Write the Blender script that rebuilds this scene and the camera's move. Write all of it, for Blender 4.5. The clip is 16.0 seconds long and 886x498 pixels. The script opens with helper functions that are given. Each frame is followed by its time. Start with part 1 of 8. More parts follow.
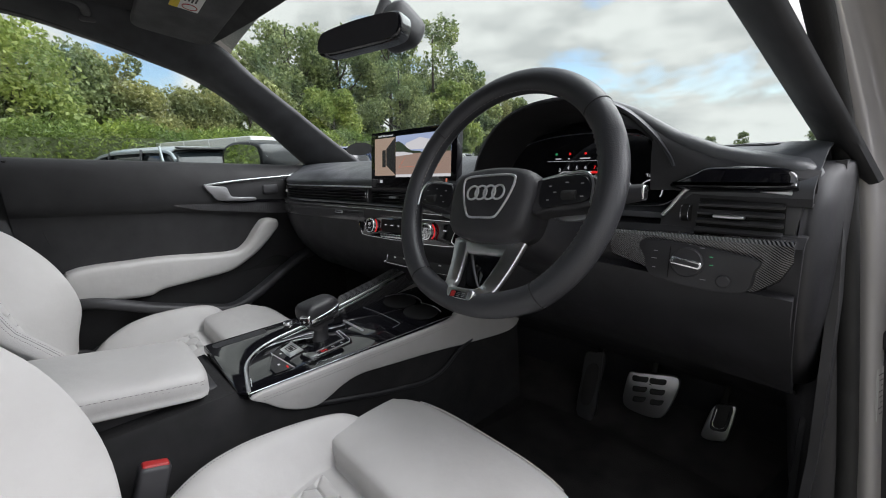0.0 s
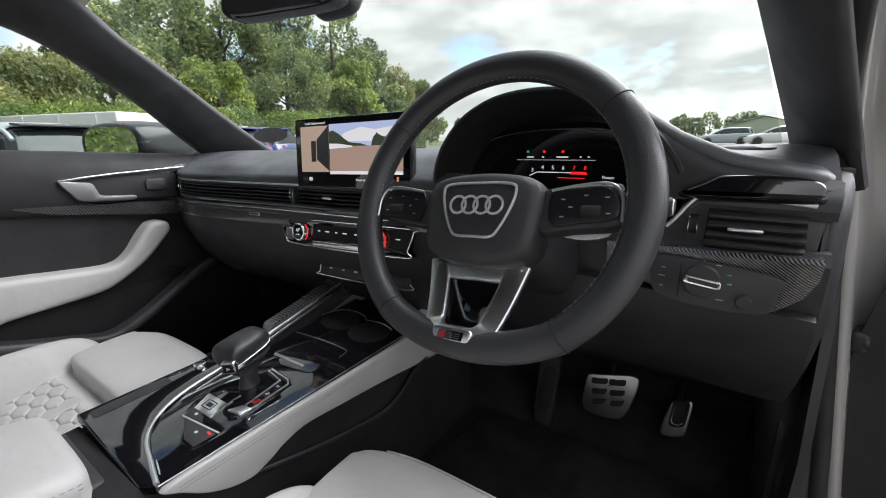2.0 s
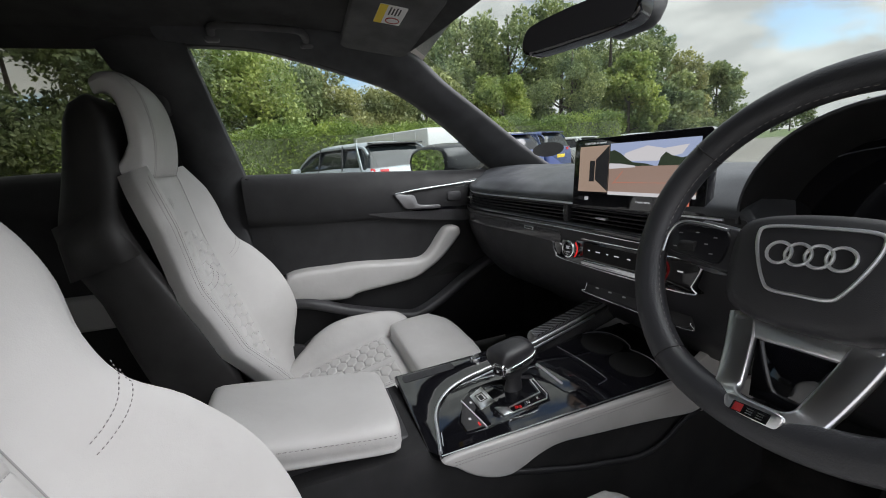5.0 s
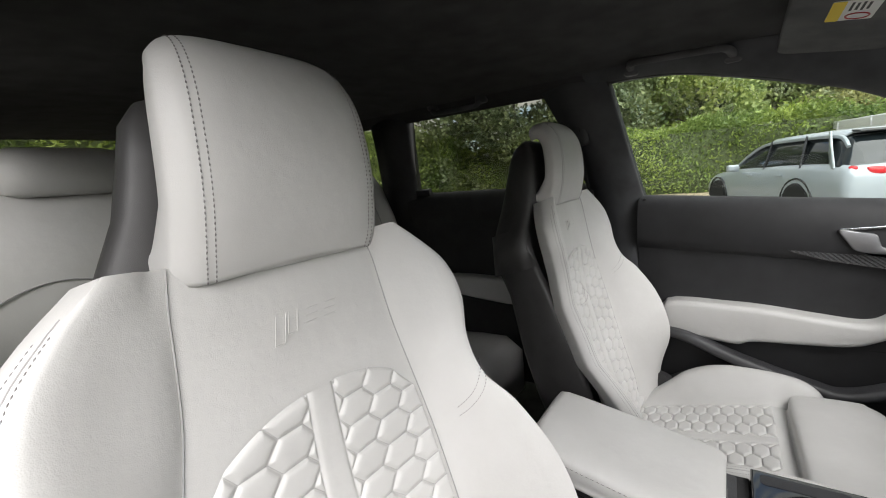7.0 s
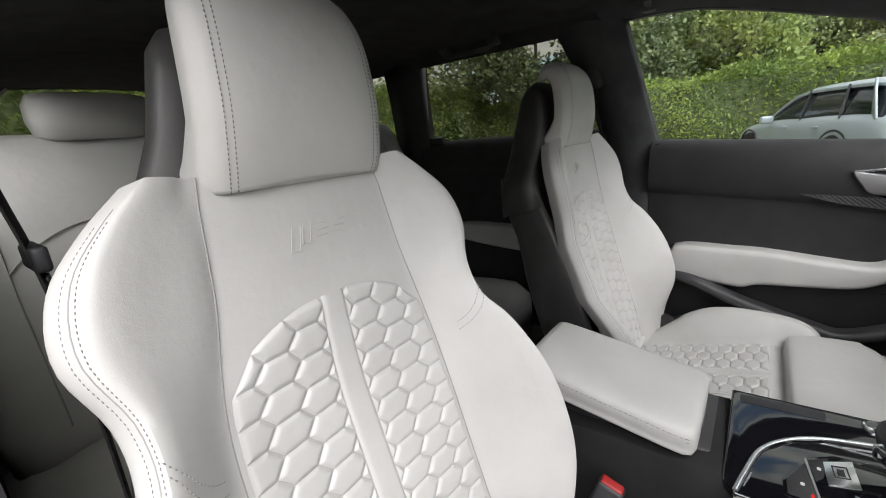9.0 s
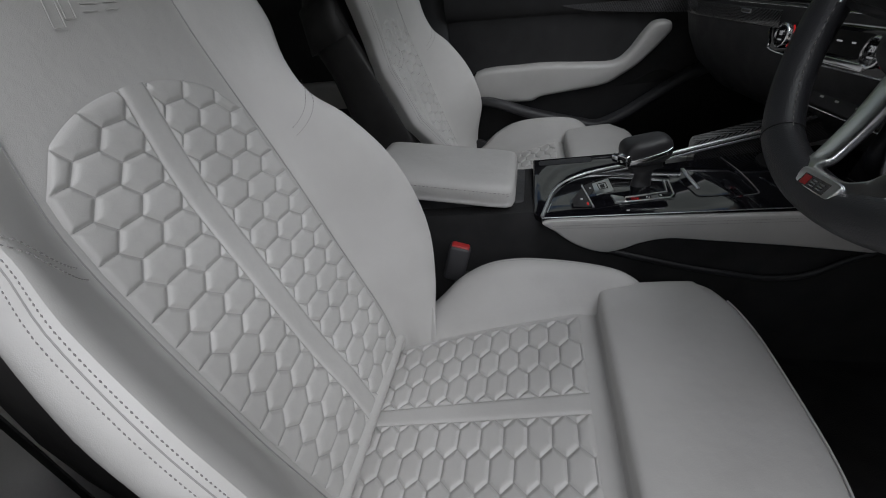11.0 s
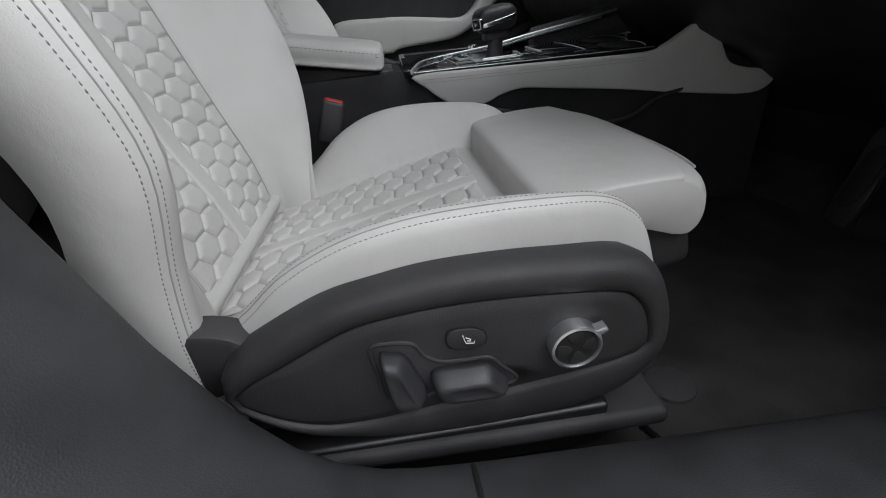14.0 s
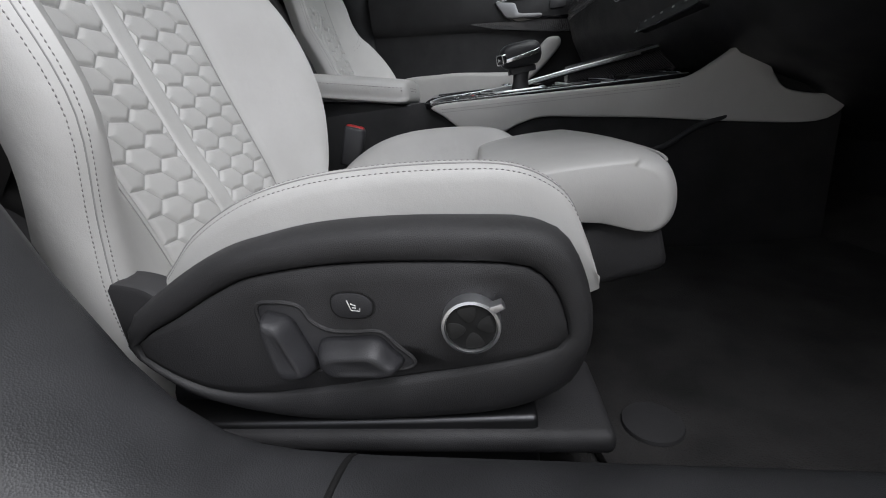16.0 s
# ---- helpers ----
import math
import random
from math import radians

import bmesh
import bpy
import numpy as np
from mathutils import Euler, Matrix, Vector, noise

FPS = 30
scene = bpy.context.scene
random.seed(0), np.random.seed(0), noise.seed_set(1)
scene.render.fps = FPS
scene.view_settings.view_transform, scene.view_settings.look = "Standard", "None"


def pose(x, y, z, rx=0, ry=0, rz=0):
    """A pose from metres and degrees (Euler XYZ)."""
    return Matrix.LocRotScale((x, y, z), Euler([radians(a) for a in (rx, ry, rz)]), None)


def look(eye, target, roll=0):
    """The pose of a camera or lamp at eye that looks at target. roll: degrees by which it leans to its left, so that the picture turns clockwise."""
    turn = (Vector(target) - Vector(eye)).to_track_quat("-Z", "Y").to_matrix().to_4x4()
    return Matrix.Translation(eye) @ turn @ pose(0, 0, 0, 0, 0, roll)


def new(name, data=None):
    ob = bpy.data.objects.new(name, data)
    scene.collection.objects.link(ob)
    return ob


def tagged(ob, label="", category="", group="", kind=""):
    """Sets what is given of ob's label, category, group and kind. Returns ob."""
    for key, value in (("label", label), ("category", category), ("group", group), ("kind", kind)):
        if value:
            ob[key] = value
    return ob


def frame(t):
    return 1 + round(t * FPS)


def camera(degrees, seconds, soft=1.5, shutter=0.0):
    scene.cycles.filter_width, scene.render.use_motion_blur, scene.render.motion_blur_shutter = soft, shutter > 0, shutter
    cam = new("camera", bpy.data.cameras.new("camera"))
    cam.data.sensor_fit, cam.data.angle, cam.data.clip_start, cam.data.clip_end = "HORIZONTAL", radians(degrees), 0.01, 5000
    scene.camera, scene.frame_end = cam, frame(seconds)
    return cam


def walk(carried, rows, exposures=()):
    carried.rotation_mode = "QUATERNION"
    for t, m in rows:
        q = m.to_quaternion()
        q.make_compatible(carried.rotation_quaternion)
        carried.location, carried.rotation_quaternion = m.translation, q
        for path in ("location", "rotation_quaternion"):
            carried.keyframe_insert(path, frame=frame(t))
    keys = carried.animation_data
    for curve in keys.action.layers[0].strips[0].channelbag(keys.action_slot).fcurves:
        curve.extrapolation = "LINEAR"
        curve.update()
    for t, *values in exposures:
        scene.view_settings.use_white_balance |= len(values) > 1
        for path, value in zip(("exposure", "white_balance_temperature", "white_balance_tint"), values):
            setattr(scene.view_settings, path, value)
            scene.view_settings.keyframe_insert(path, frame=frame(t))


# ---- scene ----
cam = camera(94.2, 16.0, 1.0)
PATH = [
    (0, (0.772, -0.425, 0.946), (-0.676, 0.891, 0.529), -2.1),
    (0.5, (0.718, -0.41, 0.963), (-0.645, 0.984, 0.518), -1.6),
    (1, (0.676, -0.404, 0.965), (-0.591, 1.069, 0.491), -1.3),
    (1.5, (0.648, -0.388, 0.967), (-0.526, 1.153, 0.468), -1.3),
    (2, (0.619, -0.389, 0.971), (-0.484, 1.2, 0.462), -1.4),
    (2.5, (0.591, -0.393, 0.973), (-0.478, 1.219, 0.465), -1.5),
    (3, (0.586, -0.393, 0.974), (-0.497, 1.212, 0.472), -1.6),
    (5.5, (0.609, -0.405, 1.023), (-1.343, -0.276, 0.609), -4.9),
    (6, (0.596, -0.389, 1.041), (-1.322, -0.818, 0.667), -5.0),
    (6.5, (0.62, -0.34, 1.071), (-1.155, -1.199, 0.738), -4.9),
    (7, (0.627, -0.317, 1.084), (-0.99, -1.447, 0.755), -4.5),
    (7.5, (0.627, -0.306, 1.087), (-0.884, -1.569, 0.74), -4.0),
    (8, (0.629, -0.298, 1.085), (-0.838, -1.602, 0.701), -3.9),
    (10.5, (0.722, -0.252, 0.969), (-0.9, -0.944, 0.025), -8.3),
    (11, (0.738, -0.269, 0.941), (-0.894, -0.721, -0.123), -9.6),
    (11.5, (0.739, -0.293, 0.902), (-0.872, -0.51, -0.263), -10.6),
    (12, (0.739, -0.31, 0.875), (-0.836, -0.341, -0.356), -10.8),
    (12.5, (0.746, -0.346, 0.857), (-0.811, -0.204, -0.39), -8.9),
    (13, (0.765, -0.363, 0.83), (-0.822, -0.149, -0.368), -7.3),
    (13.5, (0.82, -0.345, 0.758), (-0.845, -0.138, -0.33), -5.9),
    (14, (0.888, -0.3, 0.676), (-0.857, -0.155, -0.291), -5.4),
    (14.5, (0.895, -0.264, 0.625), (-0.906, -0.199, -0.242), -5.1),
    (15, (0.898, -0.239, 0.594), (-0.939, -0.263, -0.198), -5.5),
    (15.5, (0.91, -0.213, 0.587), (-0.949, -0.336, -0.14), -6.0),
    (16, (0.906, -0.176, 0.597), (-0.97, -0.405, -0.057), -6.4),
]
EXPOSURE = [(0, 1.2, 6450, 12), (3, 1.6, 6450, 12), (5.5, 1.1, 6550, 12), (6.4, 1.45, 6700, 12), (7, 1.55, 6750, 11), (8.2, 1.6, 6800, 11), (10.4, 0.4, 6450, 11), (11, 0.12, 6400, 11), (12.5, 0.14, 6400, 10), (14, 0.5, 6400, 10), (16, 0.68, 6400, 11)]
walk(cam, [(t, look(eye, target, roll)) for t, eye, target, roll in PATH], EXPOSURE)

# ---- world and sun: bright broken cloud ----
world = bpy.data.worlds.new("sky")
scene.world = world
world.use_nodes = True
wn, wl = world.node_tree.nodes, world.node_tree.links
for n in list(wn):
    wn.remove(n)
w_out = wn.new("ShaderNodeOutputWorld")
w_bg = wn.new("ShaderNodeBackground")
w_sky = wn.new("ShaderNodeTexSky")
w_sky.sky_type = "NISHITA"
w_sky.sun_disc = False
w_sky.sun_elevation = radians(48)
w_sky.sun_rotation = radians(33)
w_gain = wn.new("ShaderNodeMixRGB")
w_gain.blend_type = "MULTIPLY"
w_gain.inputs[0].default_value = 1.0
w_gain.inputs[2].default_value = (1.0, 1.0, 1.0, 1)
wl.new(w_sky.outputs[0], w_gain.inputs[1])
w_map = wn.new("ShaderNodeMapping")
w_map.inputs["Scale"].default_value = (1.0, 1.0, 2.6)
w_tc = wn.new("ShaderNodeTexCoord")
wl.new(w_tc.outputs["Generated"], w_map.inputs["Vector"])
w_noise = wn.new("ShaderNodeTexNoise")
w_noise.inputs["Scale"].default_value = 3.4
w_noise.inputs["Detail"].default_value = 9.0
w_noise.inputs["Roughness"].default_value = 0.58
w_noise.inputs["Distortion"].default_value = 0.25
wl.new(w_map.outputs[0], w_noise.inputs["Vector"])
w_ramp = wn.new("ShaderNodeValToRGB")
w_ramp.color_ramp.elements[0].position = 0.365
w_ramp.color_ramp.elements[1].position = 0.47
wl.new(w_noise.outputs[0], w_ramp.inputs[0])
w_noise2 = wn.new("ShaderNodeTexNoise")
w_noise2.inputs["Scale"].default_value = 6.5
w_noise2.inputs["Detail"].default_value = 8.0
wl.new(w_map.outputs[0], w_noise2.inputs["Vector"])
w_cloud = wn.new("ShaderNodeValToRGB")
w_cloud.color_ramp.elements[0].position = 0.40
w_cloud.color_ramp.elements[0].color = (3.3, 3.3, 3.3, 1)
w_cloud.color_ramp.elements[1].position = 0.62
w_cloud.color_ramp.elements[1].color = (4.8, 4.75, 4.68, 1)
wl.new(w_noise2.outputs[0], w_cloud.inputs[0])
w_mix = wn.new("ShaderNodeMixRGB")
wl.new(w_ramp.outputs[0], w_mix.inputs[0])
wl.new(w_gain.outputs[0], w_mix.inputs[1])
wl.new(w_cloud.outputs[0], w_mix.inputs[2])
wl.new(w_mix.outputs[0], w_bg.inputs[0])
w_bg.inputs[1].default_value = 0.12
wl.new(w_bg.outputs[0], w_out.inputs[0])

sun_data = bpy.data.lights.new("sun", "SUN")
sun_data.energy = 3.3
sun_data.angle = radians(70)
sun_data.color = (0.985, 0.99, 1.01)
sun = new("sun", sun_data)
sun.matrix_world = look((3.0, 4.6, 6.5), (0, 0, 0.4))

# ---- materials ----
def material(name, colour=(0.5, 0.5, 0.5), rough=0.5, metal=0.0, spec=0.5):
    m = bpy.data.materials.new(name)
    m.use_nodes = True
    b = m.node_tree.nodes["Principled BSDF"]
    b.inputs["Base Color"].default_value = (*colour, 1)
    b.inputs["Roughness"].default_value = rough
    b.inputs["Metallic"].default_value = metal
    b.inputs["Specular IOR Level"].default_value = spec
    return m, m.node_tree.nodes, m.node_tree.links, b


def vary(mat_pack, c1, c2, scale, detail=4.0, lo=0.35, hi=0.65):
    """Two colours mixed by a noise in object space."""
    m, n, l, b = mat_pack
    tc = n.new("ShaderNodeTexCoord")
    no = n.new("ShaderNodeTexNoise")
    no.inputs["Scale"].default_value = scale
    no.inputs["Detail"].default_value = detail
    rp = n.new("ShaderNodeValToRGB")
    rp.color_ramp.elements[0].position, rp.color_ramp.elements[1].position = lo, hi
    rp.color_ramp.elements[0].color, rp.color_ramp.elements[1].color = (*c1, 1), (*c2, 1)
    l.new(tc.outputs["Object"], no.inputs["Vector"])
    l.new(no.outputs[0], rp.inputs[0])
    l.new(rp.outputs[0], b.inputs["Base Color"])
    return rp


def rough_noise(mat_pack, lo, hi, scale):
    m, n, l, b = mat_pack
    tc = n.new("ShaderNodeTexCoord")
    no = n.new("ShaderNodeTexNoise")
    no.inputs["Scale"].default_value = scale
    no.inputs["Detail"].default_value = 5.0
    mr = n.new("ShaderNodeMapRange")
    mr.inputs["From Min"].default_value, mr.inputs["From Max"].default_value = 0.3, 0.7
    mr.inputs["To Min"].default_value, mr.inputs["To Max"].default_value = lo, hi
    l.new(tc.outputs["Object"], no.inputs["Vector"])
    l.new(no.outputs[0], mr.inputs["Value"])
    l.new(mr.outputs[0], b.inputs["Roughness"])


def grain(mat_pack, scale, strength, kind="voronoi", distance=0.001, second=0.0):
    m, n, l, b = mat_pack
    tc = n.new("ShaderNodeTexCoord")
    bp = n.new("ShaderNodeBump")
    bp.inputs["Strength"].default_value = strength
    bp.inputs["Distance"].default_value = distance
    if kind == "voronoi":
        t = n.new("ShaderNodeTexVoronoi")
        out = t.outputs["Distance"]
    else:
        t = n.new("ShaderNodeTexNoise")
        t.inputs["Detail"].default_value = 3.0
        out = t.outputs[0]
    t.inputs["Scale"].default_value = scale
    l.new(tc.outputs["Object"], t.inputs["Vector"])
    l.new(out, bp.inputs["Height"])
    if second:
        t2 = n.new("ShaderNodeTexNoise")
        t2.inputs["Scale"].default_value = scale * 0.05
        t2.inputs["Detail"].default_value = 4.0
        bp2 = n.new("ShaderNodeBump")
        bp2.inputs["Strength"].default_value = second
        bp2.inputs["Distance"].default_value = 0.004
        l.new(tc.outputs["Object"], t2.inputs["Vector"])
        l.new(t2.outputs[0], bp2.inputs["Height"])
        l.new(bp2.outputs[0], bp.inputs["Normal"])
    l.new(bp.outputs[0], b.inputs["Normal"])


def leather_mat(name, c1, c2, rough=0.45, scale=1100, strength=0.14):
    p = material(name, c1, rough)
    vary(p, c1, c2, 9.0, 6.0)
    grain(p, scale, strength, "voronoi", 0.0006, 0.2)
    return p[0]


def plastic_mat(name, c, rough=0.6, scale=1400, strength=0.3, spread=0.25):
    p = material(name, c, rough)
    vary(p, tuple(v * (1 - spread) for v in c), tuple(v * (1 + spread) for v in c), 14.0, 6.0)
    grain(p, scale, strength, "voronoi", 0.0005)
    rough_noise(p, rough - 0.08, rough + 0.08, 20.0)
    return p[0]


LEATHER = leather_mat("pearl_leather", (0.465, 0.459, 0.447), (0.515, 0.509, 0.497), 0.47)
THREAD = material("grey_thread", (0.22, 0.21, 0.207), 0.8)[0]
PALE_THREAD = material("pale_quilt_thread", (0.30, 0.295, 0.29), 0.8)[0]
THREAD_LIGHT = material("light_thread", (0.62, 0.62, 0.62), 0.7)[0]
DARK_LEATHER = leather_mat("black_leather", (0.018, 0.018, 0.02), (0.03, 0.03, 0.033), 0.42)
SOFT_BLACK = plastic_mat("soft_black_plastic", (0.038, 0.038, 0.041), 0.46)
DASH_TOP = plastic_mat("grey_black_dash_skin", (0.062, 0.066, 0.073), 0.42)
HARD_BLACK = plastic_mat("hard_black_plastic", (0.028, 0.028, 0.031), 0.5, 1300, 0.25)
SHELL = plastic_mat("seat_shell_plastic", (0.032, 0.031, 0.031), 0.5, 1500, 0.2)
SEAT_PLASTIC = plastic_mat("seat_side_plastic", (0.027, 0.0265, 0.028), 0.58, 1500, 0.4)
DOOR_BLACK = plastic_mat("door_skin_black", (0.021, 0.021, 0.024), 0.5)
# door black made darker, with the shade on the shut doors in its colour
DOOR_SHADED = plastic_mat("shaded_door_black", (0.012, 0.012, 0.0135), 0.62, 1500, 0.3)
INSERT = plastic_mat("black_suede", (0.013, 0.013, 0.014), 0.85, 2500, 0.3)
GLOSS = material("piano_black", (0.006, 0.006, 0.008), 0.05, 0.0, 1.0)[0]
CHROME = material("satin_chrome", (0.88, 0.89, 0.91), 0.17, 1.0)[0]
KEY_BLACK = material("key_black", (0.012, 0.012, 0.014), 0.28)[0]
POLISHED = material("polished_spoke_metal", (0.90, 0.905, 0.915), 0.28, 1.0)[0]
SATIN = material("satin_silver", (0.86, 0.87, 0.89), 0.34, 1.0)[0]
ALU = material("brushed_aluminium", (0.62, 0.63, 0.65), 0.32, 1.0)[0]
HANDLE = material("grey_brushed_handle", (0.30, 0.30, 0.31), 0.42, 1.0)[0]
RUBBER = plastic_mat("black_rubber", (0.012, 0.012, 0.012), 0.7, 400, 0.2)
HEADLINER = plastic_mat("black_headliner_cloth", (0.028, 0.0275, 0.028), 0.95, 1200, 0.5)
CARPET = plastic_mat("black_carpet", (0.019, 0.018, 0.018), 0.95, 500, 1.0, 0.5)
LINER = plastic_mat("matt_black_liner", (0.009, 0.009, 0.010), 0.8, 1400, 0.3)
# near-black for joints and dark parts, and for shade painted into hollows
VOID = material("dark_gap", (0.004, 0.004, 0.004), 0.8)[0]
RED = material("red_plastic", (0.36, 0.02, 0.02), 0.45)[0]
DIM_MARK = material("grey_marking", (0.32, 0.32, 0.32), 0.5)[0]
WHITE_MARK = material("white_marking", (0.7, 0.7, 0.7), 0.5)[0]
LABEL_GREY = material("grey_label_film", (0.40, 0.40, 0.39), 0.5)[0]
PAPER = material("white_label_paper", (0.72, 0.72, 0.70), 0.6)[0]
YELLOW = material("yellow_label", (0.75, 0.55, 0.03), 0.6)[0]
INK = material("label_ink", (0.05, 0.05, 0.05), 0.7)[0]


def carbon_mat():
    m, n, l, b = material("carbon_weave", (0.02, 0.02, 0.02), 0.22)
    tc = n.new("ShaderNodeTexCoord")
    mp = n.new("ShaderNodeMapping")
    mp.inputs["Rotation"].default_value = (radians(40), radians(35), radians(45))
    mp.inputs["Scale"].default_value = (360, 360, 360)
    ck = n.new("ShaderNodeTexWave")
    ck.inputs["Scale"].default_value = 0.35
    ck.inputs["Distortion"].default_value = 0.0
    rp = n.new("ShaderNodeValToRGB")
    rp.color_ramp.elements[0].position, rp.color_ramp.elements[1].position = 0.35, 0.65
    rp.color_ramp.elements[0].color, rp.color_ramp.elements[1].color = (0.005, 0.005, 0.006, 1), (0.11, 0.11, 0.115, 1)
    l.new(tc.outputs["Object"], mp.inputs["Vector"])
    l.new(mp.outputs[0], ck.inputs["Vector"])
    l.new(ck.outputs[0], rp.inputs[0])
    l.new(rp.outputs[0], b.inputs["Base Color"])
    bp = n.new("ShaderNodeBump")
    bp.inputs["Strength"].default_value = 0.15
    bp.inputs["Distance"].default_value = 0.0005
    l.new(ck.outputs[0], bp.inputs["Height"])
    l.new(bp.outputs[0], b.inputs["Normal"])
    b.inputs["Coat Weight"].default_value = 0.6
    b.inputs["Coat Roughness"].default_value = 0.08
    return m


CARBON = carbon_mat()


def glow(name, colour, strength=1.0):
    m, n, l, b = material(name, (0.01, 0.01, 0.01), 0.2)
    b.inputs["Emission Color"].default_value = (*colour, 1)
    b.inputs["Emission Strength"].default_value = strength
    return m


def glass_mat(name, tint=(1, 1, 1), gloss_rough=0.02):
    m = bpy.data.materials.new(name)
    m.use_nodes = True
    n, l = m.node_tree.nodes, m.node_tree.links
    n.remove(n["Principled BSDF"])
    tr = n.new("ShaderNodeBsdfTransparent")
    tr.inputs[0].default_value = (*tint, 1)
    gl = n.new("ShaderNodeBsdfGlossy")
    gl.inputs["Roughness"].default_value = gloss_rough
    lw = n.new("ShaderNodeLayerWeight")
    pw = n.new("ShaderNodeMath")
    pw.operation = "POWER"
    pw.inputs[1].default_value = 5.0
    sc = n.new("ShaderNodeMath")
    sc.operation = "MULTIPLY_ADD"
    sc.inputs[1].default_value, sc.inputs[2].default_value = 0.5, 0.025
    l.new(lw.outputs["Facing"], pw.inputs[0])
    l.new(pw.outputs[0], sc.inputs[0])
    mx = n.new("ShaderNodeMixShader")
    l.new(sc.outputs[0], mx.inputs[0])
    l.new(tr.outputs[0], mx.inputs[1])
    l.new(gl.outputs[0], mx.inputs[2])
    l.new(mx.outputs[0], n["Material Output"].inputs[0])
    return m


GLASS = glass_mat("clear_glass", (0.80, 0.835, 0.82))
PRIVACY = glass_mat("privacy_glass", (0.52, 0.53, 0.50))
MIRROR = material("mirror_silver", (0.85, 0.86, 0.86), 0.02, 1.0)[0]


# ---- mesh helpers ----
def link_mesh(name, verts, faces, mat, parent=None, label="", smooth=True, sharp=None):
    me = bpy.data.meshes.new(name)
    me.from_pydata([tuple(map(float, v)) for v in verts], [], faces)
    me.materials.append(mat)
    me.update()
    bm = bmesh.new()
    bm.from_mesh(me)
    bmesh.ops.recalc_face_normals(bm, faces=bm.faces)
    if sharp is not None:
        for e in bm.edges:
            if len(e.link_faces) == 2 and e.calc_face_angle(0) > radians(sharp):
                e.smooth = False
    for f in bm.faces:
        f.smooth = smooth
    bm.to_mesh(me)
    bm.free()
    ob = new(name, me)
    if parent:
        ob.parent = parent
    if label:
        ob["label"] = label
    return ob


def part(name, bm, mat, parent=None, label="", smooth=True, sharp=35):
    """Links a bmesh as one mesh object under a thing or a part."""
    for e in bm.edges:
        if len(e.link_faces) == 2 and e.calc_face_angle(0) > radians(sharp):
            e.smooth = False
    for f in bm.faces:
        f.smooth = smooth
    me = bpy.data.meshes.new(name)
    bm.to_mesh(me)
    bm.free()
    me.materials.append(mat)
    ob = new(name, me)
    if parent:
        ob.parent = parent
    if label:
        ob["label"] = label
    return ob


def thing(name, label, category, at=(0, 0, 0), group="", kind=""):
    e = new(name)
    e.location = at
    e.empty_display_size = 0.05
    return tagged(e, label, category, group, kind)


def under(child, parent):
    """Parents child to an Empty that stands off the origin, keeping its place."""
    child.parent = parent
    child.matrix_parent_inverse = Matrix.Translation(parent.location).inverted()
    return child


def crom(points, n, closed=False):
    """A Catmull-Rom curve through points, n samples."""
    p = np.array(points, float)
    k = len(p)
    if closed:
        q = np.vstack([p[-1], p, p[0], p[1]])
        segs = k
    else:
        q = np.vstack([2 * p[0] - p[1], p, 2 * p[-1] - p[-2]])
        segs = k - 1
    ts = np.linspace(0, segs, n, endpoint=not closed)
    out = []
    for t in ts:
        i = min(int(t), segs - 1)
        f = t - i
        a, b, c, d = q[i], q[i + 1], q[i + 2], q[i + 3]
        out.append(0.5 * (2 * b + (c - a) * f + (2 * a - 5 * b + 4 * c - d) * f * f + (3 * b - a - 3 * c + d) * f ** 3))
    return np.array(out)


def grid_faces(nu, nv, wrap_u=False, wrap_v=False):
    f = []
    for i in range(nu if wrap_u else nu - 1):
        for j in range(nv if wrap_v else nv - 1):
            a, b = i * nv + j, i * nv + (j + 1) % nv
            c, d = ((i + 1) % nu) * nv + (j + 1) % nv, ((i + 1) % nu) * nv + j
            f.append((a, b, c, d))
    return f


def loft(name, rings, mat, parent=None, label="", caps=True, wrap_u=False, sharp=None):
    """A skin over closed rings of equal length."""
    r = np.array(rings, float)
    nu, nv = r.shape[:2]
    f = grid_faces(nu, nv, wrap_u, True)
    if caps and not wrap_u:
        f.append(tuple(range(nv)))
        f.append(tuple((nu - 1) * nv + j for j in range(nv))[::-1])
    return link_mesh(name, r.reshape(-1, 3), f, mat, parent, label, True, sharp)


def sheet(name, pts, mat, parent=None, label="", thick=0.0, sharp=None):
    """An open grid surface; with thick it gets a back and edges, along its normals."""
    p = np.array(pts, float)
    nu, nv = p.shape[:2]
    if not thick:
        return link_mesh(name, p.reshape(-1, 3), grid_faces(nu, nv), mat, parent, label, True, sharp)
    du, dv = np.gradient(p, axis=0), np.gradient(p, axis=1)
    nn = np.cross(du, dv)
    nn /= np.linalg.norm(nn, axis=2, keepdims=True) + 1e-9
    back = p - nn * thick
    f = grid_faces(nu, nv)
    k = nu * nv
    f += [tuple(k + i for i in q[::-1]) for q in grid_faces(nu, nv)]
    rim = [i * nv for i in range(nu)] + [(nu - 1) * nv + j for j in range(1, nv)] + [i * nv + nv - 1 for i in range(nu - 2, -1, -1)] + list(range(nv - 2, 0, -1))
    for a, b in zip(rim, rim[1:] + rim[:1]):
        f.append((a, b, k + b, k + a))
    return link_mesh(name, np.vstack([p.reshape(-1, 3), back.reshape(-1, 3)]), f, mat, parent, label, True, sharp if sharp else 50)


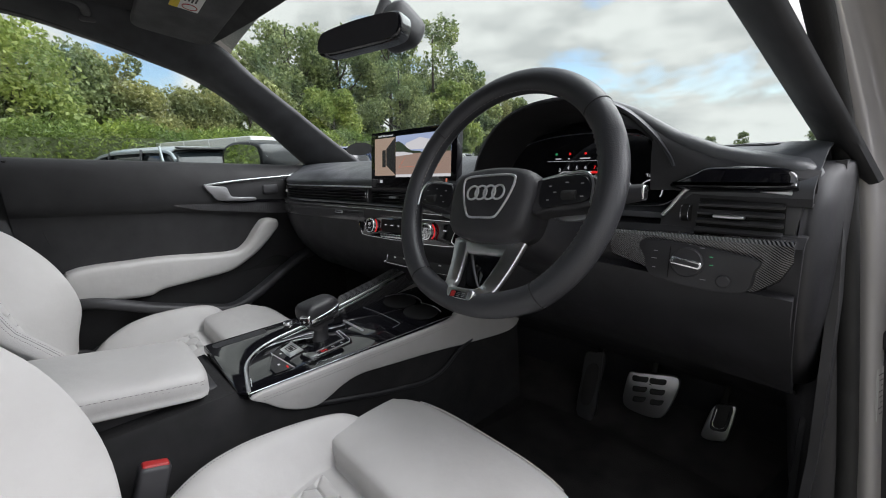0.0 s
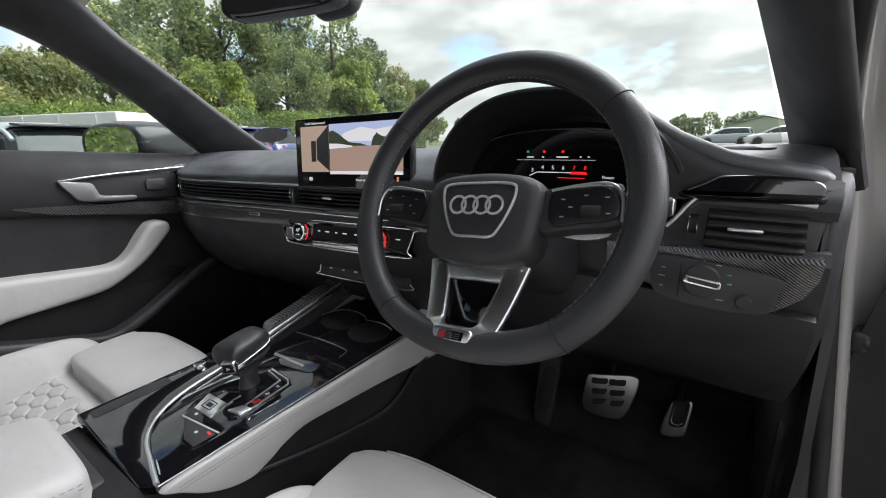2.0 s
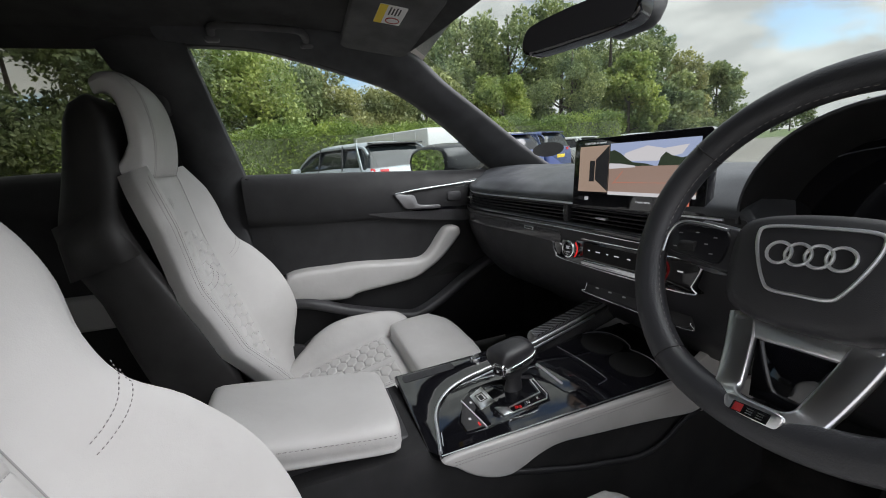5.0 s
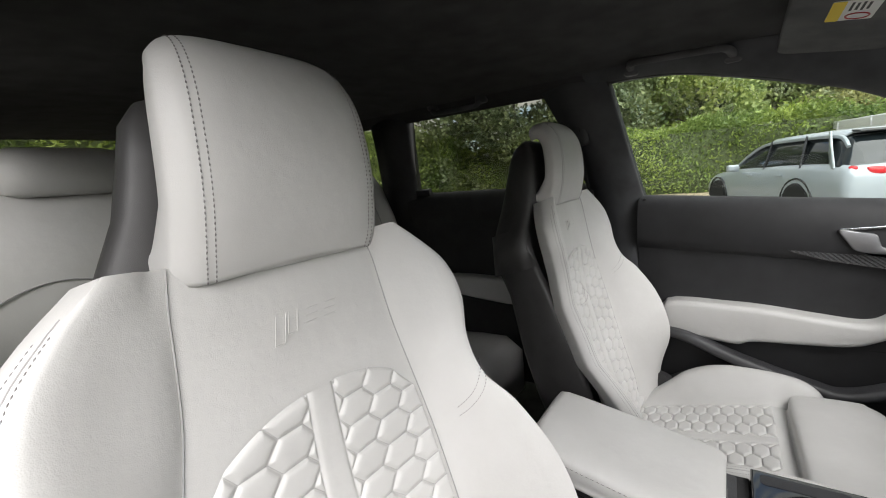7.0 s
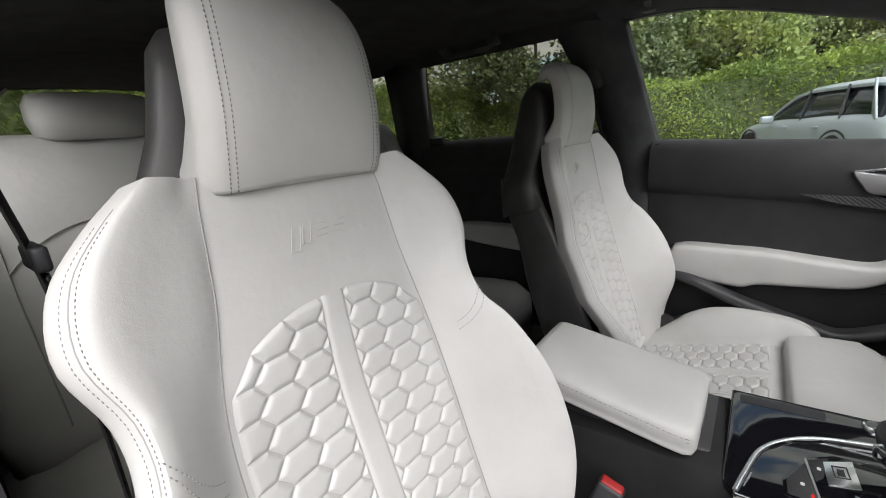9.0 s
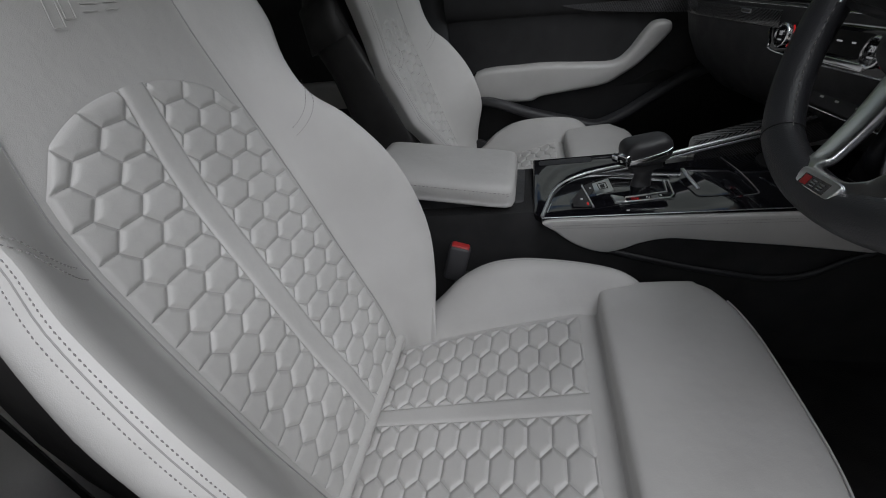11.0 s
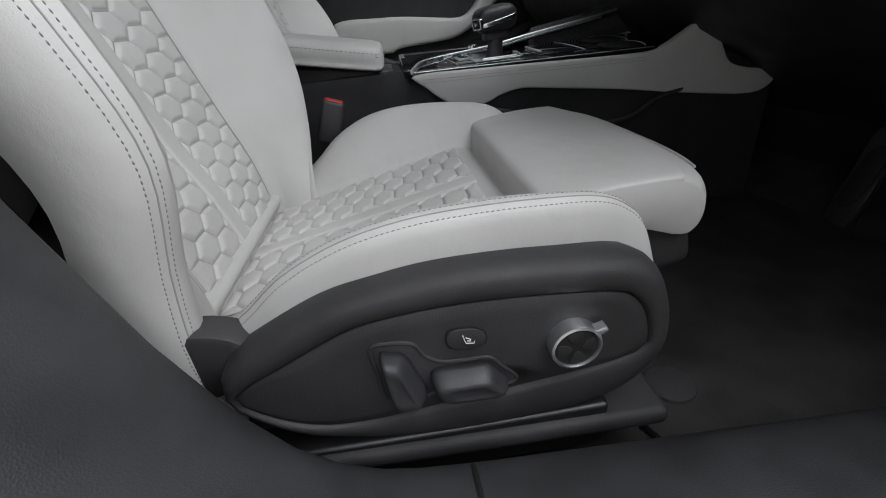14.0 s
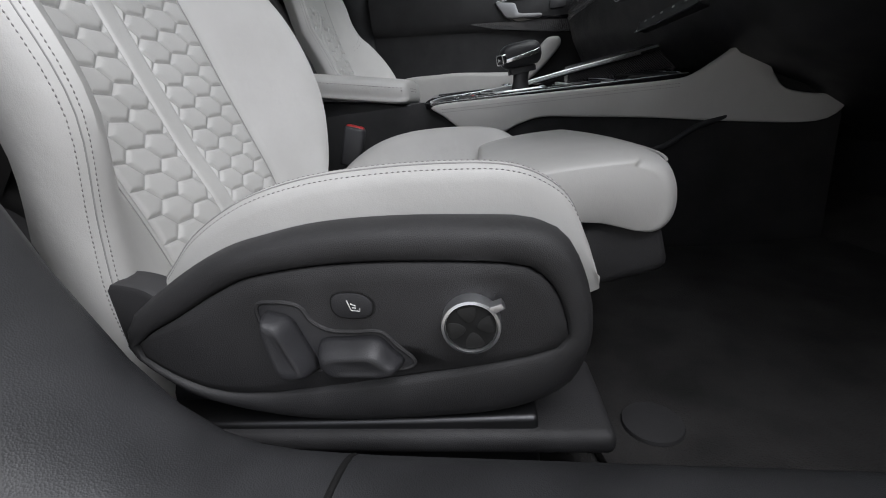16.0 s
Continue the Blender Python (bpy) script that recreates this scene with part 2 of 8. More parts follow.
def sweep(name, path, profile, mat, parent=None, label="", closed=False, up=(0, 0, 1), scale=None, sharp=40):
    """A closed 2D profile (side, up) carried along a path."""
    p = np.array(path, float)
    n = len(p)
    prof = np.array(profile, float)
    rings = []
    for i in range(n):
        if closed:
            t = p[(i + 1) % n] - p[i - 1]
        else:
            t = p[min(i + 1, n - 1)] - p[max(i - 1, 0)]
        t = t / (np.linalg.norm(t) + 1e-12)
        s = np.cross(t, np.array(up, float))
        s /= np.linalg.norm(s) + 1e-12
        u = np.cross(s, t)
        k = 1.0 if scale is None else scale[i]
        rings.append([p[i] + k * (a * s + b * u) for a, b in prof])
    return loft(name, rings, mat, parent, label, not closed, closed, sharp)


def circle(r, n=12, squash=1.0):
    return [(r * math.cos(2 * math.pi * i / n), r * squash * math.sin(2 * math.pi * i / n)) for i in range(n)]


def rrect(w, h, r, n=4):
    """A rounded rectangle outline, w by h, round its middle."""
    out = []
    for cx, cy, a0 in ((w / 2 - r, h / 2 - r, 0), (-w / 2 + r, h / 2 - r, 90), (-w / 2 + r, -h / 2 + r, 180), (w / 2 - r, -h / 2 + r, 270)):
        for i in range(n + 1):
            a = radians(a0 + 90 * i / n)
            out.append((cx + r * math.cos(a), cy + r * math.sin(a)))
    return out


def slab(name, outline, m, depth, mat, parent=None, label="", bevel=0.0, seg=2):
    """A plate: the outline in the pose's x and y, from its plane down to -depth along its z, with a rounded front edge."""
    bm = bmesh.new()
    vs = [bm.verts.new((x, y, 0)) for x, y in outline]
    face = bm.faces.new(vs)
    face.normal_update()
    if face.normal.z < 0:
        face.normal_flip()
    ext = bmesh.ops.extrude_face_region(bm, geom=[face])
    top_edges = [e for e in face.edges]
    for v in [g for g in ext["geom"] if isinstance(g, bmesh.types.BMVert)]:
        v.co.z -= depth
    bmesh.ops.recalc_face_normals(bm, faces=bm.faces)
    if bevel:
        top = [e for e in bm.edges if all(abs(v.co.z) < 1e-7 for v in e.verts)]
        bmesh.ops.bevel(bm, geom=top, offset=bevel, segments=seg, affect="EDGES", profile=0.5)
    bmesh.ops.transform(bm, matrix=m, verts=bm.verts)
    return part(name, bm, mat, parent, label, True, 30)


def rbox(name, size, m, mat, parent=None, label="", r=0.01, seg=3):
    bm = bmesh.new()
    bmesh.ops.create_cube(bm, size=1.0)
    bmesh.ops.scale(bm, vec=size, verts=bm.verts)
    if r:
        bmesh.ops.bevel(bm, geom=list(bm.edges), offset=min(r, min(size) * 0.49), segments=seg, affect="EDGES", profile=0.5)
    bmesh.ops.transform(bm, matrix=m, verts=bm.verts)
    return part(name, bm, mat, parent, label, True, 40)


def lathe(name, profile, m, mat, parent=None, label="", n=32, sharp=35):
    """Radius and height pairs turned round the pose's z."""
    rings = []
    for r, z in profile:
        rings.append([m @ Vector((r * math.cos(2 * math.pi * i / n), r * math.sin(2 * math.pi * i / n), z)) for i in range(n)])
    return loft(name, rings, mat, parent, label, True, False, sharp)


def frame_pose(o, x, y):
    """A pose from an origin and two in-plane directions."""
    X = Vector(x).normalized()
    Y = Vector(y)
    Z = X.cross(Y).normalized()
    Y = Z.cross(X)
    m = Matrix((X, Y, Z)).transposed().to_4x4()
    m.translation = Vector(o)
    return m


def letters(name, text, m, size, mat, parent, depth=0.0004, spacing=1.0):
    cu = bpy.data.curves.new(name, "FONT")
    cu.body, cu.size, cu.extrude = text, size, depth
    cu.align_x, cu.align_y = "CENTER", "CENTER"
    cu.space_character = spacing
    tmp = bpy.data.objects.new(name, cu)
    scene.collection.objects.link(tmp)
    me = bpy.data.meshes.new_from_object(tmp.evaluated_get(bpy.context.evaluated_depsgraph_get()))
    bpy.data.objects.remove(tmp)
    me.transform(m)
    me.materials.clear()
    me.materials.append(mat)
    ob = new(name, me)
    ob.parent = parent
    return ob


def stitches(name, path, mat, parent, length=0.0045, gap=0.0025, r=0.0006, lift=None):
    """Short threads along a seam, joined in one mesh."""
    p = np.array(path, float)
    seg = np.linalg.norm(np.diff(p, axis=0), axis=1)
    s = np.concatenate([[0], np.cumsum(seg)])
    total = s[-1]
    n = max(1, int(total / (length + gap)))
    V, F = [], []
    for i in range(n):
        a, b = i * (length + gap), i * (length + gap) + length
        pa = np.array([np.interp(a, s, p[:, k]) for k in range(3)])
        pb = np.array([np.interp(min(b, total), s, p[:, k]) for k in range(3)])
        t = pb - pa
        if np.linalg.norm(t) < 1e-6:
            continue
        t = t / np.linalg.norm(t)
        u = np.cross(t, [0.31, 0.2, 0.93])
        u /= np.linalg.norm(u)
        w = np.cross(t, u)
        k = len(V)
        for q, rr in ((pa, 0.35), ((pa + pb) / 2, 1.0), (pb, 0.35)):
            for c, d in ((1, 0), (0, 1), (-1, 0), (0, -1)):
                V.append(q + rr * r * (c * u + d * w))
        for g in (0, 4):
            for j in range(4):
                F.append((k + g + j, k + g + (j + 1) % 4, k + g + 4 + (j + 1) % 4, k + g + 4 + j))
        F.append((k, k + 1, k + 2, k + 3))
        F.append((k + 8, k + 9, k + 10, k + 11))
    return link_mesh(name, V, F, mat, parent)


WHITE_GLOW = glow("display_white", (0.9, 0.92, 0.95), 0.2)
RED_GLOW = glow("display_red", (1.0, 0.03, 0.03), 0.28)
GREEN_GLOW = glow("display_green", (0.08, 0.8, 0.3), 0.11)
SCREEN_TAN = glow("screen_tan", (0.42, 0.31, 0.24), 0.33)
SCREEN_GROUND = glow("screen_ground", (0.37, 0.26, 0.21), 0.33)
SCREEN_SKY = glow("screen_sky", (0.42, 0.50, 0.72), 0.33)
SCREEN_CLOUD = glow("screen_cloud", (0.75, 0.74, 0.76), 0.33)
SCREEN_TREE = glow("screen_trees", (0.035, 0.05, 0.03), 0.33)
SCREEN_DARK = glow("screen_dark", (0.02, 0.02, 0.022), 0.33)
SCREEN_RED = glow("screen_red", (0.75, 0.22, 0.14), 0.3)
BLUE_GLOW = glow("blue_ring_light", (0.10, 0.08, 0.9), 0.05)
SILL = plastic_mat("sill_plastic", (0.036, 0.0365, 0.039), 0.47, 900, 0.32)
PILLAR = plastic_mat("pillar_trim", (0.034, 0.035, 0.038), 0.7, 1800, 0.3)
VISOR = plastic_mat("visor_cloth", (0.07, 0.07, 0.072), 0.9, 1600, 0.4)
BODY_GREY = material("grey_car_paint", (0.30, 0.29, 0.285), 0.28)[0]
BODY_GREY.node_tree.nodes["Principled BSDF"].inputs["Coat Weight"].default_value = 0.5
BODY_DARK = material("dark_mirror_paint", (0.03, 0.032, 0.035), 0.25)[0]
MIRROR_DARK = material("dimmed_mirror", (0.10, 0.10, 0.11), 0.05, 0.6)[0]
RAIL_BRIGHT = material("worn_pedal_metal", (0.55, 0.55, 0.56), 0.30, 1.0)[0]
RAIL = material("dark_rail_steel", (0.10, 0.10, 0.105), 0.48, 1.0)[0]

# ---- front seats ----
BACK_H = [-0.09, -0.05, 0.02, 0.08, 0.15, 0.22, 0.29, 0.36, 0.405, 0.45, 0.50, 0.545, 0.58, 0.61]
BACK_W = [0.13, 0.138, 0.168, 0.202, 0.222, 0.226, 0.223, 0.211, 0.196, 0.197, 0.214, 0.205, 0.178, 0.145]
BACK_A = [0.118, 0.120, 0.126, 0.131, 0.133, 0.133, 0.133, 0.131, 0.127, 0.119, 0.108, 0.102, 0.098, 0.092]
BACK_C = [-0.046, -0.034, -0.019, -0.012, -0.012, -0.011, -0.009, -0.007, -0.005, 0.000, 0.008, 0.015, 0.020, 0.022]
# the bolster beside the door sweeps back and stays wide at its foot
DOOR_W = [0.234, 0.236, 0.240, 0.238, 0.240, 0.243, 0.238, 0.222, 0.202, 0.200, 0.214, 0.205, 0.178, 0.145]
DOOR_B = [-0.01, 0.008, 0.027, 0.053, 0.094, 0.103, 0.096, 0.076, 0.056, 0.050, 0.052, 0.052, 0.047, 0.042]
BACK_B = [0.012, 0.030, 0.052, 0.075, 0.096, 0.104, 0.099, 0.078, 0.056, 0.050, 0.052, 0.052, 0.047, 0.042]


def hex_height(s, h, wide, tall=None):
    """Distance from the nearest stitched edge of a flat-topped honeycomb of cells wide across."""
    px, py = 0.75 * wide, 0.866 * wide * (tall or 1.0)
    ky = 1.0 / (tall or 1.0)
    d = []
    i0, = (np.round(s / px),)
    for di in (-1, 0, 1):
        i = i0 + di
        off = np.where(np.mod(i, 2) == 0, 0.0, 0.5)
        j0 = np.round(h / py - off)
        for dj in (-1, 0, 1):
            cx, cy = i * px, (j0 + dj + off) * py
            d.append(((s - cx) ** 2 + ((h - cy) * ky) ** 2, cx, cy))
    dist = np.stack([q[0] for q in d])
    cx, cy = np.stack([q[1] for q in d]), np.stack([q[2] for q in d]) * ky
    order = np.argsort(dist, axis=0)
    take = lambda a, k: np.take_along_axis(a, order[k:k + 1], 0)[0]
    gap = np.sqrt((take(cx, 0) - take(cx, 1)) ** 2 + (take(cy, 0) - take(cy, 1)) ** 2) + 1e-6
    return (take(dist, 1) - take(dist, 0)) / (2 * gap)


def puff(e, high=0.0040, soft=0.0024):
    e = np.clip(e, 0, None)
    return high * (1 - np.exp(-(e / soft) ** 1.25)) + 0.05 * np.minimum(e, 0.010)


CELL, SQUASH, ROW = 0.054, 0.62, 0.0085   # cell width, height ratio, row offset of the honeycomb


def quilt_thread(name, lay, ok, wide, us, vs, parent, tall=1.0, shift=0.0):
    """Short threads in the valleys of a flat-topped honeycomb, joined in one mesh."""
    px, py = 0.75 * wide, 0.866 * wide * tall
    done, V, F = set(), [], []
    for i in range(int(us[0] / px) - 1, int(us[1] / px) + 2):
        for j in range(int(vs[0] / py) - 1, int(vs[1] / py) + 2):
            c = np.array((i * px, (j + (0.5 if i % 2 else 0.0)) * py - shift))
            corner = [c + 0.5 * wide * np.array((math.cos(k * math.pi / 3), tall * math.sin(k * math.pi / 3))) for k in range(6)]
            for k in range(6):
                a, b = corner[k], corner[(k + 1) % 6]
                key = tuple(np.round((a + b) * 1000).astype(int))
                if key in done:
                    continue
                done.add(key)
                side = np.array((-(b - a)[1], (b - a)[0])) / wide * 0.0007
                for q in range(8):
                    p0, p1 = a + (b - a) * (q + 0.1) / 8, a + (b - a) * (q + 0.8) / 8
                    if not (ok(*p0) and ok(*p1)):
                        continue
                    n = len(V)
                    V.extend(lay(*p) for p in (p0 - side, p0 + side, p1 + side, p1 - side))
                    F.append((n, n + 1, n + 2, n + 3))
    return link_mesh(name, V, F, PALE_THREAD, parent, "", False)


def build_seat(cx, door, name, label, fine, drop=0.0):
    """door: +1 where the door is on the +x side, -1 where it is on the -x side."""
    seat = thing(name, label, "car seat", (cx, -0.35, 0.31), "front seats")
    org = Matrix.Translation(seat.location).inverted()

    def put(ob):
        ob.matrix_parent_inverse = org if ob.parent.type == "EMPTY" else Matrix()
        return ob

    P = lambda s, h, d: np.array((cx + s, -0.478 - 0.31 * h + 0.951 * d, 0.45 - drop + 0.951 * h + 0.31 * d))
    C = lambda s, l, e: np.array((cx + s, -0.510 + 0.975 * l - 0.22 * e, 0.434 - drop + 0.22 * l + 0.975 * e))
    at = lambda tab, h: float(np.interp(h, BACK_H, tab))

    # backrest cover, one skin from side to side
    table = crom(np.array([BACK_H, BACK_W, BACK_A, BACK_C, BACK_B, DOOR_W, DOOR_B]).T, 60)
    W = table[:, :5]
    rings = []

    def half_section(w, a, c, b, cc, deep):
        return crom([(0, cc - 0.001), (a * 0.6, cc + (c - cc) * 0.36 - 0.001), (a * 0.97, c), (a + 0.004, c + 0.001), (a + 0.016, c + 0.010 * min(1.0, max(-0.5, (b - c) / 0.05))),
                     (a + 0.45 * (w - a), c + 0.52 * (b - c)), (a + 0.78 * (w - a), b - 0.004), (w - 0.008, b - 0.008), (w + 0.001, b - 0.024), (w, b - 0.62 * deep), (w - 0.012, b - deep)], 26)

    for h, w, a, c, b, w2, b2 in table:
        cc = c - 0.011 * max(0.0, min(1.0, (h - 0.02) / 0.12, (0.47 - h) / 0.1))
        # the passenger seat's cover sits flatter beside the console
        flat = 1.0 if door > 0 else 1.0 - 0.5 * max(0.0, min(1.0, (0.50 - h) / 0.12, (h - 0.12) / 0.14))
        plain = half_section(w, a, c, c + (b - c) * flat, cc, 0.054)
        wide = half_section(w2, a, c, b2, cc, 0.054 + 0.026 * min(1.0, max(0.0, (0.42 - h) / 0.12)))
        r, q = (wide, plain) if door > 0 else (plain, wide)
        full = np.vstack([np.stack([-q[::-1, 0], q[::-1, 1]], 1), r[1:]])
        rings.append([P(s, h, d) for s, d in full])
    cover_rings = rings
    put(sheet("backrest", rings, LEATHER, seat, "pearl grey leather backrest with raised side bolsters", 0.004))

    # quilted middle panel
    nu, nv = (250, 400) if fine else (110, 170)
    HB = 0.1295
    arch = lambda u: np.where(np.abs(u) < 0.104, 0.478 - 0.022 * (np.abs(u) / 0.104) ** 2.6, 0.456 - (np.abs(u) - 0.104) * 1.25)
    s = np.linspace(-HB, HB, nu)[:, None] * np.ones((1, nv))
    top = arch(s)
    v = np.linspace(0, 1, nv)[None, :] * np.ones((nu, 1))
    h = -0.035 + v * (top + 0.035)
    rim = np.minimum(np.minimum(HB - np.abs(s), (top - h) * 0.8), 0.05)
    e = np.minimum(hex_height(s, h + ROW, CELL, SQUASH) * 0.8, rim)
    e = np.where(np.abs(s) < 0.0160, 0, np.minimum(e, np.abs(s) - 0.0160))
    band = np.where(np.abs(s) < 0.0160, 0.0035 * (1 - np.exp(-(0.0160 - np.abs(s)) / 0.002)), 0)
    squeeze = np.interp(h, BACK_H, BACK_A) / 0.1315
    d = np.interp(h, BACK_H, BACK_C) + 0.0012 + puff(e) + band - 0.010 * (1 - (s / HB) ** 2) * np.clip((h - 0.02) / 0.12, 0, 1) * np.clip((0.47 - h) / 0.1, 0, 1)
    pts = np.empty((nu, nv, 3))
    S = s * squeeze
    pts[..., 0], pts[..., 1], pts[..., 2] = cx + S, -0.478 - 0.31 * h + 0.951 * d, 0.45 - drop + 0.951 * h + 0.31 * d
    put(sheet("quilted_back_panel", pts, LEATHER, seat, "honeycomb-quilted leather panel with a smooth centre strip"))

    if fine:
        lay = lambda u, w_: P(u * float(np.interp(w_, BACK_H, BACK_A)) / 0.1315, w_, at(BACK_C, w_) + 0.0022 - 0.010 * (1 - (u / HB) ** 2) * min(1.0, max(0.0, (w_ - 0.02) / 0.12)) * min(1.0, max(0.0, (0.47 - w_) / 0.1)))
        ok = lambda u, w_: 0.0160 < abs(u) < HB and -0.035 < w_ < float(arch(u))
        put(quilt_thread("quilt_stitching", lay, ok, CELL, (-0.14, 0.14), (-0.04, 0.49), seat, SQUASH, ROW))

    # embossed badge shape on the upper panel
    base = frame_pose(P(-0.010 * door, 0.5425, at(BACK_C, 0.5425) + 0.0001), (-1, 0, 0), (0, -0.31, 0.951))
    for stroke in [((-0.042, -0.015), (-0.031, 0.015), (-0.021, 0.015), (-0.032, -0.015), (-0.042, -0.015)), ((-0.027, -0.009), (-0.018, 0.015), (-0.009, 0.015), (-0.018, -0.009), (-0.027, -0.009))] + [
            ((x + 0.4 * y, y), (x + 0.014 + 0.4 * y, y)) for x in (-0.006, 0.016) for y in (-0.005, 0.001, 0.007)]:
        put(sweep("embossed_line", [base @ Vector((x, y, 0)) for x, y in stroke], circle(0.00045, 6), LEATHER, seat, "", False, (0, 0.951, 0.31)))

    # headrest: a padded slab that wraps over the top
    spine = [(0.014, 0.594), (0.027, 0.613), (0.046, 0.652), (0.058, 0.694), (0.062, 0.730), (0.054, 0.757), (0.036, 0.771), (0.016, 0.774)]
    width = [0.103, 0.104, 0.102, 0.099, 0.095, 0.089, 0.082, 0.074]
    hx = -0.012 * door
    sp = crom(np.array([(a, b, w) for (a, b), w in zip(spine, width)]), 34)
    tan = np.gradient(sp[:, :2], axis=0)
    tan /= np.linalg.norm(tan, axis=1, keepdims=True)
    rings = []
    for i, (d0, h0, w) in enumerate(sp):
        nd, nh = tan[i, 1], -tan[i, 0]
        t0 = 0.020 if i < 26 else 0.020 - 0.010 * (i - 26) / 8
        dp = 0.022 + 0.028 * max(0.0, 1 - i / 9)
        sec = crom([(0, t0), (w * 0.55, t0 - 0.001), (w * 0.84, t0 - 0.006), (w * 0.97, t0 - 0.016), (w * (1 + 0.6 * (dp - 0.022)), -0.004), (w * (0.985 + 1.5 * (dp - 0.022)), -dp * 0.8), (w * 0.93, -dp)], 22)
        back = [(w * 0.85, -dp * 0.9), (w * 0.40, -0.014), (0, -0.013)]
        half = list(sec) + back
        full = [(-a, b) for a, b in half[::-1]] + [(a, b) for a, b in half[1:]]
        rise = 0.008 * max(0.0, 1 - i / 11)
        rings.append([P(hx + a, h0 + nh * b + rise * (1.4 - min(1.0, abs(a) / w) ** 2), d0 + nd * b) for a, b in full])
    put(loft("headrest", rings, LEATHER, seat, "integrated pearl grey leather headrest", True, False, None))

    # stitch lines on the headrest and the bolsters
    for sgn in (-1, 1):
        for k in (0.765, 0.825):
            line = []
            for i, (d0, h0, w) in enumerate(sp):
                nd, nh = tan[i, 1], -tan[i, 0]
                t0 = 0.020 if i < 26 else 0.020 - 0.010 * (i - 26) / 8
                off = np.interp(k, [0.55, 0.84, 0.97], [t0 - 0.001, t0 - 0.006, t0 - 0.018]) + 0.0010
                line.append(P(hx + sgn * w * k, h0 + nh * off + 0.008 * max(0.0, 1 - i / 11) * (1.4 - k ** 2), d0 + nd * off))
            put(stitches("stitching", line, THREAD, seat, 0.0026, 0.0016, 0.0007))
        for k, f in ((16, 0.9), (18, 0.35)):
            line = [np.array(r[25 + sgn * k]) * (1 - f) + np.array(r[25 + sgn * (k + 1)]) * f for r in cover_rings[7:56]]
            put(stitches("stitching", line, THREAD, seat, 0.0024, 0.0015, 0.0006))
        welt = [np.array(r[25 + sgn * 17]) * 0.5 + np.array(r[25 + sgn * 18]) * 0.5 for r in cover_rings[6:57]]
        put(sweep("seam", welt, circle(0.0006, 5), PALE_THREAD, seat, "", False, (0, 1, 0.3)))
        for k in (0.0, 0.010):
            line = []
            for t in np.linspace(0, 1, 24):
                hh = 0.415 - 0.045 * t - k + 0.03 * (t - 0.5) ** 2
                w, a, c, b = (at(q, hh) for q in (BACK_W, BACK_A, BACK_C, BACK_B))
                ss = w - 0.008 - t * (w - a - 0.03)
                u = (ss - a) / (w - a)
                dd = np.interp(u, [0, 0.1, 0.45, 0.78, 0.96], [c + 0.001, c + 0.008, c + 0.52 * (b - c), b - 0.004, b - 0.006])
                line.append(P(sgn * ss, hh, dd + 0.0012))
            put(stitches("stitching", line, THREAD, seat, 0.0026, 0.0015, 0.0006))
        seam = [P(sgn * (a + 0.0035), hh, c + 0.0012) for hh, w, a, c, b in W[4:]]
        put(sweep("seam", seam, circle(0.0007, 5), PALE_THREAD, seat, "", False, (0, 1, 0.3)))

    # back shell
    rings = []
    for hh in np.linspace(-0.06, 0.57, 14):
        w = at(BACK_W, hh) - 0.012
        b = at(BACK_B, hh) if door > 0 else 0.5 * at(BACK_B, hh)
        lead = b - 0.048 if hh > 0.14 else min(b - 0.048, at(BACK_C, hh) - 0.04)
        half = [(w - 0.004, lead), (w + 0.004, min(-0.02, lead - 0.027)), (w - 0.006, -0.100), (w - 0.030, -0.134), (w * 0.55, -0.150), (0, -0.153)]
        r = crom(half, 9)
        full = [(a, q) for a, q in r] + [(-a, q) for a, q in r[::-1][1:]] + [(-w + 0.012, -0.034), (0, -0.045), (w - 0.012, -0.034)]
        rings.append([P(a, hh, q) for a, q in full])
    put(loft("back_shell", rings, SHELL, seat, "dark plastic back shell"))
    rings = []
    for hh, w, d0, d1 in ((0.48, 0.190, -0.03, -0.150), (0.54, 0.176, -0.03, -0.138), (0.58, 0.150, -0.02, -0.124), (0.62, 0.124, -0.010, -0.106), (0.66, 0.107, 0.002, -0.086), (0.70, 0.098, 0.014, -0.066), (0.73, 0.090, 0.012, -0.050), (0.75, 0.076, 0.006, -0.036), (0.760, 0.055, 0.000, -0.020)):
        rings.append([P(hx + x, hh, q) for x, q in crom([(-w, d0), (0, d0), (w, d0), (w + 0.004, (d0 + d1) / 2), (w * 0.8, d1), (0, d1 - 0.004), (-w * 0.8, d1), (-w - 0.004, (d0 + d1) / 2)], 32, True)])
    put(loft("headrest_shell", rings, SHELL, seat, "dark plastic headrest back"))

    # cushion cover
    L = [-0.03, 0.03, 0.09, 0.13, 0.18, 0.23, 0.28, 0.33, 0.368, 0.390, 0.403, 0.408]
    CW = [0.185, 0.205, 0.222, 0.228, 0.231, 0.231, 0.229, 0.226, 0.221, 0.216, 0.213, 0.211]
    IW = [0.178, 0.196, 0.216, 0.230, 0.237, 0.234, 0.225, 0.214, 0.204, 0.198, 0.194, 0.192]
    CB = [0.002, 0.016, 0.044, 0.065, 0.0775, 0.0775, 0.069, 0.056, 0.042, 0.025, 0.004, -0.030]
    CI = [0.128, 0.134, 0.142, 0.146, 0.150, 0.152, 0.154, 0.156, 0.158, 0.160, 0.162, 0.163]
    Q = crom(np.array([L, CW, CB, CI, IW]).T, 50)
    rings = []
